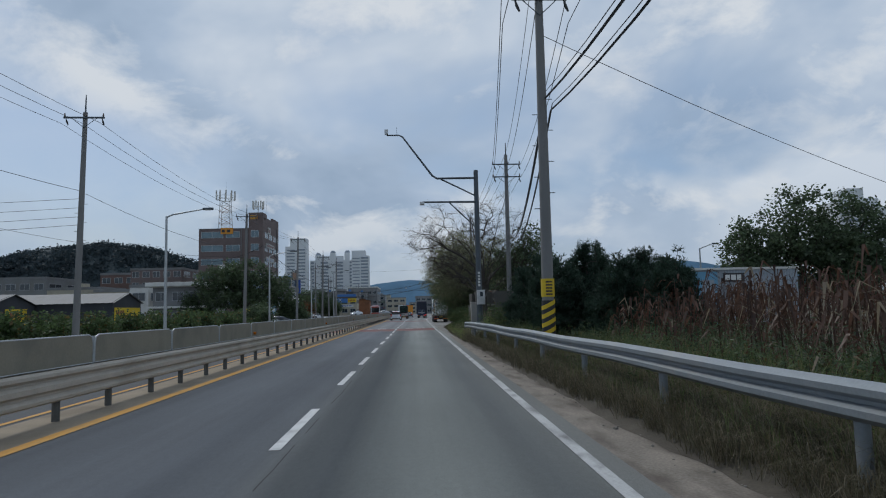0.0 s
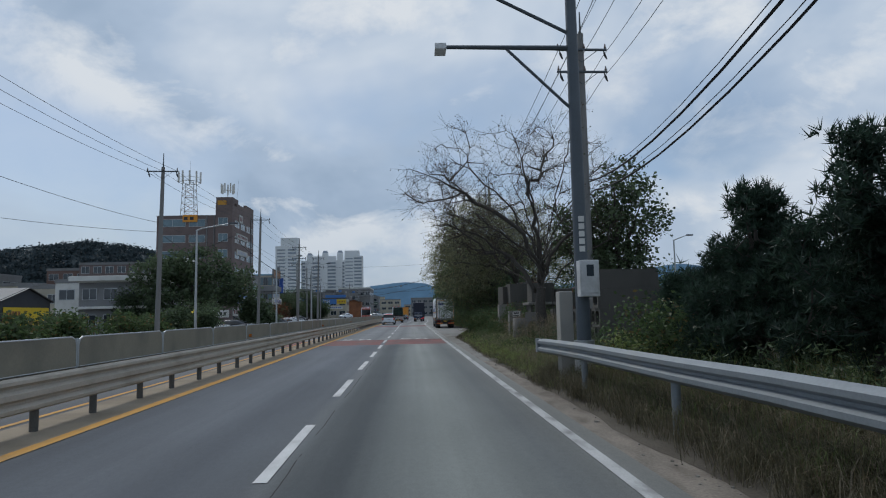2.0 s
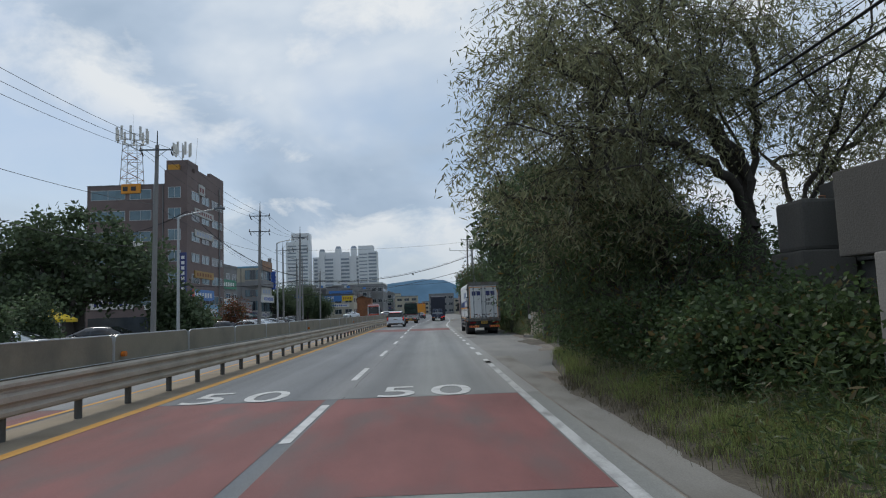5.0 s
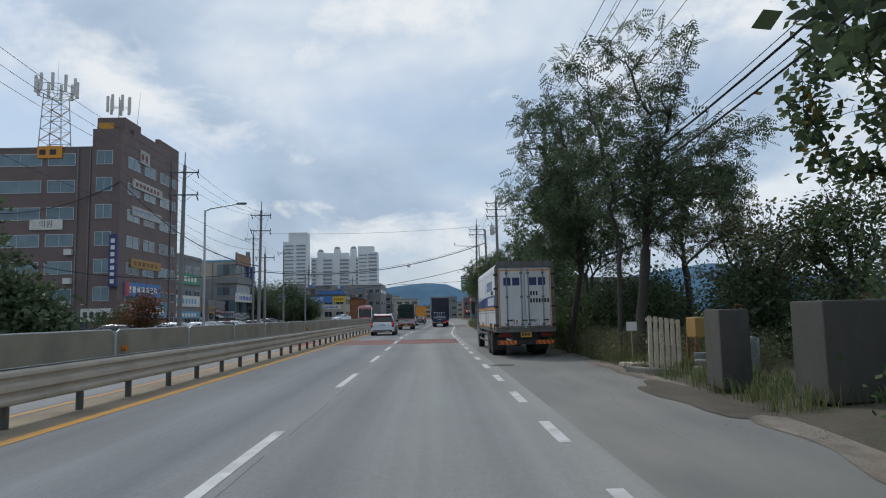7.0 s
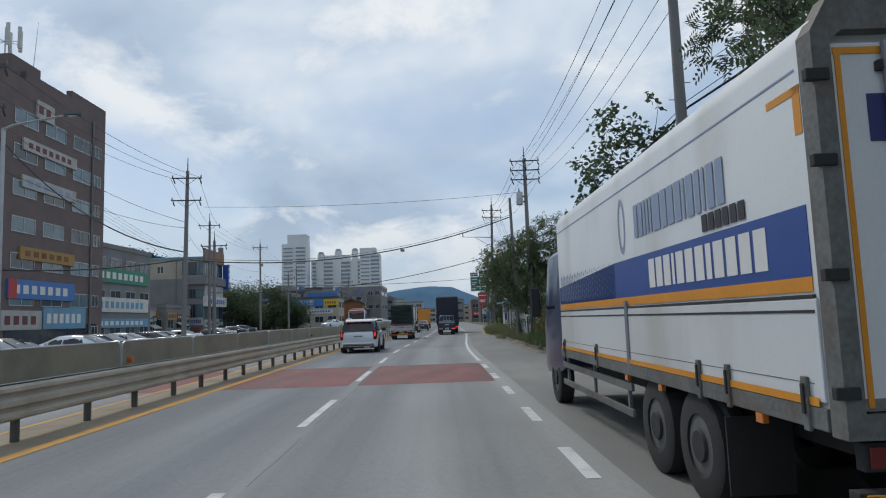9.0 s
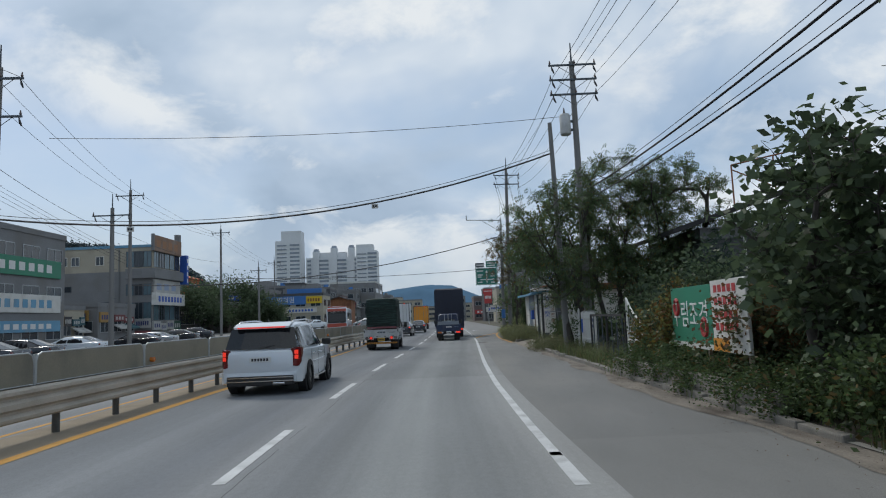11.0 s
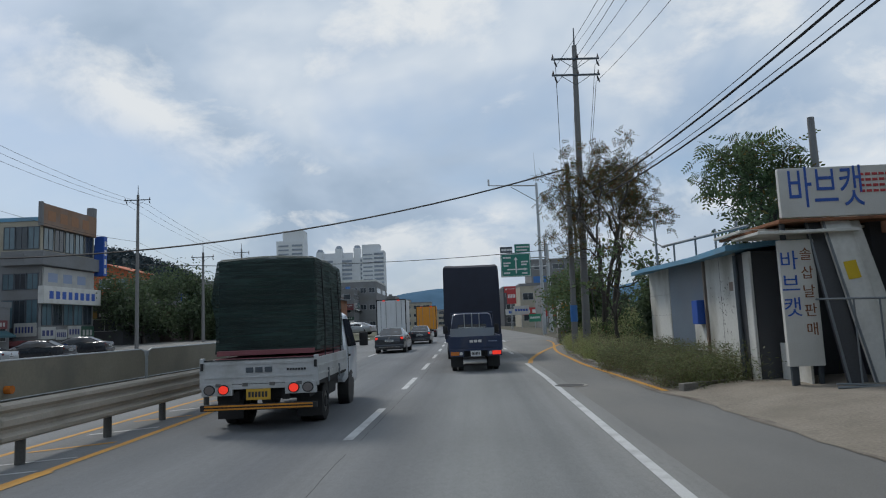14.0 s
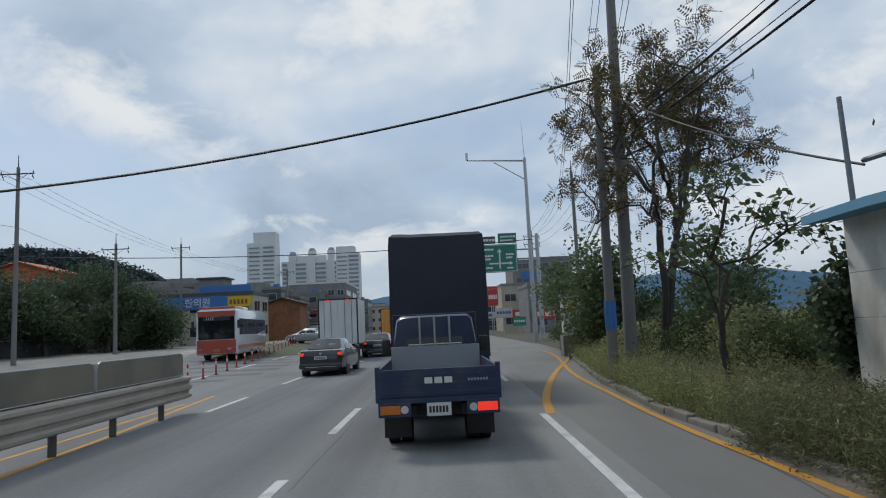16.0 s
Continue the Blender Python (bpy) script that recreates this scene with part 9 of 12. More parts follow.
def nursery():
    # painted green board beside the road
    t = thing("nursery_sign", (5.35, 122.0, 0.1), "green painted nursery board overgrown with creepers", "sign", rz=-3)
    sb = part("board", B().box(-0.03, 0.03, -0.2, 2.4, 0.75, 2.05, 0.01), M_SIGNGREEN, t)
    part("white_board", B().box(-0.03, 0.03, -1.9, -0.22, 0.75, 2.1, 0.01), M_SIGNWHITE, t)
    part("orange_strip", B().box(-0.034, -0.03, -1.0, -0.2, 0.76, 1.0), M_ORANGE, t)
    part("white_strip", B().box(-0.035, -0.03, -0.2, 2.4, 0.75, 0.86), M_SIGNWHITE, t)
    for k, ch in enumerate("우림조경"):
        write("lettering", ch, 0.62, M_LETTER_W, sb, pose(-0.036, 2.05 - k * 0.6, 1.42, 90, 0, -90))
    for y, z in ((1.98, 1.62), (0.22, 1.2)):
        part("red_ring", B().tube([(-0.04, y + 0.15 * math.cos(a * math.pi / 8), z + 0.17 * math.sin(a * math.pi / 8)) for a in range(17)], 0.045, 5), M_SIGNRED, sb)
    for k in range(4):
        bars(t, "lettering", M_SIGNRED, 0.1, 1.15 + k * 0.24, [0.16] * 5, 0.14, 0.07, pose(-0.032, -0.3, 0, 0, 0, -90))
    for y in (-1.7, 0.3, 2.2):
        part("post", B().box(0.03, 0.1, y - 0.04, y + 0.04, -0.2, 2.0), M_WOOD, t)
    for x, y, w, h, sd, m in ((5.75, 120.6, 1.5, 2.15, 311, L_TURN), (5.75, 124.9, 1.3, 2.0, 312, L_YELLOWISH), (5.7, 126.1, 1.2, 1.75, 313, L_YELLOWISH), (5.5, 123.4, 1.4, 0.9, 314, L_MID)):
        bush("creeper", (x, y, 0.1), "creeper with yellowing leaves over the nursery fence", w, h, sd, m, 3600, 0.10, category="creeper", group="creepers by the nursery board")
    # house with a dark roof behind
    # walls coloured dark in place of the shade under the canopy
    t = house("nursery_house", "low house under a dark slanting canopy behind the nursery", 11.2, 21, 136.6, 143, 4.6, M_ROOF_SHADE_DK, 1, 3, 0, glass=M_WIN_DK)
    part("dark_roof", B().loft([[(-6.4, y, 4.75), (5.0, y, 8.3), (5.0, y, 8.55), (-6.4, y, 4.95)] for y in (-0.9, 6.4)]), M_CHASSIS, t, "dark slanting canopy")
    for x in (-3.4, 0.5):
        part("canopy_post", B().tube([(x, -0.7, -0.2), (x, -0.7, 4.85 + (x + 6.4) * 0.3)], 0.05, 8), M_SIGNWHITE, t)
    fr = B()
    for x in (-3.6, -1.8, 0.0, 1.8):
        fr.tube([(x, -0.5, 5.7 + (x + 3.6) * 0.31), (x, -0.5, 7.6 + (x + 3.6) * 0.2)], 0.035, 5)
    fr.tube([(-3.6, -0.5, 7.6), (3.0, -0.5, 8.9)], 0.035, 5).tube([(-3.6, -0.5, 7.4), (-1.8, -0.5, 6.6)], 0.03, 5)
    part("roof_frame", fr, M_RUST, t)
    w = thing("low_wall", (0, 0, 0), "low stained concrete wall below the nursery board", "wall")
    for k in range(5):
        y = 118.6 + k * 1.75
        part("wall_block", B().box(kerb_x(y) + 0.1, kerb_x(y) + 0.3, y, y + 1.73, -0.15, 0.42 + 0.02 * (k % 2), 0.03), M_KERB, w)
    # gate and fences
    g = thing("iron_gate", (5.6, 131.3, 0.1), "dark rusty iron gate before the nursery yard", "gate")
    fr = B().box(-0.03, 0.03, -2.35, 2.3, 1.42, 1.5).box(-0.03, 0.03, -2.35, 2.3, 0.08, 0.14)
    for y in (-2.35, -0.05, 2.25):
        fr.box(-0.03, 0.03, y, y + 0.06, 0.0, 1.5)
    part("gate_frame", fr, M_CHASSIS, g)
    for k in range(7):
        part("bar", B().tube([(0, -1.95 + k * 0.64, 0.1), (0, -1.95 + k * 0.64, 1.45)], 0.022, 6), M_POLE_DK, g)
    for k in range(22):
        part("thin_bar", B().tube([(0.02, -2.25 + k * 0.21, 0.1), (0.02, -2.25 + k * 0.21, 0.75)], 0.007, 4), M_POLE_DK, g)
    m = thing("mesh_gate", (5.45, 127.5, 0.1), "white wire-mesh gate leaf with a swept top", "gate")
    top = [(0, -0.7, 1.2), (0, -0.4, 1.32), (0, 0.0, 1.48), (0, 0.4, 1.7), (0, 0.7, 1.95)]
    part("frame", B().tube([(0, -0.7, 0.05), (0, -0.7, 1.2)], 0.03, 8).tube([(0, 0.7, 0.0), (0, 0.7, 1.95)], 0.035, 8).tube(top, 0.03, 8).tube([(0, -0.7, 0.75), (0, 0.7, 0.75)], 0.025, 8), M_SIGNWHITE, m, smooth=True)
    me = B()
    for k in range(9):
        y = -0.62 + k * 0.155
        me.tube([(0, y, 0.1), (0, y, float(np.interp(y, [p[1] for p in top], [p[2] for p in top])))], 0.006, 4)
    for k in range(8):
        me.tube([(0, -0.7, 0.15 + k * 0.14), (0, 0.7, 0.15 + k * 0.14)], 0.006, 4)
    part("mesh", me, M_SIGNWHITE, m)
    f = thing("picket_fence", (5.75, 134.65, 0.42), "short white metal picket fence with a blue post", "fence")
    for k in range(18):
        y = -1.02 + k * 0.12
        part("picket", B().tube([(0, y, 0.08), (0, y, 1.2), (0, y, 1.33)], [0.018, 0.018, 0.003], 6), M_SIGNWHITE, f)
    part("rail", B().box(-0.02, 0.02, -1.08, 1.1, 0.2, 0.25), M_SIGNWHITE, f)
    part("rail", B().box(-0.02, 0.02, -1.08, 1.1, 1.0, 1.05), M_SIGNWHITE, f)
    post = part("post", B().box(-0.045, 0.045, 1.1, 1.19, -0.5, 1.28, 0.01), M_SIGNWHITE, f)
    part("blue_band", B().box(-0.05, 0.05, 1.095, 1.195, 0.45, 1.0), M_LETTER_B, post, "blue band")
    part("post", B().box(-0.03, 0.03, -1.14, -1.08, -0.5, 1.2, 0.01), M_SIGNWHITE, f)
    np_ = part("number_plate", B().box(-0.045, -0.03, -0.98, -0.64, 0.68, 1.02, 0.005), M_LETTER_N, f, "dark plate with plain bars")
    bars(np_, "plate_bar", M_LETTER_W, 0.05, 0.80, [0.045] * 4, 0.1, 0.02, pose(-0.046, -0.66, 0, 0, 0, -90), 0.003)
    f = thing("white_fence", (5.75, 138.0, 0.42), "bent white metal fence overgrown by weeds", "fence")
    for k in range(4):
        y = -1.4 + k * 0.95
        part("post", B().tube([(0, y, -0.5), (0.03, y, 1.35), (0.03, y, 1.45)], [0.045, 0.045, 0.01], 8), M_SIGNWHITE, f)
    for k in range(19):
        y = -1.3 + k * 0.145
        part("picket", B().tube([(0.02, y, 0.1), (0.02, y + 0.012 * (k % 3), 1.15 + 0.05 * (k % 2))], 0.016, 6), M_SIGNWHITE, f)
    part("rail", B().box(-0.02, 0.02, -1.4, 1.45, 1.0, 1.05).box(-0.02, 0.02, -1.4, 1.45, 0.3, 0.35), M_SIGNWHITE, f)


def corrugated(parent, name, x, y0, y1, z0, z1, material, pitch=0.12, depth=0.025, label=""):
    n = max(2, int((y1 - y0) / (pitch / 2)))
    b = B()
    b.loft([[(x + (depth if k % 2 else 0), y0 + (y1 - y0) * k / n, z) for k in range(n + 1)] for z in (z0, z1)], closed=False)
    return part(name, b, material, parent, label)


def shacks():
    # long shed with a blue roof; its patched wall faces the road
    X = 6.15
    t = thing("sheet_shack", (X, 147.4, 0.1), "patched sheet-metal shack with a faded blue roof", "shack")
    part("core", B().box(0.09, 4.2, 2.25, 9.25, -0.2, 2.8), M_ROOF_SHADE_DK, t)
    for z0, z1 in ((-0.1, 1.5), (1.505, 2.1), (2.105, 2.85)):
        part("white_panel", B().box(0, 0.07, 7.45, 9.3, z0, z1, 0.006), M_SHEETWHITE, t)
    corrugated(t, "grey_sheet", 0.0, 4.75, 7.44, 0, 2.85, M_SHEETBLUE, 0.15, 0.045)
    part("white_panel", B().box(-0.01, 0.035, 4.8, 5.6, -0.1, 1.75, 0.006), M_SHEETWHITE, t)
    part("meter_box", B().box(-0.22, -0.012, 4.78, 5.15, 1.25, 1.85, 0.02), M_LETTER_B, t, "blue meter box")
    part("rusty_post", B().box(-0.05, 0.03, 4.64, 4.73, -0.1, 2.8), M_RUSTPALE, t)
    door = part("door", B().box(-0.01, 0.06, 2.95, 4.6, 0, 2.85, 0.01), M_SHEETWHITE, t, "white sheet door with mould spots")
    part("notice", B().box(-0.016, -0.011, 3.05, 3.25, 2.0, 2.2), M_RUSTPALE, door, "faded reddish notice")
    part("panel_seam", B().box(-0.013, -0.009, 3.74, 3.752, 0.0, 2.85), M_GRIMY, door)
    rng, spots = random.Random(17), B()
    for _ in range(70):
        y, z, r = rng.gauss(3.5, 0.3), rng.choice((1.9, 1.75, 1.2)) + rng.gauss(0, 0.25), rng.uniform(0.008, 0.026)
        if 2.97 < y < 4.58 and 0.1 < z < 2.8:
            spots.quad(*[(-0.0125, y + math.cos(k * 1.05) * r * rng.uniform(0.5, 1.1), z + math.sin(k * 1.05) * r * rng.uniform(0.7, 1.6)) for k in range(6)])
    part("mould_spots", spots, M_CHASSIS, door, "dark mould spots", kind="stuff")
    part("post", B().tube([(-0.1, 2.65, -0.2), (-0.1, 2.65, 2.75)], 0.05, 8), M_POLE_DK, t)
    part("white_panel", B().box(0.0, 0.06, 2.2, 2.5, -0.1, 2.8, 0.006), M_SHEETWHITE, t)
    part("low_panel", B().box(0.45, 0.5, 1.0, 2.1, -0.1, 0.85, 0.006), M_SHEETWHITE, t)
    rf = B()
    rf.loft([[(-0.55, y, 2.9 + 0.03 * math.sin(y)), (1.6, y, 3.08), (4.4, y, 3.0), (4.4, y, 2.92), (1.6, y, 2.99), (-0.55, y, 2.78 + 0.03 * math.sin(y))] for y in (2.0, 4.0, 6.0, 8.0, 9.35)])
    part("roof", rf, M_ROOFBLUE, t)
    part("roof_sheet", B().box(-0.5, 2.0, 1.35, 2.7, 3.1, 3.16, 0.01).box(-0.45, 1.5, 0.7, 1.9, 2.98, 3.04, 0.01), M_SHEETWHITE, t, "loose pale sheets on the roof")
    part("rusty_eave", B().box(-0.42, -0.3, 1.0, 2.6, 3.05, 3.1), M_RUST, t)
    fr = B()
    for y in (4.0, 5.3, 6.7, 8.5):
        fr.tube([(0.6, y, 2.95), (0.6, y, 3.7)], 0.03, 6)
    fr.tube([(0.6, 3.4, 3.5), (0.6, 9.6, 3.72)], 0.04, 6).tube([(0.6, 5.3, 3.0), (0.6, 4.0, 3.6)], 0.022, 6)
    part("roof_frame", fr, M_STEEL, t)
    part("mast", B().tube([(0.5, 9.7, -0.1), (0.42, 9.7, 4.7)], [0.05, 0.035], 8), M_STEEL, t)
    bush("creeper", (6.35, 157.05, 0.15), "dark creeper climbing the shack's corner", 0.8, 2.9, 301, L_DARK, 3000, 0.12, category="creeper")
    # open store and sign boards
    t = thing("sign_shack", (X, 147.4, 0.1), "cluttered open shack under a blue-lettered board", "shack")
    part("core", B().box(2.0, 6.0, 1.2, 2.2, -0.2, 3.4), M_ROOF_SHADE_DK, t)
    part("roof", B().box(0.0, 6.0, 0.75, 2.2, 3.2, 3.26, 0.01), M_RUST, t)
    s = part("roof_sign", B().box(0.06, 3.9, 0.75, 0.85, 3.28, 4.25, 0.015), M_SIGNWHITE, t)
    write("lettering", "바브캣", 0.88, M_LETTER_B, s, pose(0.95, 0.745, 3.8, 90, 0, 0), stretch=0.62)
    for k in range(4):
        bars(s, "lettering", M_SIGNRED, 1.6, 4.05 - k * 0.11, [0.1] * 9, 0.05, 0.03, pose(0, 0.748, 0))
    part("post", B().box(0.12, 0.2, 0.95, 1.03, -0.1, 3.2), M_POLE_DK, t)
    v = thing("standing_sign", (6.5, 148.3, 0.25), "tall white board with blue and brown lettering", "sign")
    board_v = part("panel", B().box(-0.34, 0.34, 0.0, 0.1, 0.3, 2.72, 0.01), M_SIGNWHITE, v)
    part("foot", B().box(-0.3, -0.22, 0.02, 0.08, -0.25, 0.3).box(0.22, 0.3, 0.02, 0.08, -0.25, 0.3), M_POLE_DK, v)
    for k, ch in enumerate("바브캣"):
        write("lettering", ch, 0.4, M_LETTER_B, board_v, pose(-0.17, -0.004, 2.3 - k * 0.45, 90, 0, 0))
    for k, ch in enumerate("솔삽날판매"):
        write("lettering", ch, 0.27, M_RUST, board_v, pose(0.16, -0.004, 2.42 - k * 0.36, 90, 0, 0))
    for x, w, h, m, ln, dy in [(7.2, 0.36, 3.3, M_ROOF_SHADE_DK, 5, 0.0), (7.72, 0.52, 3.2, M_SHEETWHITE, 8, -0.1), (8.08, 0.4, 3.4, M_SHEETWHITE, 9, -0.02), (9.0, 0.16, 3.0, M_RUST, 1, 0.05), (8.8, 0.14, 2.9, M_RUST, 2, 0.02)]:
        q = thing("leaning_sheet", (x, 147.95 + dy, 0.2), "old sheet-metal panel leaning at the shack", "sheet", "leaning sheets")
        q.matrix_basis = q.matrix_basis @ pose(0, 0, 0, -8, -ln, 0)
        part("sheet", B().box(-w / 2, w / 2, -0.03, 0.03, 0, h, 0.006), m, q)
        part("stiffener", B().box(-w / 2, -w / 2 + 0.04, -0.05, -0.031, 0, h), M_STEEL, q)
        if x == 7.72:
            part("notice", B().box(-0.12, 0.12, -0.042, -0.032, 2.0, 2.35), M_SIGNYEL, q, "small yellow notice")
    q = thing("ribbed_sheet", (8.45, 147.8, 0.15), "upright ribbed white sheet beside leaning panels", "sheet")
    b = B()
    b.loft([[(-0.27 + 0.54 * k / 14, 0.03 * (k % 2), z) for k in range(15)] for z in (0.0, 2.95)], closed=False)
    part("sheet", b, M_SHEETBLUE, q)
    part("batten", B().box(-0.3, 0.3, 0.04, 0.09, 0.3, 0.38).box(-0.3, 0.3, 0.04, 0.09, 2.5, 2.58), M_RUST, q)
    t = thing("white_shed", (9.1, 147.9, 0.12), "stained white sheet-metal shed with a rusty eave", "shed")
    for k in range(4):
        part("wall_panel", B().box(k * 0.98, k * 0.98 + 0.965, 0, 0.06, -0.2, 2.85, 0.006), M_SHEETWHITE, t)
        part("seam", B().box(k * 0.98 + 0.966, k * 0.98 + 0.979, 0.02, 0.05, -0.2, 2.85), M_POLE_DK, t)
    part("body", B().box(0, 3.9, 0.08, 0.4, -0.2, 2.8), M_ROOF_SHADE_DK, t)
    part("rusty_eave", B().box(-1.0, 4.2, -0.3, 0.3, 2.9, 3.12, 0.02), M_RUST, t)
    g = thing("pipe_gate", (7.35, 147.55, 0.2), "low galvanised pipe gate before the shack", "gate", rz=-4)
    fr = B().tube([(-0.95, 0, 1.6), (0.92, 0, 1.56)], 0.022, 6).tube([(-0.75, 0, 0.08), (0.92, 0, -0.02)], 0.022, 6)
    part("frame", fr, M_STEEL, g)
    for x in (-0.3, 0.15, 0.88):
        part("bar", B().tube([(x, 0, 0.0), (x, 0, 1.58)], 0.018, 6), M_STEEL, g)
    part("fallen_rail", B().tube([(-0.8, -0.15, 0.03), (0.9, -0.25, 0.03)], 0.025, 6), M_STEEL, g)
    # pole behind
    utility_pole((9.6, 152.8, 0.1), 6.6, "bare concrete pole behind the shack", (), 0.14, False, 0, "", steps=False)
    # cabinet by the crossing lane
    t = thing("utility_cabinet", (7.3, 179.9, gz(7.3, 179.9) + 1.05), "grey roadside cabinet with an orange notice", "cabinet")
    part("body", B().box(-0.45, 0.45, -0.3, 0.3, -0.1, 1.75, 0.03), M_BEDWHITE, t)
    part("plinth", B().box(-0.55, 0.55, -0.4, 0.4, -1.3, -0.1, 0.03), M_PRECAST, t)
    part("cap", B().box(-0.52, 0.52, -0.37, 0.37, 1.75, 1.9, 0.03), M_POLE_DK, t)
    part("notice", B().box(-0.2, 0.25, -0.31, -0.3, 1.05, 1.5), M_ORANGE, t)


left_town()
apartments()
hills()
block_yard()
junk()
container_shed()
nursery()
shacks()


# ---- vehicles ----
def wheel(parent, x, y, r, w, side, spokes=5, rim_mat=None):
    """A road wheel: tyre with a rim and its spokes; side: +1 if its face turns to +x."""
    ty = part("wheel", B().disc_y(x, y, r, r, w, 28, inner=r * 0.66), M_RUBBER, parent, smooth=True)
    xo = x + side * (w / 2 - 0.03)
    part("rim", B().disc_y(xo - side * 0.02, y, r, r * 0.67, 0.03, 24, inner=r * 0.60), rim_mat or M_STEEL, ty, smooth=True)
    part("hub_disc", B().disc_y(xo - side * 0.014, y, r, r * 0.64, 0.014, 20), M_CHASSIS, ty)
    b = B()
    for k in range(spokes):
        a = k * math.tau / spokes + 0.3
        ca, sa = math.cos(a), math.sin(a)
        q = []
        for rr, hw in ((0.08 * r, 0.05), (0.62 * r, 0.035)):
            for s in (-1, 1):
                q.append((xo, y + ca * rr - sa * hw * s, r + sa * rr + ca * hw * s))
        b.quad(q[0], q[1], q[3], q[2])
        b.quad(*[(p[0] - side * 0.02, p[1], p[2]) for p in (q[2], q[3], q[1], q[0])])
    b.disc_y(xo, y, r, 0.16 * r, 0.03, 12)
    part("spoke_star", b, rim_mat or M_STEEL, ty)
    return ty


def truck_wheel(parent, x, y, r, w, side):
    ty = part("wheel", B().disc_y(x, y, r, r, w, 28, inner=r * 0.58), M_RUBBER, parent, smooth=True)
    part("rim", B().disc_y(x + side * w * 0.18, y, r, r * 0.59, w * 0.5, 24, inner=r * 0.3), M_RIM, ty, smooth=True)
    part("hub", B().disc_y(x + side * w * 0.2, y, r, r * 0.3, w * 0.7, 14), M_CHASSIS, ty, smooth=True)
    return ty


class Shell:
    """A car's body from tables along its length: lower body and glasshouse."""

    def __init__(self, low, top, belt):
        self.low, self.top, self.belt = low, top, belt

    def at(self, table, y):
        ys = [r[0] for r in table]
        return [float(np.interp(y, ys, [r[k] for r in table])) for k in range(1, len(table[0]))]

    def side(self, y, v, s, out=0.008):
        """A place on the glasshouse's side: v = 0 at the belt, 1 at the roof's edge."""
        wb, wt, zt = self.at(self.top, y)
        z0, z1 = self.belt + 0.02, zt - 0.07
        return (s * (wb + (wt - wb) * v + out), y, z0 + (z1 - z0) * v)

    def pane(self, y00, y01, y10, y11, v0, v1, s):
        """A side window between two belt and two roof places."""
        b = B()
        n = 5
        for i in range(n):
            u = i / (n - 1)
            b.v += [self.side(y00 + (y01 - y00) * u, v0, s), self.side(y10 + (y11 - y10) * u, v1, s)]
        b.f = [(2 * i, 2 * i + 2, 2 * i + 3, 2 * i + 1) if s > 0 else (2 * i + 1, 2 * i + 3, 2 * i + 2, 2 * i) for i in range(n - 1)]
        return b

    def build(self, t, paint):
        b = B()
        rings = []
        for y, w, zb, zt in self.low:
            half = [(w * 0.86, zb), (w * 0.97, zb + 0.06), (w, zb + 0.2), (w, (zb + zt) / 2 + 0.06), (w * 0.985, zt - 0.14), (w * 0.955, zt - 0.03), (w * 0.9, zt)]
            rings.append([(x, y, z) for x, z in half] + [(-x, y, z) for x, z in reversed(half)])
        b.loft(rings)
        body = part("body", b, paint, t, smooth=True)
        b = B()
        rings = []
        for y, wb, wt, zt in self.top:
            z0 = self.belt - 0.03
            half = [(wb, z0), ((wb + wt) / 2, (z0 + zt) / 2), (wt, max(zt - 0.05, z0 + 0.005)), (wt - 0.09, max(zt - 0.008, z0 + 0.008)), (wt * 0.4, max(zt + 0.012, z0 + 0.01))]
            rings.append([(x, y, z) for x, z in half] + [(-x, y, z) for x, z in reversed(half)])
        b.loft(rings)
        part("cabin", b, paint, t, smooth=True)
        return body


def plate(parent, x, y, z, w, h, material, marks=6, ink=None):
    p = part("number_plate", B().box(x - w / 2, x + w / 2, y - 0.012, y, z, z + h, 0.004), material, parent)
    k = w * 0.82 / marks
    bars(p, "plate_bar", ink or M_LETTER_K, x - w * 0.41, z + h * 0.25, [k * 0.7] * marks, h * 0.5, k * 0.3, pose(0, y - 0.0125, 0), 0.002, True)


def arch(parent, y, r, x, s):
    """The dark lip round a wheel opening."""
    b = B()
    rings = []
    for k in range(17):
        a = math.pi * k / 16
        rings.append([(x + s * dx, y + math.cos(a) * (r + dr), r * 0.86 + math.sin(a) * (r + dr)) for dx, dr in ((-0.05, 0.02), (0.012, 0.02), (0.012, 0.065), (-0.05, 0.065))])
    b.loft(rings, closed=True)
    part("wheel_arch", b, M_BLACK, parent)
    b = B()
    b.disc_y(x - s * 0.10, y, r * 0.92, r + 0.05, 0.22, 24)
    part("wheel_well", b, M_BLACK, parent)


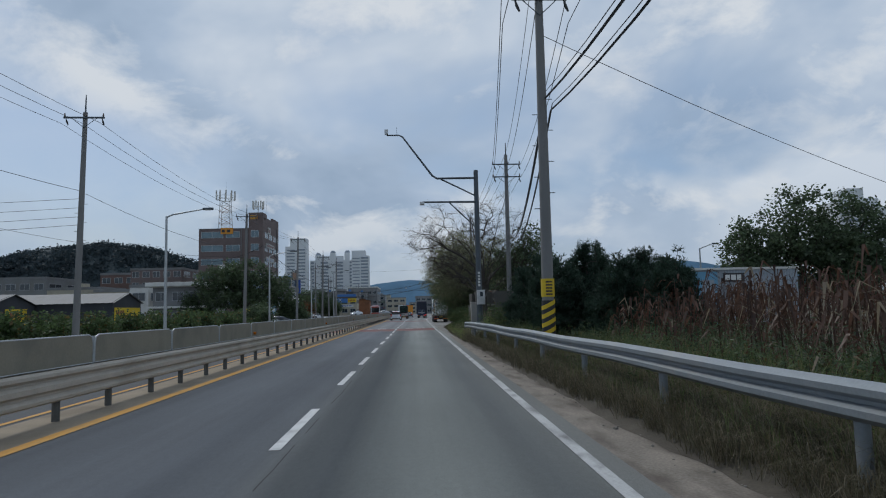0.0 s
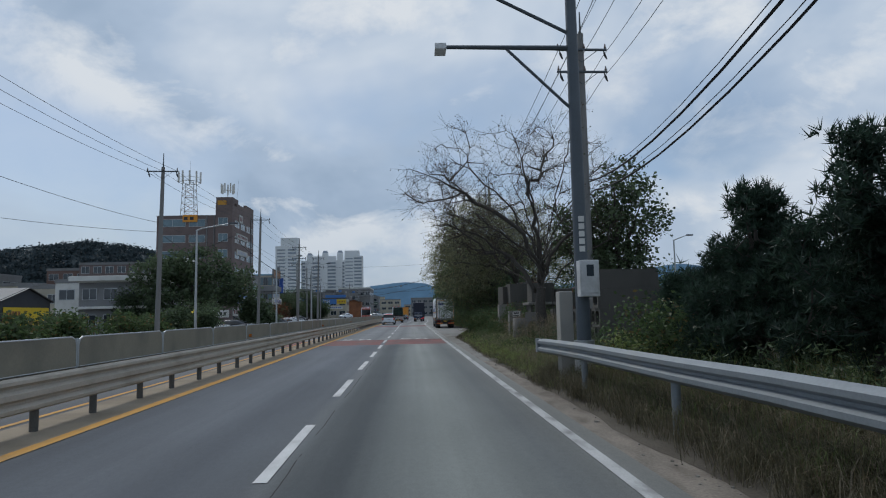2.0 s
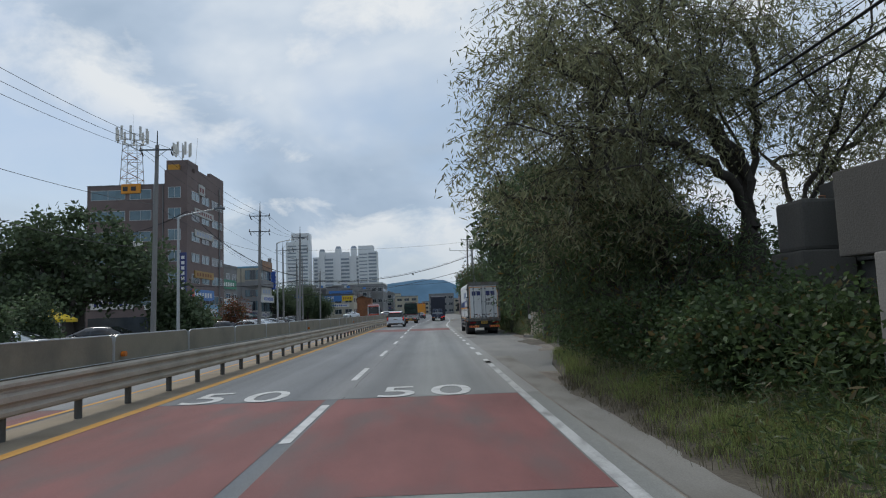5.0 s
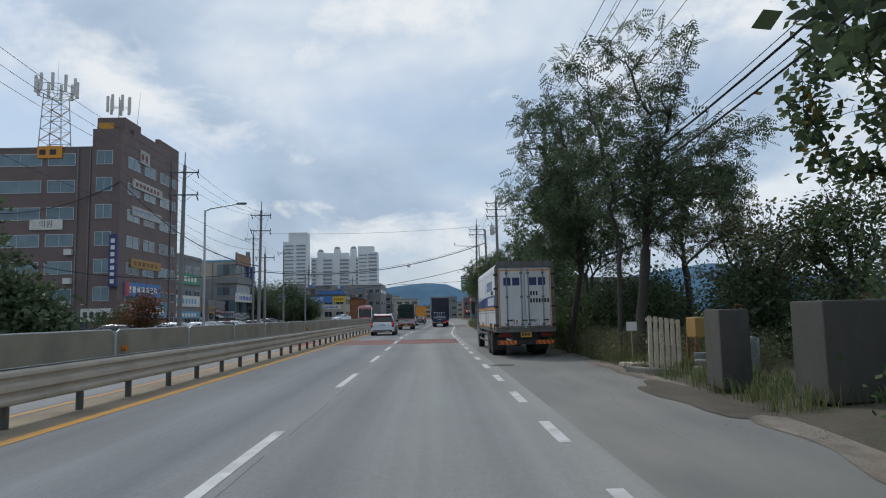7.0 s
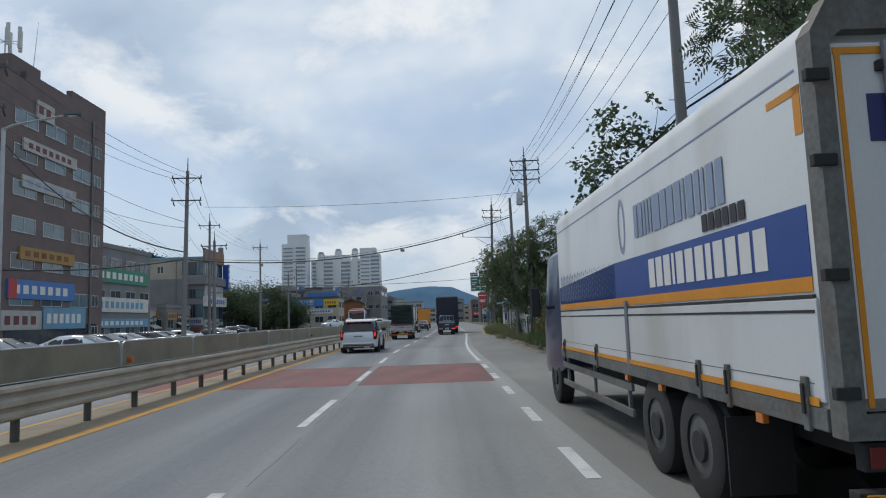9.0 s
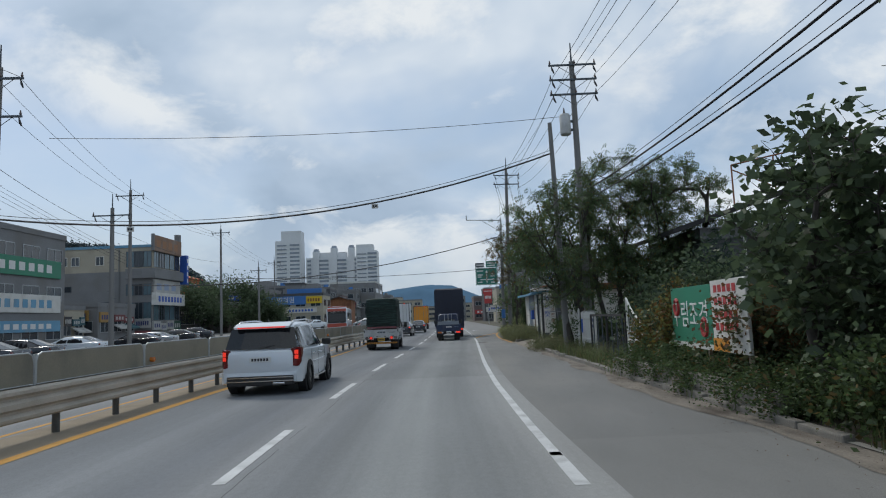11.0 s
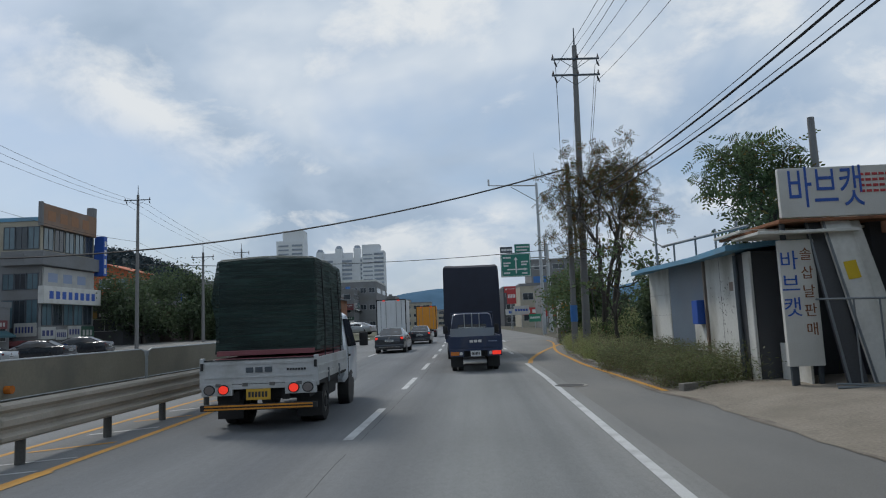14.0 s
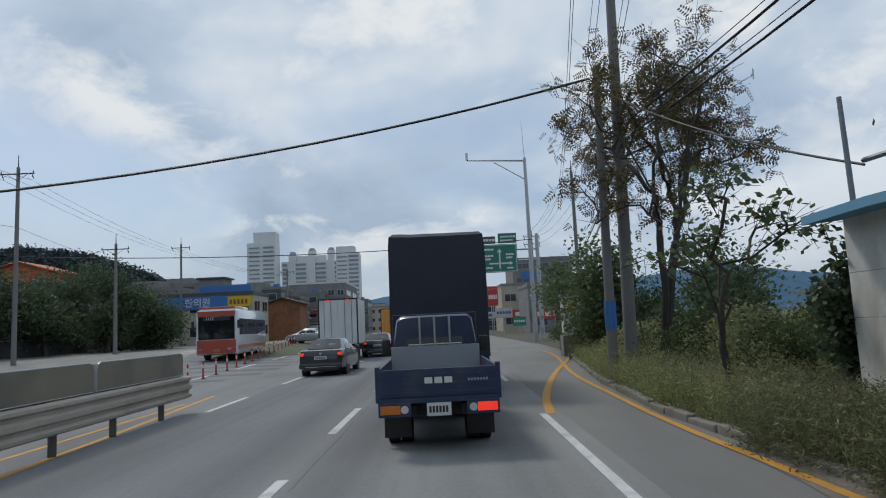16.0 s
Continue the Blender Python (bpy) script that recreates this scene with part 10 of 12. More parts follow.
def suv(at, rz=0.0):
    t = thing("suv_car", at, "white full-size sport utility car with lit brake lamps", "car", rz=rz)
    low = [(-2.49, 0.80, 0.46, 1.02), (-2.44, 0.91, 0.36, 1.08), (-2.30, 0.96, 0.30, 1.09), (-1.9, 0.98, 0.27, 1.09), (-0.6, 0.985, 0.25, 1.07), (0.7, 0.985, 0.25, 1.06), (1.3, 0.985, 0.26, 1.09), (1.95, 0.965, 0.28, 1.04), (2.3, 0.90, 0.3, 0.98), (2.45, 0.80, 0.36, 0.90), (2.49, 0.66, 0.44, 0.8)]
    top = [(-2.40, 0.86, 0.80, 1.10), (-2.30, 0.885, 0.75, 1.38), (-2.14, 0.90, 0.71, 1.66), (-1.9, 0.905, 0.705, 1.71), (-1.2, 0.91, 0.71, 1.75), (-0.2, 0.915, 0.715, 1.765), (0.12, 0.915, 0.71, 1.745), (0.5, 0.905, 0.73, 1.59), (0.93, 0.885, 0.77, 1.32), (1.34, 0.84, 0.80, 1.06)]
    sh = Shell(low, top, 1.06)
    body = sh.build(t, M_CARWHITE)
    for s in (1, -1):
        side = "right" if s > 0 else "left"
        part("front_window", sh.pane(-0.12, 0.80, -0.12, 0.30, 0.06, 0.92, s), M_GLASS, t)
        part("rear_door_window", sh.pane(-1.14, -0.2, -1.30, -0.2, 0.06, 0.93, s), M_GLASS, t)
        part("quarter_window", sh.pane(-2.39, -1.36, -2.2, -1.55, 0.06, 0.93, s), M_GLASS, t)
        for y in (-1.45, 1.45):
            arch(t, y, 0.40, s * 0.965 if s > 0 else -0.965, s)
            wheel(t, s * 0.905, y, 0.39, 0.25, s, 9, M_ALLOY_DK)
        m = part("door_mirror", B().box(s * 0.96 if s > 0 else -1.2, s * 1.2 if s > 0 else -0.96, 0.56, 0.73, 1.08, 1.26, 0.04), M_BLACK, t, smooth=True)
        part("mirror_cap", B().box(s * 1.0 if s > 0 else -1.19, s * 1.19 if s > 0 else -1.0, 0.735, 0.78, 1.12, 1.24, 0.02), M_CARWHITE, m)
        for y in (-0.04, -0.98):
            part("door_handle", B().tube([(s * 0.985, y, 0.92), (s * 1.02, y + 0.04, 0.925), (s * 1.02, y + 0.2, 0.925), (s * 0.985, y + 0.24, 0.92)], 0.016, 6), M_CHROME, t, smooth=True)
        for y in (-1.09, -0.16, 0.86):
            part("door_seam", B().box(s * 0.983 - 0.004, s * 0.983 + 0.004, y, y + 0.008, 0.34, 1.03), M_BLACK, t)
        part("sill_trim", B().box(min(s * 0.96, s * 0.995), max(s * 0.96, s * 0.995), -1.02, 1.02, 0.27, 0.33, 0.01), M_CHROME, t)
        part("roof_rail", B().tube([(s * 0.66, -1.95, 1.72), (s * 0.67, -1.85, 1.785), (s * 0.675, -0.4, 1.815), (s * 0.67, 0.2, 1.79), (s * 0.66, 0.3, 1.75)], 0.02, 6), M_CHROME, t, smooth=True)
        # tall rear lamp that wraps round the corner, with two lit cells
        path = ((0.80, -2.500, 0.70, 1.10), (0.87, -2.490, 0.68, 1.12), (0.93, -2.435, 0.69, 1.14), (0.965, -2.345, 0.78, 1.14), (0.978, -2.25, 0.94, 1.12), (0.982, -2.19, 1.02, 1.11))
        l = part("tail_lamp", B().loft([[(s * x, y, z0), (s * x, y, z1), (s * (x - 0.07), y + 0.05, z1), (s * (x - 0.07), y + 0.05, z0)] for x, y, z0, z1 in path]), M_TAIL_OFF, t, "dark red tail lamp")
        for z in (0.86, 0.975):
            part("brake_light", B().loft([[(s * x, y, z), (s * x, y, z + 0.095), (s * (x - 0.02), y + 0.03, z + 0.095), (s * (x - 0.02), y + 0.03, z)] for x, y in ((0.835, -2.506), (0.885, -2.500), (0.915, -2.468))]), M_TAIL, l, "lit red brake light")
        part("side_moulding", B().tube([(s * 0.992, -0.95, 0.70), (s * 0.996, 0.0, 0.715), (s * 0.992, 0.98, 0.73)], 0.014, 6), M_CHROME, t, smooth=True)
        part("lower_reflector", B().box(s * 0.72 - 0.14, s * 0.72 + 0.14, -2.50, -2.46, 0.50, 0.53), M_TAIL_OFF, t)
        part("headlamp", B().box(s * 0.72 - 0.1, s * 0.72 + 0.1, 2.38, 2.47, 0.62, 0.86, 0.03), M_CLEAR, t)
    g = B()
    g.loft([[(-0.875, -2.40, 1.12), (-0.77, -2.18, 1.62)], [(-0.5, -2.445, 1.12), (-0.4, -2.22, 1.64)], [(0.5, -2.445, 1.12), (0.4, -2.22, 1.64)], [(0.875, -2.40, 1.12), (0.77, -2.18, 1.62)]], closed=False)
    part("rear_window", g, M_GLASS, t)
    g = B()
    g.loft([[(-0.80, 1.24, 1.13), (-0.68, 0.38, 1.65)], [(0, 1.36, 1.13), (0, 0.44, 1.69)], [(0.80, 1.24, 1.13), (0.68, 0.38, 1.65)]], closed=False)
    part("windscreen", g, M_GLASS, t)
    sp = part("roof_spoiler", B().loft([[(-0.68, y, z), (0.68, y, z), (0.66, y, z - 0.05), (-0.66, y, z - 0.05)] for y, z in ((-2.36, 1.66), (-2.1, 1.74), (-1.8, 1.765))]), M_CARWHITE, t, smooth=True)
    part("high_brake_light", B().box(-0.58, 0.58, -2.372, -2.358, 1.625, 1.65), M_TAIL, sp, "thin lit brake light")
    part("rear_bumper", B().loft([[(-w, y, z0), (w, y, z0), (w, y, z1), (-w, y, z1)] for y, w, z0, z1 in ((-2.53, 0.70, 0.36, 0.52), (-2.5, 0.88, 0.32, 0.56), (-2.36, 0.97, 0.3, 0.58), (-2.2, 0.97, 0.3, 0.56))]), M_CARWHITE, t, smooth=True)
    part("bumper_skirt", B().box(-0.80, 0.80, -2.548, -2.2, 0.25, 0.48, 0.02), M_BLACK, t)
    part("chrome_strip", B().box(-0.8, 0.8, -2.558, -2.546, 0.43, 0.455), M_CHROME, t)
    part("chrome_strip", B().box(-0.8, 0.8, -2.558, -2.546, 0.345, 0.37), M_CHROME, t)
    part("exhaust_tip", B().box(0.3, 0.6, -2.56, -2.4, 0.265, 0.325, 0.02), M_CHROME, t)
    plate(t, 0, -2.495, 0.80, 0.52, 0.13, M_PLATE)
    b = B().tube([(-0.09 + 0.18 * k / 8, -2.47, 1.0 + 0.02 * math.sin(k * 0.8)) for k in range(9)], 0.012, 5)
    part("badge", b, M_CHROME, t)
    bars(t, "badge_bar", M_CHROME, -0.55, 0.93, [0.05] * 9, 0.035, 0.085, pose(0, -2.478, 0), 0.003)
    part("rear_wiper", B().tube([(0, -2.44, 1.14), (0.32, -2.42, 1.2)], 0.012, 5), M_BLACK, t)
    part("roof_fin", B().loft([[(-0.03, -1.75, 1.74), (0.03, -1.75, 1.74), (0.0, -1.72, 1.86)], [(-0.03, -1.45, 1.76), (0.03, -1.45, 1.76), (0.0, -1.5, 1.79)]]), M_BLACK, t)
    part("grille", B().box(-0.6, 0.6, 2.44, 2.5, 0.55, 0.82, 0.02), M_BLACK, t)
    return t


def sedan(at, paint, label, rz=0.0, lit=True, scale=1.0, group=""):
    t = thing("sedan_car", at, label, "car", group, rz)
    low = [(-2.42, 0.66, 0.42, 0.92), (-2.36, 0.84, 0.32, 1.0), (-2.1, 0.90, 0.24, 1.04), (-1.4, 0.92, 0.2, 1.0), (0.6, 0.925, 0.2, 0.96), (1.3, 0.92, 0.2, 0.95), (2.0, 0.88, 0.22, 0.84), (2.35, 0.74, 0.3, 0.72), (2.42, 0.55, 0.4, 0.62)]
    top = [(-1.95, 0.80, 0.72, 1.0), (-1.5, 0.83, 0.64, 1.22), (-0.95, 0.85, 0.60, 1.41), (-0.3, 0.86, 0.60, 1.46), (0.25, 0.86, 0.60, 1.44), (0.75, 0.85, 0.64, 1.25), (1.35, 0.80, 0.74, 0.97)]
    sh = Shell(low, top, 0.96)
    sh.build(t, paint)
    for s in (1, -1):
        part("front_window", sh.pane(-0.02, 0.9, -0.02, 0.42, 0.08, 0.9, s), M_GLASS, t)
        part("rear_door_window", sh.pane(-1.2, -0.1, -0.98, -0.1, 0.08, 0.9, s), M_GLASS, t)
        for y in (-1.4, 1.42):
            arch(t, y, 0.34, s * 0.905 if s > 0 else -0.905, s)
            wheel(t, s * 0.80, y, 0.335, 0.22, s, 10)
        part("door_mirror", B().box(s * 0.90 if s > 0 else -1.08, s * 1.08 if s > 0 else -0.90, 0.6, 0.74, 0.96, 1.1, 0.03), paint, t, smooth=True)
        l = part("tail_lamp", B().box(s * 0.62 - 0.2, s * 0.62 + 0.2, -2.41, -2.3, 0.80, 0.92, 0.03), M_TAIL if lit else M_TAIL_OFF, t, smooth=True)
        part("door_handle", B().box(s * 0.93 - 0.01, s * 0.93 + 0.01, -0.15, 0.05, 0.84, 0.87), M_CHROME, t)
        part("headlamp", B().box(s * 0.58 - 0.16, s * 0.58 + 0.16, 2.22, 2.36, 0.58, 0.70, 0.03), M_CLEAR, t)
    g = B()
    g.loft([[(-0.70, -1.86, 1.06), (-0.56, -1.0, 1.42)], [(0, -1.92, 1.06), (0, -1.0, 1.45)], [(0.70, -1.86, 1.06), (0.56, -1.0, 1.42)]], closed=False)
    part("rear_window", g, M_GLASS, t)
    g = B()
    g.loft([[(-0.72, 1.26, 1.02), (-0.56, 0.4, 1.41)], [(0, 1.36, 1.02), (0, 0.42, 1.45)], [(0.72, 1.26, 1.02), (0.56, 0.4, 1.41)]], closed=False)
    part("windscreen", g, M_GLASS, t)
    part("rear_bumper", B().box(-0.86, 0.86, -2.46, -2.3, 0.30, 0.52, 0.05), paint, t, smooth=True)
    part("bumper_skirt", B().box(-0.7, 0.7, -2.465, -2.35, 0.22, 0.34, 0.03), M_BLACK, t)
    part("chrome_strip", B().box(-0.6, 0.6, -2.47, -2.46, 0.36, 0.38), M_CHROME, t)
    plate(t, 0, -2.43, 0.66, 0.5, 0.12, M_PLATE)
    part("boot_badge", B().disc_y(0, -2.43, 0.88, 0.05, 0.015, 12, axis="y"), M_CHROME, t)
    return t


def tarp_cover(t, name, material, x0, x1, y0, y1, z0, z1, seed, bulge=0.06):
    """A draped cover: rounded, a little baggy, with a slack top."""
    b = B()
    per = []
    n = 10
    for i in range(n):
        per.append((x0 + (x1 - x0) * i / n, y0))
    for i in range(n):
        per.append((x1, y0 + (y1 - y0) * i / n))
    for i in range(n):
        per.append((x1 - (x1 - x0) * i / n, y1))
    for i in range(n):
        per.append((x0, y1 - (y1 - y0) * i / n))
    cx, cy = (x0 + x1) / 2, (y0 + y1) / 2
    rings = []
    for u, inset, dz in ((0.0, 0.0, 0), (0.15, 0.0, 0), (0.35, 0, 0), (0.55, 0.0, 0), (0.75, 0.01, 0), (0.9, 0.015, 0), (0.97, 0.03, 0), (1.0, 0.10, 0), (1.005, 0.3, 0.02), (1.005, 0.62, 0.03), (1.005, 0.97, 0.03)):
        ring = []
        for x, y in per:
            dx, dy = x - cx, y - cy
            k = 1 - inset
            wob = bulge * noise.noise((x * 1.3 + seed, y * 1.3, u * 3))
            l = math.hypot(dx, dy) or 1
            ring.append((cx + dx * k + dx / l * wob * (inset < 0.5), cy + dy * k + dy / l * wob * (inset < 0.5), z0 + (z1 - z0) * u + dz + 0.5 * wob * (u > 0.9)))
        rings.append(ring)
    b.loft(rings)
    return part(name, b, material, t, smooth=True)


def light_truck(at, label, paint, bed_mat, lit=True, yellow_plate=False):
    """A one-ton flat-bed lorry: cab in front, drop-side bed behind; origin under the tailgate."""
    t = thing("flatbed_truck", at, label, "truck")
    part("frame_rail", B().box(-0.42, -0.32, 0.1, 4.6, 0.5, 0.66), M_CHASSIS, t)
    part("frame_rail", B().box(0.32, 0.42, 0.1, 4.6, 0.5, 0.66), M_CHASSIS, t)
    part("bed_floor", B().box(-0.85, 0.85, 0.02, 3.05, 0.72, 0.80, 0.01), M_CHASSIS, t)
    part("underbody", B().box(-0.7, 0.7, 0.25, 3.0, 0.5, 0.72), M_CHASSIS, t)
    for s in (-1, 1):
        sd = part("side_panel", B().box(s * 0.85 - 0.02, s * 0.85 + 0.02, 0.05, 3.03, 0.78, 1.17, 0.008), bed_mat, t)
        for k in range(2):
            part("panel_rib", B().box(s * 0.875 - 0.008, s * 0.875 + 0.008, 0.07, 3.0, 0.86 + k * 0.14, 0.90 + k * 0.14), bed_mat, sd)
        for y in (0.9, 2.0):
            part("latch", B().box(s * 0.885 - 0.012, s * 0.885 + 0.012, y, y + 0.05, 0.70, 0.95, 0.004), M_STEEL, sd)
        part("corner_post", B().box(s * 0.85 - 0.035, s * 0.85 + 0.035, 0.0, 0.07, 0.72, 1.22, 0.008), bed_mat, t)
        for dx in (0.0, 0.2):
            truck_wheel(t, s * (0.70 - dx), 1.15, 0.33, 0.18, s)
        truck_wheel(t, s * 0.72, 3.75, 0.34, 0.20, s)
        part("mud_flap", B().box(s * 0.62 - 0.2, s * 0.62 + 0.2, 0.66, 0.68, 0.14, 0.55), M_BLACK, t)
        part("fuel_tank" if s > 0 else "battery_box", B().box(s * 0.55 - 0.16, s * 0.55 + 0.16, 1.9, 2.7, 0.36, 0.62, 0.04), M_CHASSIS, t)
        up = 0.08 if yellow_plate else 0.0
        lampbox = part("lamp_bracket", B().box(s * 0.62 - 0.23, s * 0.62 + 0.23, -0.025, 0.06, 0.52 + up, 0.72 + up, 0.01), bed_mat, t)
        if yellow_plate:
            part("brake_light", B().disc_y(s * 0.52, -0.03, 0.62 + up, 0.07, 0.02, 16, axis="y"), M_TAIL if lit else M_TAIL_OFF, lampbox, "lit round brake light")
            part("reverse_light", B().disc_y(s * 0.73, -0.03, 0.62 + up, 0.07, 0.02, 16, axis="y"), M_LENS_DK, lampbox)
            for x in (0.52, 0.73):
                part("lamp_ring", B().tube([(s * x + math.cos(a * math.pi / 8) * 0.074, -0.03, 0.62 + up + math.sin(a * math.pi / 8) * 0.074) for a in range(17)], 0.012, 5), M_CHASSIS, lampbox)
        else:
            part("brake_light", B().box(s * 0.68 - 0.14, s * 0.68 + 0.14, -0.04, -0.02, 0.56, 0.68, 0.006), M_TAIL if s > 0 else M_AMBER, lampbox, "lit red brake light")
            part("reverse_light", B().disc_y(s * 0.48, -0.03, 0.62, 0.055, 0.02, 14, axis="y"), M_CLEAR, lampbox)
    gate = part("tailgate", B().box(-0.82, 0.82, 0.0, 0.04, 0.78, 1.17, 0.008), bed_mat, t)
    for z, h in ((0.79, 0.03), (0.885, 0.02), (1.10, 0.035)) if yellow_plate else ((0.82, 0.035), (0.94, 0.035), (1.06, 0.035)):
        part("gate_rib", B().box(-0.80, 0.80, -0.012, 0.0, z, z + h), bed_mat, gate)
    if yellow_plate:
        part("gate_cap", B().box(-0.82, 0.82, -0.008, 0.048, 1.172, 1.19), M_CHASSIS, gate, "dark rubber edge")
        for x in (-0.6, -0.2, 0.2, 0.6):
            part("gate_hinge", B().box(x - 0.04, x + 0.04, -0.03, 0.0, 0.745, 0.80, 0.006), M_GRIMY, gate)
        for s in (-1, 1):
            part("gate_latch", B().box(s * 0.845 - 0.02, s * 0.845 + 0.02, -0.03, 0.0, 1.02, 1.14, 0.006), M_CHASSIS, gate)
    part("cross_member", B().box(-0.85, 0.85, -0.02, 0.04, 0.70, 0.775, 0.006), bed_mat, t)
    plate(t, 0, -0.03, 0.52, 0.36 if yellow_plate else 0.34, 0.18, M_PLATE_Y if yellow_plate else M_PLATE, 6)
    bars(gate, "badge_bar", M_POLE_DK if yellow_plate else M_LETTER_W, -0.19, 0.965, [0.11] * 3, 0.085, 0.03, pose(0, -0.013, 0), 0.004)
    bars(gate, "badge_bar", M_LETTER_K if yellow_plate else M_LETTERGREY, 0.42, 0.98, [0.03] * 7, 0.035, 0.012, pose(0, -0.013, 0), 0.004)
    # cab
    rings = []
    for y, w, zb, zt, wt in ((3.18, 0.80, 0.55, 1.93, 0.68), (3.25, 0.83, 0.48, 1.97, 0.70), (4.1, 0.85, 0.42, 1.99, 0.71), (4.35, 0.85, 0.40, 1.93, 0.70), (4.62, 0.85, 0.38, 1.55, 0.74), (4.82, 0.83, 0.36, 1.22, 0.78), (4.95, 0.80, 0.38, 1.1, 0.76), (5.0, 0.74, 0.45, 0.95, 0.72)):
        belt = min(1.18, zt - 0.04)
        half = [(w * 0.93, zb), (w, zb + 0.1), (w, belt), (wt + 0.02, max(zt - 0.08, belt + 0.01)), (wt - 0.06, max(zt - 0.01, belt + 0.02)), (wt * 0.5, max(zt, belt + 0.03))]
        rings.append([(x, y, z) for x, z in half] + [(-x, y, z) for x, z in reversed(half)])
    cab = part("cab", B().loft(rings), paint, t, smooth=True)
    for s in (-1, 1):
        g = B()
        g.quad((s * 0.845, 3.45, 1.22), (s * 0.86, 4.55, 1.22), (s * 0.752, 4.32, 1.82), (s * 0.745, 3.5, 1.84))
        part("door_window", g, M_GLASS, cab)
        part("door_seam", B().box(s * 0.848 - 0.004, s * 0.848 + 0.004, 3.4, 3.412, 0.55, 1.2), M_BLACK, cab)
        part("door_handle", B().box(s * 0.86 - 0.015, s * 0.86 + 0.015, 3.48, 3.62, 1.02, 1.06, 0.006), M_BLACK, cab)
        mir = part("door_mirror", B().box(s * 1.02 - 0.09, s * 1.02 + 0.09, 4.5, 4.58, 1.2, 1.52, 0.03), M_BLACK, t, smooth=True)
        part("mirror_arm", B().tube([(s * 0.84, 4.5, 1.3), (s * 1.0, 4.52, 1.32)], 0.02, 6), M_BLACK, mir)
        arch(t, 3.75, 0.345, s * 0.835 if s > 0 else -0.835, s)
    g = B().quad((-0.55, 3.168, 1.40), (0.55, 3.168, 1.40), (0.50, 3.20, 1.80), (-0.50, 3.20, 1.80))
    part("rear_window", g, M_GLASS, cab)
    g = B().loft([[(-0.74, 4.70, 1.24), (-0.64, 4.40, 1.86)], [(0.74, 4.70, 1.24), (0.64, 4.40, 1.86)]], closed=False)
    ws = part("windscreen", g, M_GLASS, cab)
    ws.location = (0, 0.03, 0)
    return t


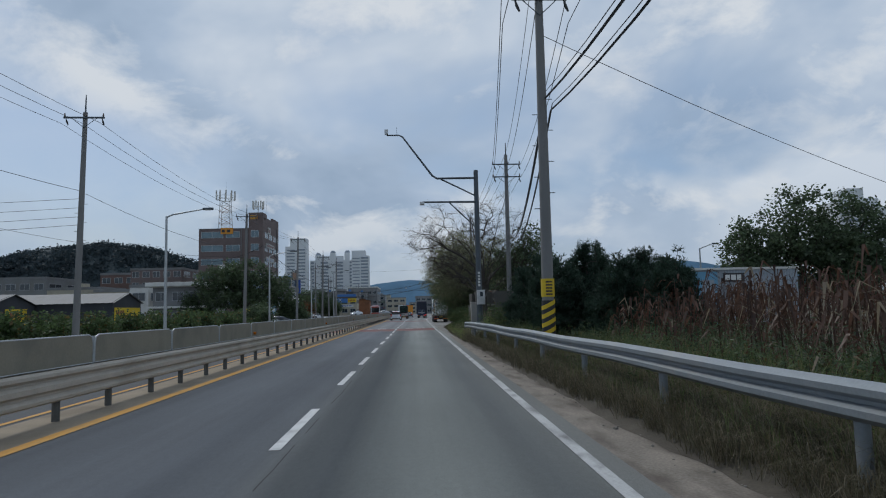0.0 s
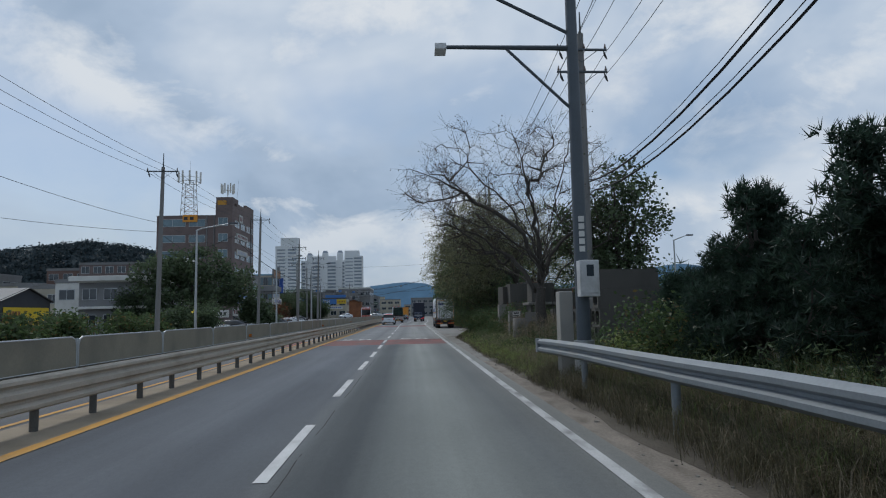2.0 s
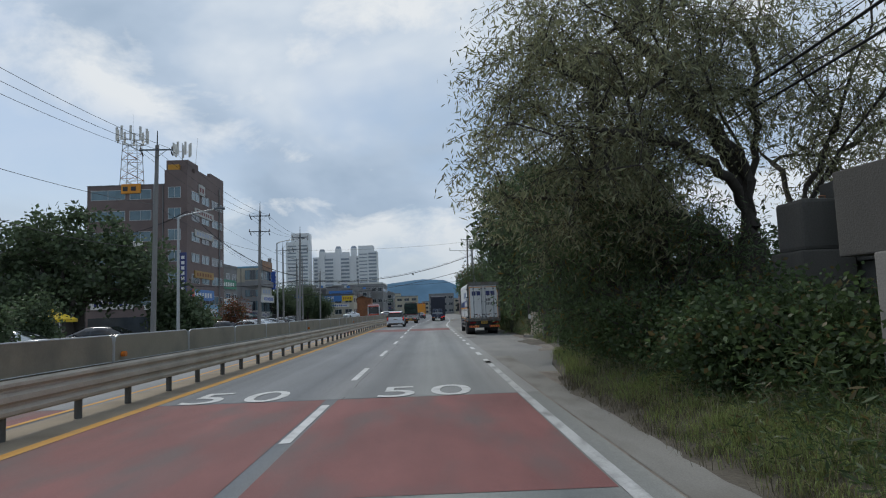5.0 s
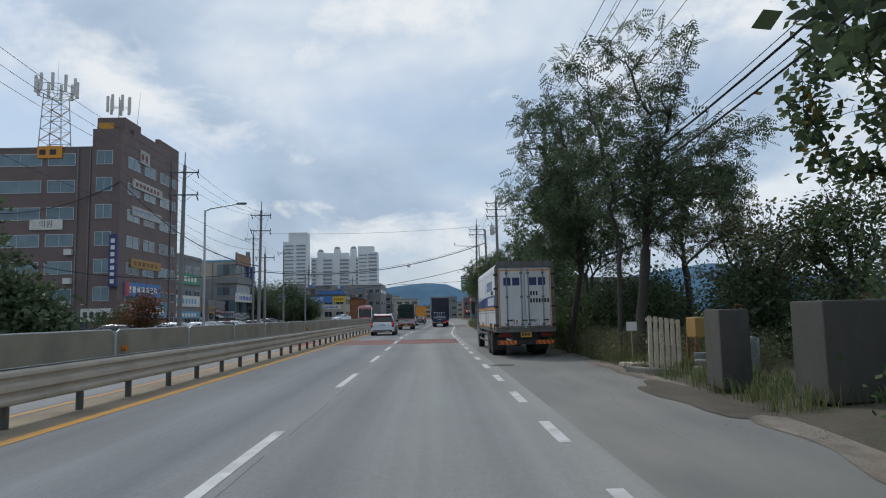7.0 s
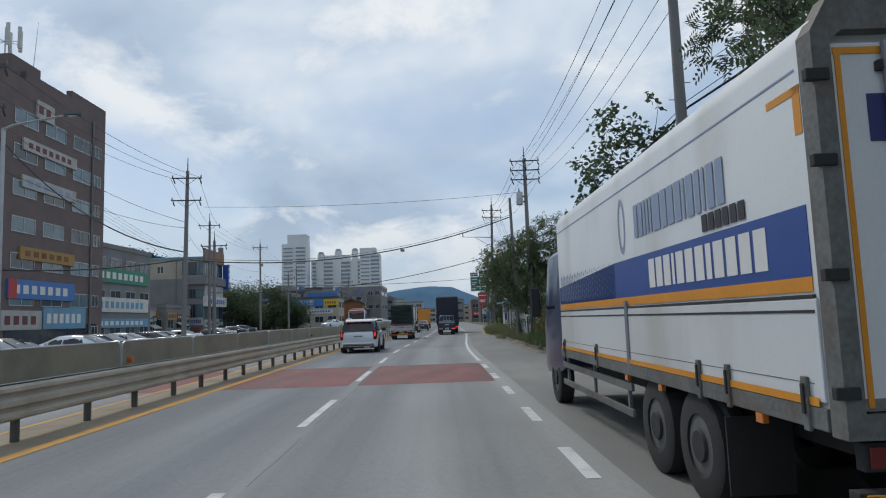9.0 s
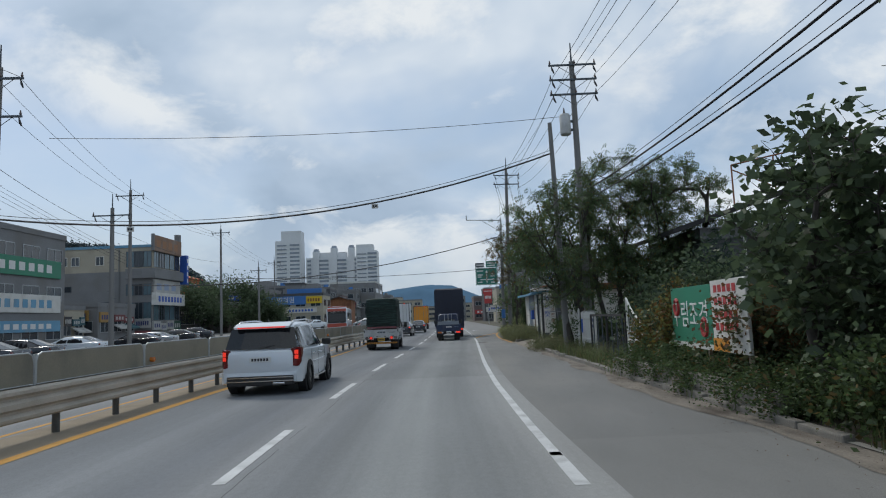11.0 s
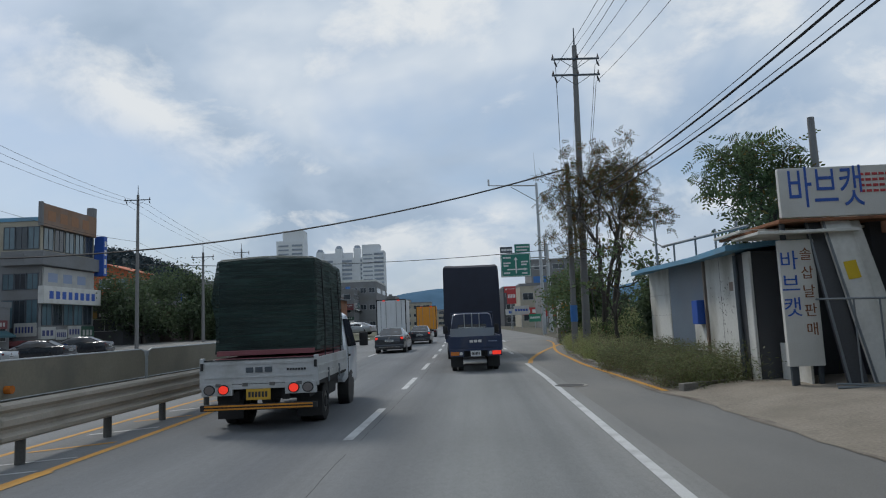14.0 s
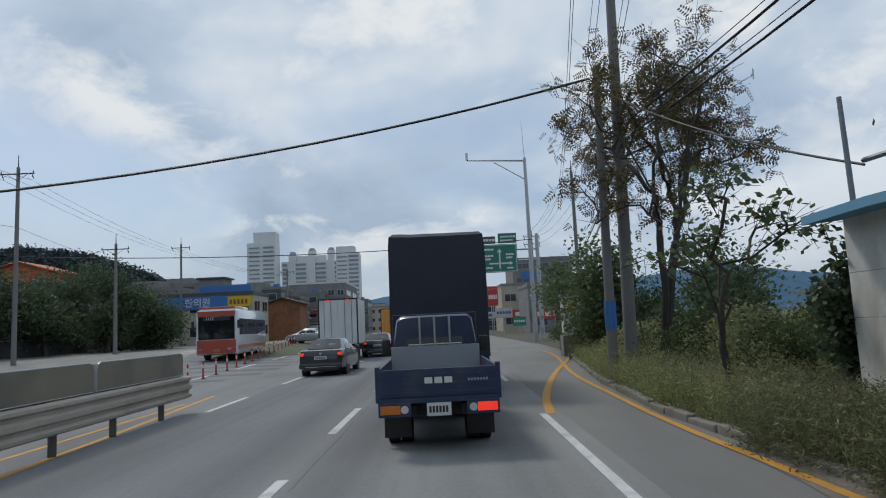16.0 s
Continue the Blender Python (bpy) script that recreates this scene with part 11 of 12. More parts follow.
def build_traffic():
    suv((-4.42, 127.5, 0.004), 0.5)
    # lorry with a netted load
    t = light_truck((-3.45, 146.6, 0.004), "white one-ton lorry under a dark green shade net", M_CARWHITE, M_BEDWHITE, True, True)
    part("under_ride_bar", B().box(-0.86, 0.86, -0.05, 0.02, 0.36, 0.46, 0.008), M_CHASSIS, t)
    part("orange_stripe", B().box(-0.8, 0.8, -0.056, -0.05, 0.425, 0.45).box(-0.8, 0.8, -0.056, -0.05, 0.375, 0.40), M_ORANGE, t)
    t.scale = (1.12, 1.0, 1.0)
    net = tarp_cover(t, "shade_net", M_TARPG, -0.80, 0.80, 0.42, 3.05, 1.27, 2.94, 2.0, 0.10)
    part("load_stack", B().box(-0.755, 0.755, 0.5, 2.97, 1.3, 2.885, 0.03), M_CHASSIS, t, "dark stacked load under the net")
    for y in (0.9, 1.7, 2.5):
        part("tie_rope", B().tube([(0.83, y, 0.8), (0.84, y + 0.03, 1.7), (0.80, y, 2.8)], 0.012, 5), M_BLACK, net)
    for k in range(3):
        part("pallet", B().box(-0.74, 0.74, 0.35 + k * 0.9, 1.2 + k * 0.9, 0.81, 1.0, 0.01).box(-0.76, 0.78, 0.33 + k * 0.9, 1.22 + k * 0.9, 1.08, 1.19, 0.01).box(-0.74, 0.76, 0.35 + k * 0.9, 1.2 + k * 0.9, 1.235, 1.32, 0.01), M_PALLET, t, "pink plastic pallet")
    # blue lorry ahead, empty bed
    t = light_truck((0.52, 157.3, 0.004), "dark blue one-ton flatbed lorry with an empty bed", M_CARBLUE, M_BEDBLUE)
    rack = part("headboard", B().tube([(-0.78, 3.08, 1.15), (-0.78, 3.08, 1.98), (0.78, 3.08, 1.98), (0.78, 3.08, 1.15)], 0.02, 6), M_CARBLUE, t, smooth=True)
    for x in (-0.28, 0.0, 0.28):
        part("guard_bar", B().tube([(x, 3.1, 1.2), (x, 3.1, 1.95)], 0.022, 6), M_LAMP, rack)
    part("guard_bar", B().tube([(-0.5, 3.1, 1.42), (0.5, 3.1, 1.42)], 0.018, 6), M_LAMP, rack)
    part("bed_board", B().box(-0.82, 0.82, 2.98, 3.02, 0.8, 1.4, 0.008), M_SHEETBLUE, t, "grey ribbed bed board")
    # tall lorry under navy canvas
    t = thing("covered_truck", (0.68, 164.4, 0.004), "tall lorry box under navy tarpaulin", "truck")
    tarp_cover(t, "tarpaulin", M_TARPN, -1.22, 1.22, 0.0, 5.4, 0.95, 4.12, 7.0, 0.07)
    part("bed", B().box(-1.2, 1.2, 0.05, 5.4, 0.78, 0.98, 0.02), M_BEDBLUE, t)
    part("chassis", B().box(-0.5, 0.5, 0.2, 7.4, 0.5, 0.8), M_CHASSIS, t)
    for s in (-1, 1):
        truck_wheel(t, s * 0.98, 1.3, 0.42, 0.32, s)
        truck_wheel(t, s * 0.98, 6.4, 0.42, 0.26, s)
        part("tail_lamp", B().box(s * 0.9 - 0.18, s * 0.9 + 0.18, -0.02, 0.05, 0.62, 0.76, 0.01), M_TAIL, t)
        part("door_mirror", B().box(s * 1.28 - 0.08, s * 1.28 + 0.08, 7.2, 7.28, 1.7, 2.2, 0.02), M_BLACK, t)
    part("cab", B().loft([[(-w, y, 0.6), (w, y, 0.6), (w, y, z * 0.7), (w * 0.9, y, z), (-w * 0.9, y, z), (-w, y, z * 0.7)] for y, w, z in ((5.6, 1.1, 2.4), (6.0, 1.12, 2.5), (7.0, 1.12, 2.45), (7.5, 1.08, 1.5))]), M_BEDBLUE, t, smooth=True)
    part("bumper", B().box(-1.1, 1.1, -0.03, 0.03, 0.42, 0.55, 0.01), M_CHASSIS, t)
    # cars and lorries queueing for the crossing
    sedan((-3.85, 176.6, 0.004), M_CARDARK, "dark grey saloon car with lit brake lamps", -2)
    sedan((-2.9, 191.5, 0.004), M_CARDARK, "black saloon car waiting at the crossing", 0)
    box_lorry((-4.85, 186.0, 0.004), "small white box lorry waiting at the crossing", M_BOXWHITE, 2.25, 4.2, 3.55)
    box_lorry((-3.2, 212.0, 0.004), "orange box lorry waiting at the crossing", M_ORANGE, 2.3, 5.0, 3.6)
    bus((-12.6, 188.5, rise(-12.6, 188.5)))
    sedan((-12.0, 216.0, rise(-12.0, 216)), M_CARSILVER, "silver saloon car crossing beyond the bollards", 70, False)
    sedan((-20.5, 214.0, rise(-20.5, 214)), M_CARWHITE, "white saloon car beside the bus", 150, False)
    # parked cars before the shops, showing above the screens
    base = sedan((-18.9, 88.0, 0), M_CARDARK, "dark saloon car parked behind the pavement", 92, False, group="parked cars")
    whites = sedan((-19.4, 80.5, 0), M_CARWHITE, "white saloon car parked behind the pavement", 96, False, group="parked cars")
    silver = sedan((-19.2, 118.5, 0), M_CARSILVER, "silver saloon car parked behind the pavement", 84, False, group="parked cars")
    for k, (x, y, r) in enumerate([(-20.0, 104.5, 88), (-19.2, 110.0, 95), (-20.3, 126.5, 90), (-21.5, 131.0, 86), (-22.5, 136.0, 93), (-23.0, 141.5, 90), (-24.5, 147.0, 92), (-26.5, 156.5, 88), (-27.5, 168.5, 85), (-28.5, 174.0, 93), (-29.0, 181.0, 90), (-29.5, 187.0, 95)]):
        copy_thing((base, base, whites, base, silver)[k % 5], pose(x, y, gz(x, y) + 0.03, 0, 0, r))
    for x, y, r in ((-21.6, 26.5, 60), (-24.5, 30.0, 70)):
        copy_thing(whites, pose(x, y, 0.0, 0, 0, r))
    parasol()


def box_lorry(at, label, body_mat, w, l, h):
    t = thing("box_truck", at, label, "truck")
    part("box", B().box(-w / 2, w / 2, 0, l, 0.95, h, 0.03), body_mat, t)
    for s in (-1, 1):
        part("rear_door", B().box(min(s * 0.02, s * (w / 2 - 0.06)), max(s * 0.02, s * (w / 2 - 0.06)), -0.03, 0.0, 1.05, h - 0.12, 0.008), body_mat, t)
        for k in (0.35, 0.7):
            part("lock_bar", B().tube([(s * k * w / 2, -0.045, 1.05), (s * k * w / 2, -0.045, h - 0.12)], 0.018, 6), M_STEEL, t)
        truck_wheel(t, s * (w / 2 - 0.2), 1.0, 0.36, 0.3, s)
        truck_wheel(t, s * (w / 2 - 0.2), l + 0.7, 0.36, 0.22, s)
        part("tail_lamp", B().box(s * w * 0.4 - 0.14, s * w * 0.4 + 0.14, -0.03, 0.02, 0.66, 0.8), M_TAIL_OFF, t)
        part("marker_light", B().box(s * w * 0.25 - 0.1, s * w * 0.25 + 0.1, -0.04, -0.0, h - 0.1, h - 0.03), M_TAIL, t)
    part("frame", B().box(-w / 2 - 0.02, w / 2 + 0.02, -0.015, 0.05, h - 0.05, h + 0.03).box(-w / 2 - 0.02, -w / 2 + 0.06, -0.02, 0.05, 0.9, h - 0.05).box(w / 2 - 0.06, w / 2 + 0.02, -0.02, 0.05, 0.9, h - 0.05), M_CHASSIS, t)
    part("chassis", B().box(-0.45, 0.45, 0.1, l + 1.4, 0.5, 0.95), M_CHASSIS, t)
    part("cab", B().loft([[(-a, y, 0.5), (a, y, 0.5), (a, y, z * 0.7), (a * 0.88, y, z), (-a * 0.88, y, z), (-a, y, z * 0.7)] for y, a, z in ((l + 0.15, w * 0.42, 2.15), (l + 1.2, w * 0.42, 2.15), (l + 1.7, w * 0.40, 1.2))]), M_CARWHITE, t, smooth=True)
    return t


def bus(at):
    t = thing("city_bus", at, "white city bus with a red front coming the other way", "bus", rz=5)
    rings = []
    for y, w, zb, zt in ((0.0, 1.15, 0.4, 2.9), (0.12, 1.24, 0.34, 3.1), (0.5, 1.25, 0.32, 3.15), (10.5, 1.25, 0.32, 3.15), (10.8, 1.2, 0.36, 3.0)):
        half = [(w * 0.96, zb), (w, zb + 0.1), (w, zt - 0.35), (w * 0.94, zt - 0.1), (w * 0.8, zt)]
        rings.append([(x, y, z) for x, z in half] + [(-x, y, z) for x, z in reversed(half)])
    part("body", B().loft(rings), M_CARWHITE, t, smooth=True)
    part("front_mask", B().box(-1.15, 1.15, -0.04, 0.02, 0.42, 1.22, 0.02), M_BUSRED, t)
    part("front_cap", B().box(-1.12, 1.12, -0.035, 0.05, 2.66, 2.98, 0.02), M_BUSRED, t)
    for s in (-1, 1):
        part("side_stripe", B().box(s * 1.255 - 0.006, s * 1.255 + 0.006, 0.2, 10.4, 0.62, 0.86), M_BUSRED, t)
    part("roof_red", B().box(-1.05, 1.05, 0.2, 3.0, 3.06, 3.25, 0.04), M_BUSRED, t)
    part("windscreen", B().box(-1.08, 1.08, -0.03, 0.03, 1.25, 2.65, 0.02), M_GLASS, t)
    part("destination_sign", B().box(-0.8, 0.8, -0.045, -0.03, 2.4, 2.62), M_BLACK, t)
    write("route_number", "1117", 0.24, M_LETTER_W, t, pose(-0.4, -0.047, 2.51, 90, 0, 0))
    for k in range(7):
        for s in (-1, 1):
            part("side_window", B().box(s * 1.25 - 0.01, s * 1.25 + 0.01, 0.6 + k * 1.4, 1.9 + k * 1.4, 1.5, 2.5), M_GLASS, t)
    for s in (-1, 1):
        part("headlamp", B().box(s * 0.85 - 0.2, s * 0.85 + 0.2, -0.04, 0.03, 0.6, 0.75, 0.02), M_CLEAR, t)
        part("bus_mirror", B().box(s * 1.35 - 0.08, s * 1.35 + 0.08, -0.2, -0.1, 1.9, 2.4, 0.02), M_BLACK, t)
        for y in (2.3, 8.0):
            truck_wheel(t, s * 1.08, y, 0.48, 0.3, s)
    plate(t, 0, -0.05, 0.5, 0.36, 0.16, M_PLATE_Y)
    part("ac_unit", B().box(-0.8, 0.8, 3.5, 6.0, 3.14, 3.35, 0.06), M_CARWHITE, t)


def parasol():
    t = thing("parasol", (-24.0, 92.5, 0), "yellow parasol in the car park", "parasol")
    part("pole", B().tube([(0, 0, 0), (0, 0, 2.5)], 0.025, 8), M_LAMP, t)
    b = B()
    n = 10
    b.v = [(0, 0, 2.65)] + [(math.cos(k * math.tau / n) * 1.5, math.sin(k * math.tau / n) * 1.5, 2.0) for k in range(n)] + [(math.cos(k * math.tau / n) * 1.5, math.sin(k * math.tau / n) * 1.5, 1.8) for k in range(n)]
    b.f = [(0, 1 + k, 1 + (k + 1) % n) for k in range(n)] + [(1 + k, 11 + k, 11 + (k + 1) % n, 1 + (k + 1) % n) for k in range(n)]
    part("canopy", b, M_SIGNYEL, t)
    part("base", B().tube([(0, 0, 0), (0, 0, 0.12)], 0.25, 12), M_CONC, t)


def parked_lorry():
    """A long wing-body lorry parked on the shoulder, doors towards the viewer."""
    t = thing("parked_lorry", (3.22, 94.05, -0.003), "white wing-body lorry with blue livery parked on the shoulder", "truck", rz=0.6)
    t.matrix_basis = t.matrix_basis @ Matrix.Diagonal((0.925, 1, 1, 1))
    w, l, z0, z1 = 1.13, 8.0, 1.02, 3.42
    ring = lambda y: [(-w, y, z0), (w, y, z0), (w, y, z1 - 0.22), (w - 0.04, y, z1 - 0.10), (w - 0.16, y, z1 - 0.02), (0, y, z1), (-w + 0.16, y, z1 - 0.02), (-w + 0.04, y, z1 - 0.10), (-w, y, z1 - 0.22)]
    box = part("box_body", B().loft([ring(0.06), ring(l)]), M_BOXWHITE, t, smooth=True)
    o = [(-w - 0.02, z0 - 0.12), (w + 0.02, z0 - 0.12), (w + 0.02, z1 - 0.2), (w - 0.12, z1 + 0.02), (-w + 0.12, z1 + 0.02), (-w - 0.02, z1 - 0.2)]
    i = [(-w + 0.1, z0 + 0.02), (w - 0.1, z0 + 0.02), (w - 0.1, z1 - 0.26), (w - 0.18, z1 - 0.2), (-w + 0.18, z1 - 0.2), (-w + 0.1, z1 - 0.26)]
    b = B()
    for y in (-0.03, 0.12):
        b.v += [(x, y, z) for x, z in o + i]
    b.f = [(k, (k + 1) % 6, 6 + (k + 1) % 6, 6 + k) for k in range(6)]
    b.f += [tuple(q + 12 for q in reversed(f)) for f in b.f[:6]]
    b.f += [(k, k + 12, (k + 1) % 6 + 12, (k + 1) % 6) for k in range(6)] + [(6 + k, 6 + (k + 1) % 6, 18 + (k + 1) % 6, 18 + k) for k in range(6)]
    part("rear_frame", b, M_GRIMY, t)
    for s in (-1, 1):
        x0, x1 = sorted((s * 0.015, s * (w - 0.105)))
        d = part("rear_door", B().box(x0, x1, -0.005, 0.05, z0 + 0.03, z1 - 0.27, 0.012), M_BOXWHITE, t, "white rear door with rust streaks")
        e = B().box(x0 + 0.02, x1 - 0.02, -0.012, -0.005, z1 - 0.34, z1 - 0.30)
        e.box(s * (w - 0.15) - 0.018, s * (w - 0.15) + 0.018, -0.012, -0.005, z0 + 0.05, z1 - 0.34)
        part("orange_edge", e, M_ORANGE, d)
        for k in (0.12, 0.62):
            x = s * (k * w)
            part("lock_bar", B().tube([(x, -0.045, z0 + 0.02), (x, -0.045, z1 - 0.28)], 0.022, 8), M_STEEL, d, smooth=True)
            for z in (z0 + 0.12, z0 + 1.1, z1 - 0.45):
                part("lock_bracket", B().box(x - 0.05, x + 0.05, -0.05, -0.005, z, z + 0.06, 0.006), M_CHASSIS, d)
            part("lock_handle", B().box(x - 0.02, x + 0.2, -0.075, -0.055, z0 + 0.28, z0 + 0.32, 0.006), M_CHASSIS, d)
        for z in (z0 + 0.1, z0 + 0.75, z0 + 1.4, z1 - 0.5):
            part("hinge", B().box(s * (w - 0.02) - 0.1, s * (w - 0.02) + 0.05, -0.05, 0.0, z, z + 0.07, 0.008), M_CHASSIS, d)
        rr = random.Random(60 + s)
        for k in range(16):
            x, zt = rr.uniform(x0 + 0.03, x1 - 0.03), z0 + rr.choice((0.32, 0.34, 0.14, 0.2))
            h, q = rr.uniform(0.05, 0.2), rr.uniform(0.006, 0.022)
            part("rust_run", B().quad((x - q, -0.0062, zt), (x + q, -0.0062, zt), (x + q * 0.3, -0.0062, zt - h), (x - q * 0.3, -0.0062, zt - h)), M_RUST, d)
        part("grimy_foot", B().box(x0 + 0.01, x1 - 0.01, -0.0058, -0.005, z0 + 0.035, z0 + 0.10), M_KERB, d)
        bars(d, "name_bar", M_LETTER_N, s * 0.5 - 0.32, z1 - 0.86, [0.28, 0.28], 0.28, 0.06, pose(0, -0.007, 0), 0.004, True)
        if s > 0:
            bars(d, "number_bar", M_LETTER_K, 0.2, z1 - 1.22, [0.07, 0.07, 0.07], 0.15, 0.04, pose(0, -0.007, 0), 0.004, True)
            bars(d, "number_bar", M_LETTER_K, 0.2, z1 - 1.48, [0.07] * 7, 0.15, 0.04, pose(0, -0.007, 0), 0.004, True)
        # lamps, bumper, wheels
        lamp = part("tail_lamp", B().box(s * 0.8 - 0.24, s * 0.8 + 0.24, 0.02, 0.1, 0.72, 0.88, 0.012), M_CHASSIS, t)
        part("lens", B().box(s * 0.8 - 0.21, s * 0.8 + 0.21, 0.005, 0.02, 0.74, 0.86, 0.005), M_TAIL_OFF, lamp)
        st = part("stripe_plate", B().box(s * 0.72 - 0.34, s * 0.72 + 0.34, -0.02, 0.0, 0.47, 0.61, 0.006), M_ORANGE, t)
        for k in range(4):
            x = s * 0.72 - 0.3 + k * 0.17
            part("red_stripe", B().quad((x, -0.022, 0.475), (x + 0.09, -0.022, 0.475), (x + 0.02, -0.022, 0.605), (x - 0.07, -0.022, 0.605)), M_SIGNRED, st)
        for y in (2.15, 3.25):
            for dx in (0.0, 0.3):
                truck_wheel(t, s * (0.98 - dx), y, 0.47, 0.27, s)
        truck_wheel(t, s * 0.96, 8.95, 0.47, 0.28, s)
        for y in (1.55,):
            part("mud_flap", B().box(s * 0.85 - 0.28, s * 0.85 + 0.28, y, y + 0.02, 0.2, 0.8), M_BLACK, t)
        part("mud_guard", B().tube([(s * 1.0, 2.7 + 1.12 * math.cos(a), 0.5 + 0.55 * math.sin(a)) for a in [math.pi * k / 10 for k in range(11)]], 0.04, 6), M_CHASSIS, t)
        for z in (0.42, 0.72):
            part("side_guard_rail", B().box(s * 1.08 - 0.02, s * 1.08 + 0.02, 4.1, 8.2, z, z + 0.09, 0.006), M_GRIMY, t)
        for y in (4.3, 6.0, 7.9):
            part("side_guard_post", B().box(s * 1.05 - 0.02, s * 1.05 + 0.02, y, y + 0.06, 0.42, 1.0), M_STEEL, t)
    part("bumper_beam", B().box(-1.1, 1.1, 0.0, 0.1, 0.46, 0.62, 0.01), M_CHASSIS, t)
    part("rear_sill", B().box(-1.14, 1.14, 0.0, 0.12, 0.90, 1.0, 0.01), M_BEDWHITE, t)
    plate(t, 0, 0.0, 0.72, 0.42, 0.2, M_PLATE_Y)
    part("chassis", B().box(-0.5, 0.5, 0.1, 9.8, 0.62, 0.95), M_CHASSIS, t)
    # livery on the side towards the road
    sx = -w - 0.004
    part("lower_flap", B().box(-w - 0.02, -w, 0.16, l - 0.1, z0 + 0.06, z0 + 0.66, 0.006), M_BOXWHITE, box)
    part("lower_flap", B().box(w, w + 0.02, 0.16, l - 0.1, z0 + 0.06, z0 + 0.66, 0.006), M_BOXWHITE, box)
    for z in (z0 + 0.675, z0 + 0.585):
        part("side_groove", B().box(-w - 0.024, -w - 0.003, 0.18, l - 0.1, z - 0.009, z + 0.009), M_CHASSIS, box)
    part("side_crease", B().box(-w - 0.0225, -w - 0.0195, 0.25, l - 0.15, z0 + 0.16, z0 + 0.166), M_GRIMY, box)
    for y in (0.3, 1.35, 1.9, 5.4, 7.6):
        la = part("drop_side_latch", B().box(-w - 0.05, -w - 0.02, y, y + 0.06, z0 - 0.12, z0 + 0.2, 0.008), M_GRIMY, box)
        part("latch_lever", B().box(-w - 0.065, -w - 0.05, y + 0.015, y + 0.045, z0 - 0.02, z0 + 0.16, 0.006), M_CHASSIS, la)
    for y in (0.9, 2.9, 4.05):
        part("side_marker", B().box(-w - 0.03, -w + 0.02, y, y + 0.1, z0 - 0.17, z0 - 0.1, 0.008), M_AMBER, box)
    dots = B()
    for k in range(26):
        for r in range(5):
            y, z, q = 4.5 + k * 0.13, z0 + 0.86 + r * 0.085 + 0.03 * (k % 2), 0.012 + 0.0011 * k
            dots.quad((-w - 0.0065, y, z - q * 1.5), (-w - 0.0065, y + q, z), (-w - 0.0065, y, z + q * 1.5), (-w - 0.0065, y - q, z))
    part("dot_fade", dots, M_LETTERGREY, box, "pale dots fading into the blue band")
    part("flap_joint", B().box(-w - 0.035, -w - 0.02, 3.9, 4.0, z0 + 0.02, z0 + 0.75), M_STEEL, box)
    part("side_rail", B().box(-w - 0.03, -w, 0.14, l, z0 - 0.10, z0 + 0.03, 0.006), M_GRIMY, box)
    part("orange_stripe", B().box(-w - 0.034, -w - 0.03, 0.2, l - 0.1, z0 + 0.035, z0 + 0.085), M_ORANGE, box)
    part("orange_stripe", B().box(-w - 0.006, -w, 0.2, l - 0.05, z0 + 0.70, z0 + 0.79), M_ORANGE, box)
    part("blue_band", B().box(-w - 0.005, -w, 0.2, 4.4, z0 + 0.79, z0 + 1.22).add([(-w - 0.005, 4.4, z0 + 0.79), (-w - 0.005, l - 0.05, z0 + 0.79), (-w - 0.005, l - 0.05, z0 + 1.08), (-w - 0.005, 4.4, z0 + 1.22)], [(0, 1, 2, 3), (3, 2, 1, 0)]), M_BLUEBAND, box)
    m = pose(-w - 0.006, 3.6, 0, 0, 0, -90)
    bars(box, "number_bar", M_LETTER_W, 0.5, z0 + 0.86, [0.17, 0.17, 0.17, 0.06, 0.17, 0.17, 0.17, 0.1, 0.17, 0.17, 0.17, 0.17], 0.29, 0.05, m, 0.004, True)
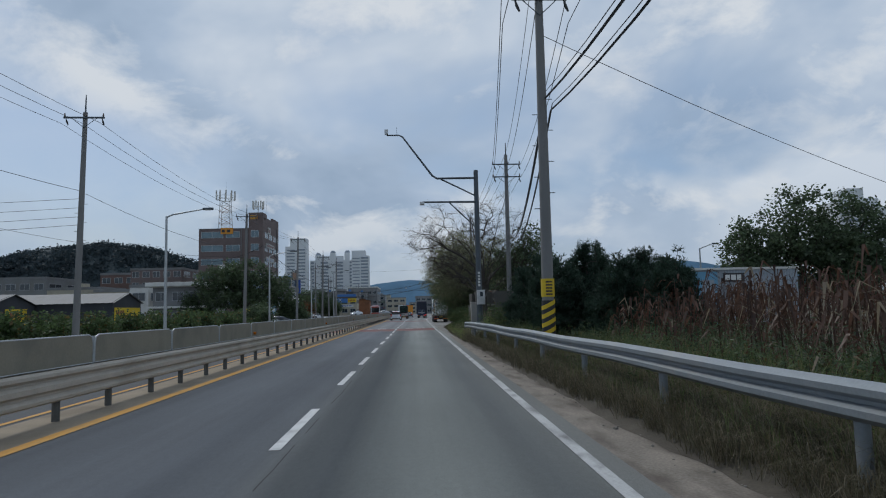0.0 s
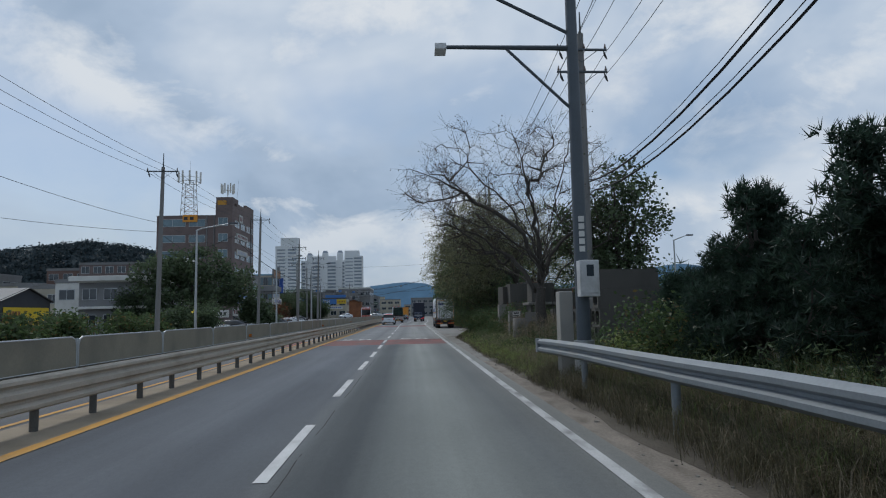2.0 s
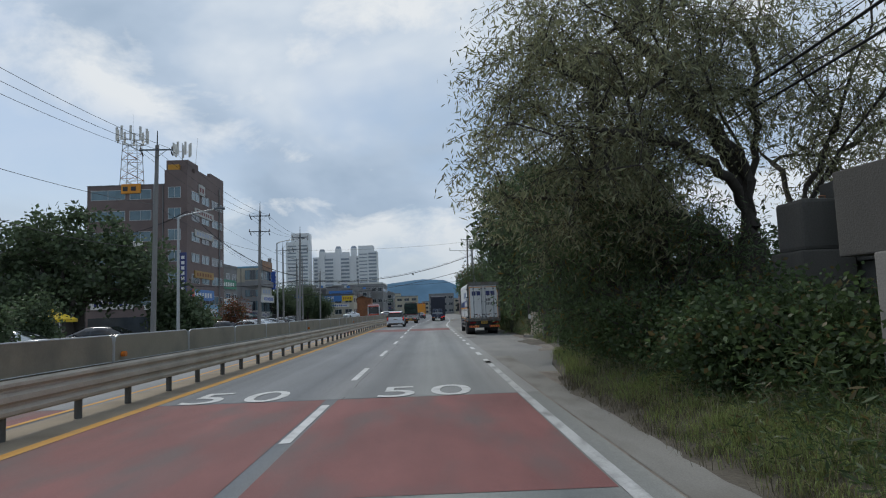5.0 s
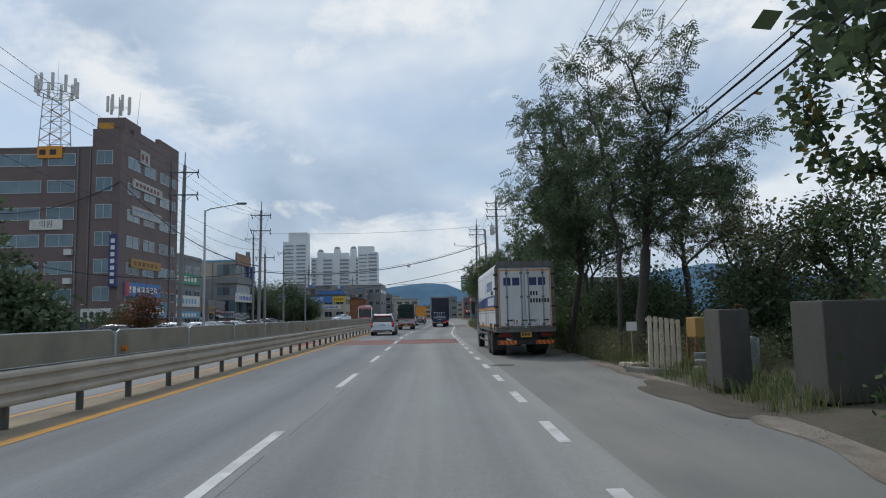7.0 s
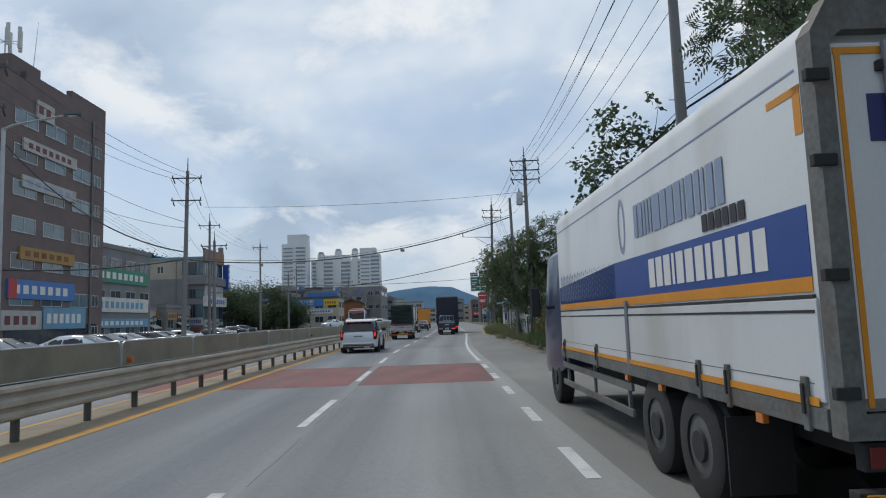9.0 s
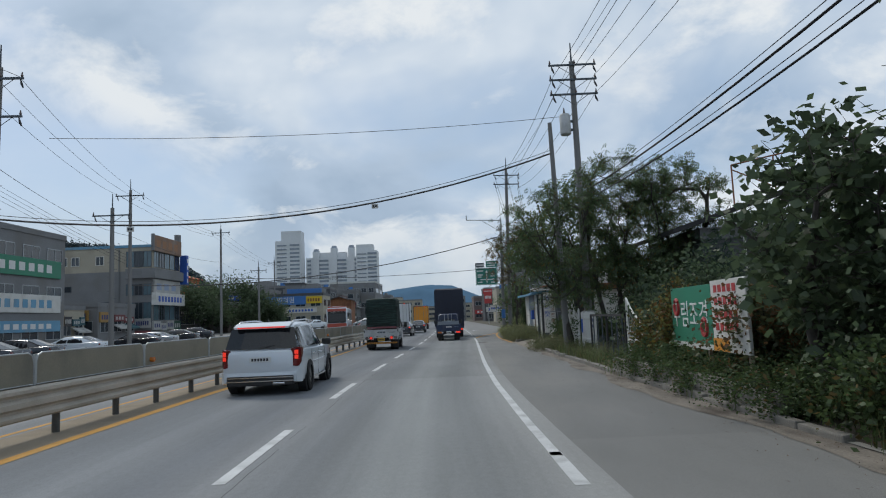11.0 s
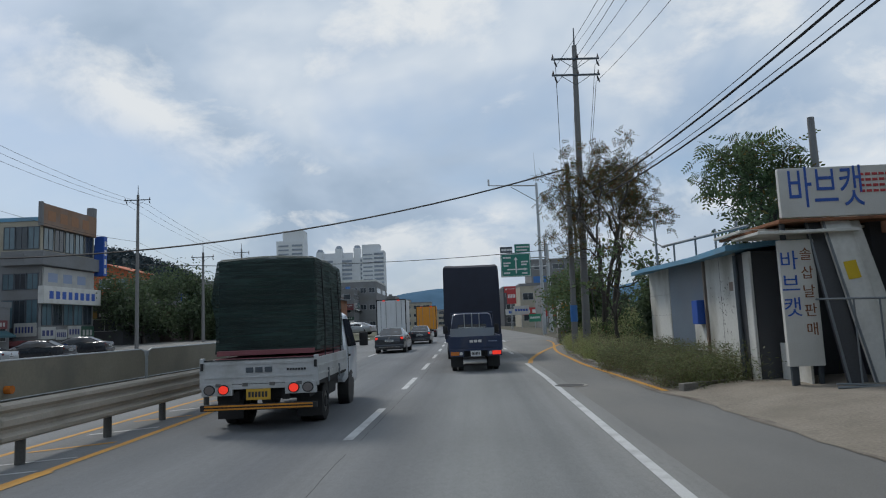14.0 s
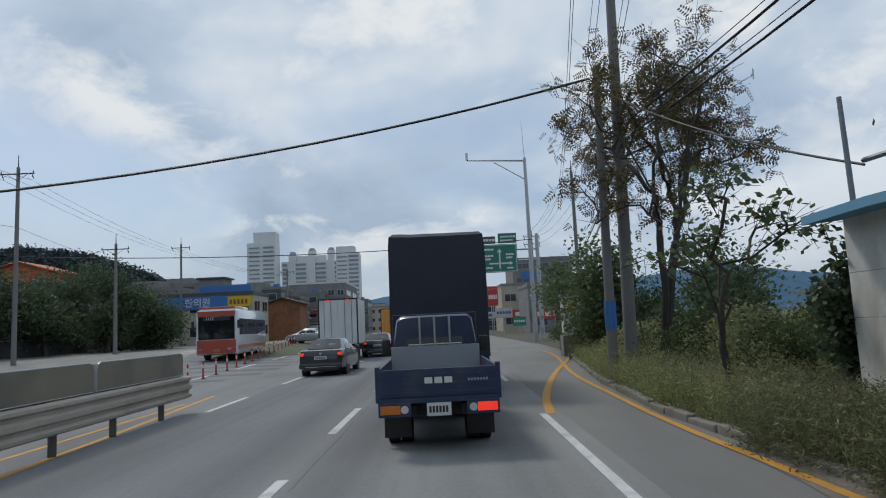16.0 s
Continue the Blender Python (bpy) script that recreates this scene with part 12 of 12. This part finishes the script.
    bars(box, "name_bar", M_LETTERGREY, 0.1, z0 + 1.42, [0.12, 0.12, 0.06, 0.05, 0.05, 0.2, 0.14, 0.14, 0.14, 0.05, 0.14, 0.1, 0.05, 0.13, 0.13], 0.36, 0.045, m, 0.004, True)
    bars(box, "small_bar", M_LETTER_K, 1.9, z0 + 1.25, [0.1] * 6, 0.14, 0.03, m, 0.004, True)
    b = B()
    for k in range(20):
        a0, a1 = k * math.tau / 20, (k + 1) * math.tau / 20
        b.quad((sx, 4.0 + math.cos(a0) * 0.14, z0 + 1.62 + math.sin(a0) * 0.33), (sx, 4.0 + math.cos(a1) * 0.14, z0 + 1.62 + math.sin(a1) * 0.33), (sx, 4.0 + math.cos(a1) * 0.09, z0 + 1.62 + math.sin(a1) * 0.25), (sx, 4.0 + math.cos(a0) * 0.09, z0 + 1.62 + math.sin(a0) * 0.25))
    part("emblem", b, M_LETTERGREY, box)
    part("roof_edge_line", B().box(-w - 0.004, -w, 0.2, l - 0.05, z1 - 0.36, z1 - 0.345), M_LETTERGREY, box)
    part("corner_mark", B().box(-w - 0.004, -w, 0.16, 0.24, z1 - 0.75, z1 - 0.45).box(-w - 0.004, -w, 0.16, 0.55, z1 - 0.5, z1 - 0.45), M_ORANGE, box)
    # cab
    rings = []
    for y, a, zb, zt in ((8.15, 1.08, 0.7, 2.75), (8.4, 1.12, 0.62, 2.85), (9.5, 1.12, 0.55, 2.85), (9.9, 1.1, 0.5, 2.2), (10.05, 1.06, 0.5, 1.5)):
        half = [(a * 0.97, zb), (a, zb + 0.15), (a, zt * 0.68), (a * 0.93, zt - 0.1), (a * 0.82, zt)]
        rings.append([(x, y, z) for x, z in half] + [(-x, y, z) for x, z in reversed(half)])
    cab = part("cab", B().loft(rings), M_CARBLUE, t, smooth=True)
    for s in (-1, 1):
        part("door_window", B().quad((s * 1.125, 8.6, 1.75), (s * 1.125, 9.6, 1.75), (s * 1.06, 9.5, 2.5), (s * 1.06, 8.6, 2.5)), M_GLASS, cab)
        part("door_mirror", B().box(s * 1.3 - 0.1, s * 1.3 + 0.1, 9.8, 9.9, 1.6, 2.2, 0.03), M_BLACK, t)


build_traffic()
parked_lorry()
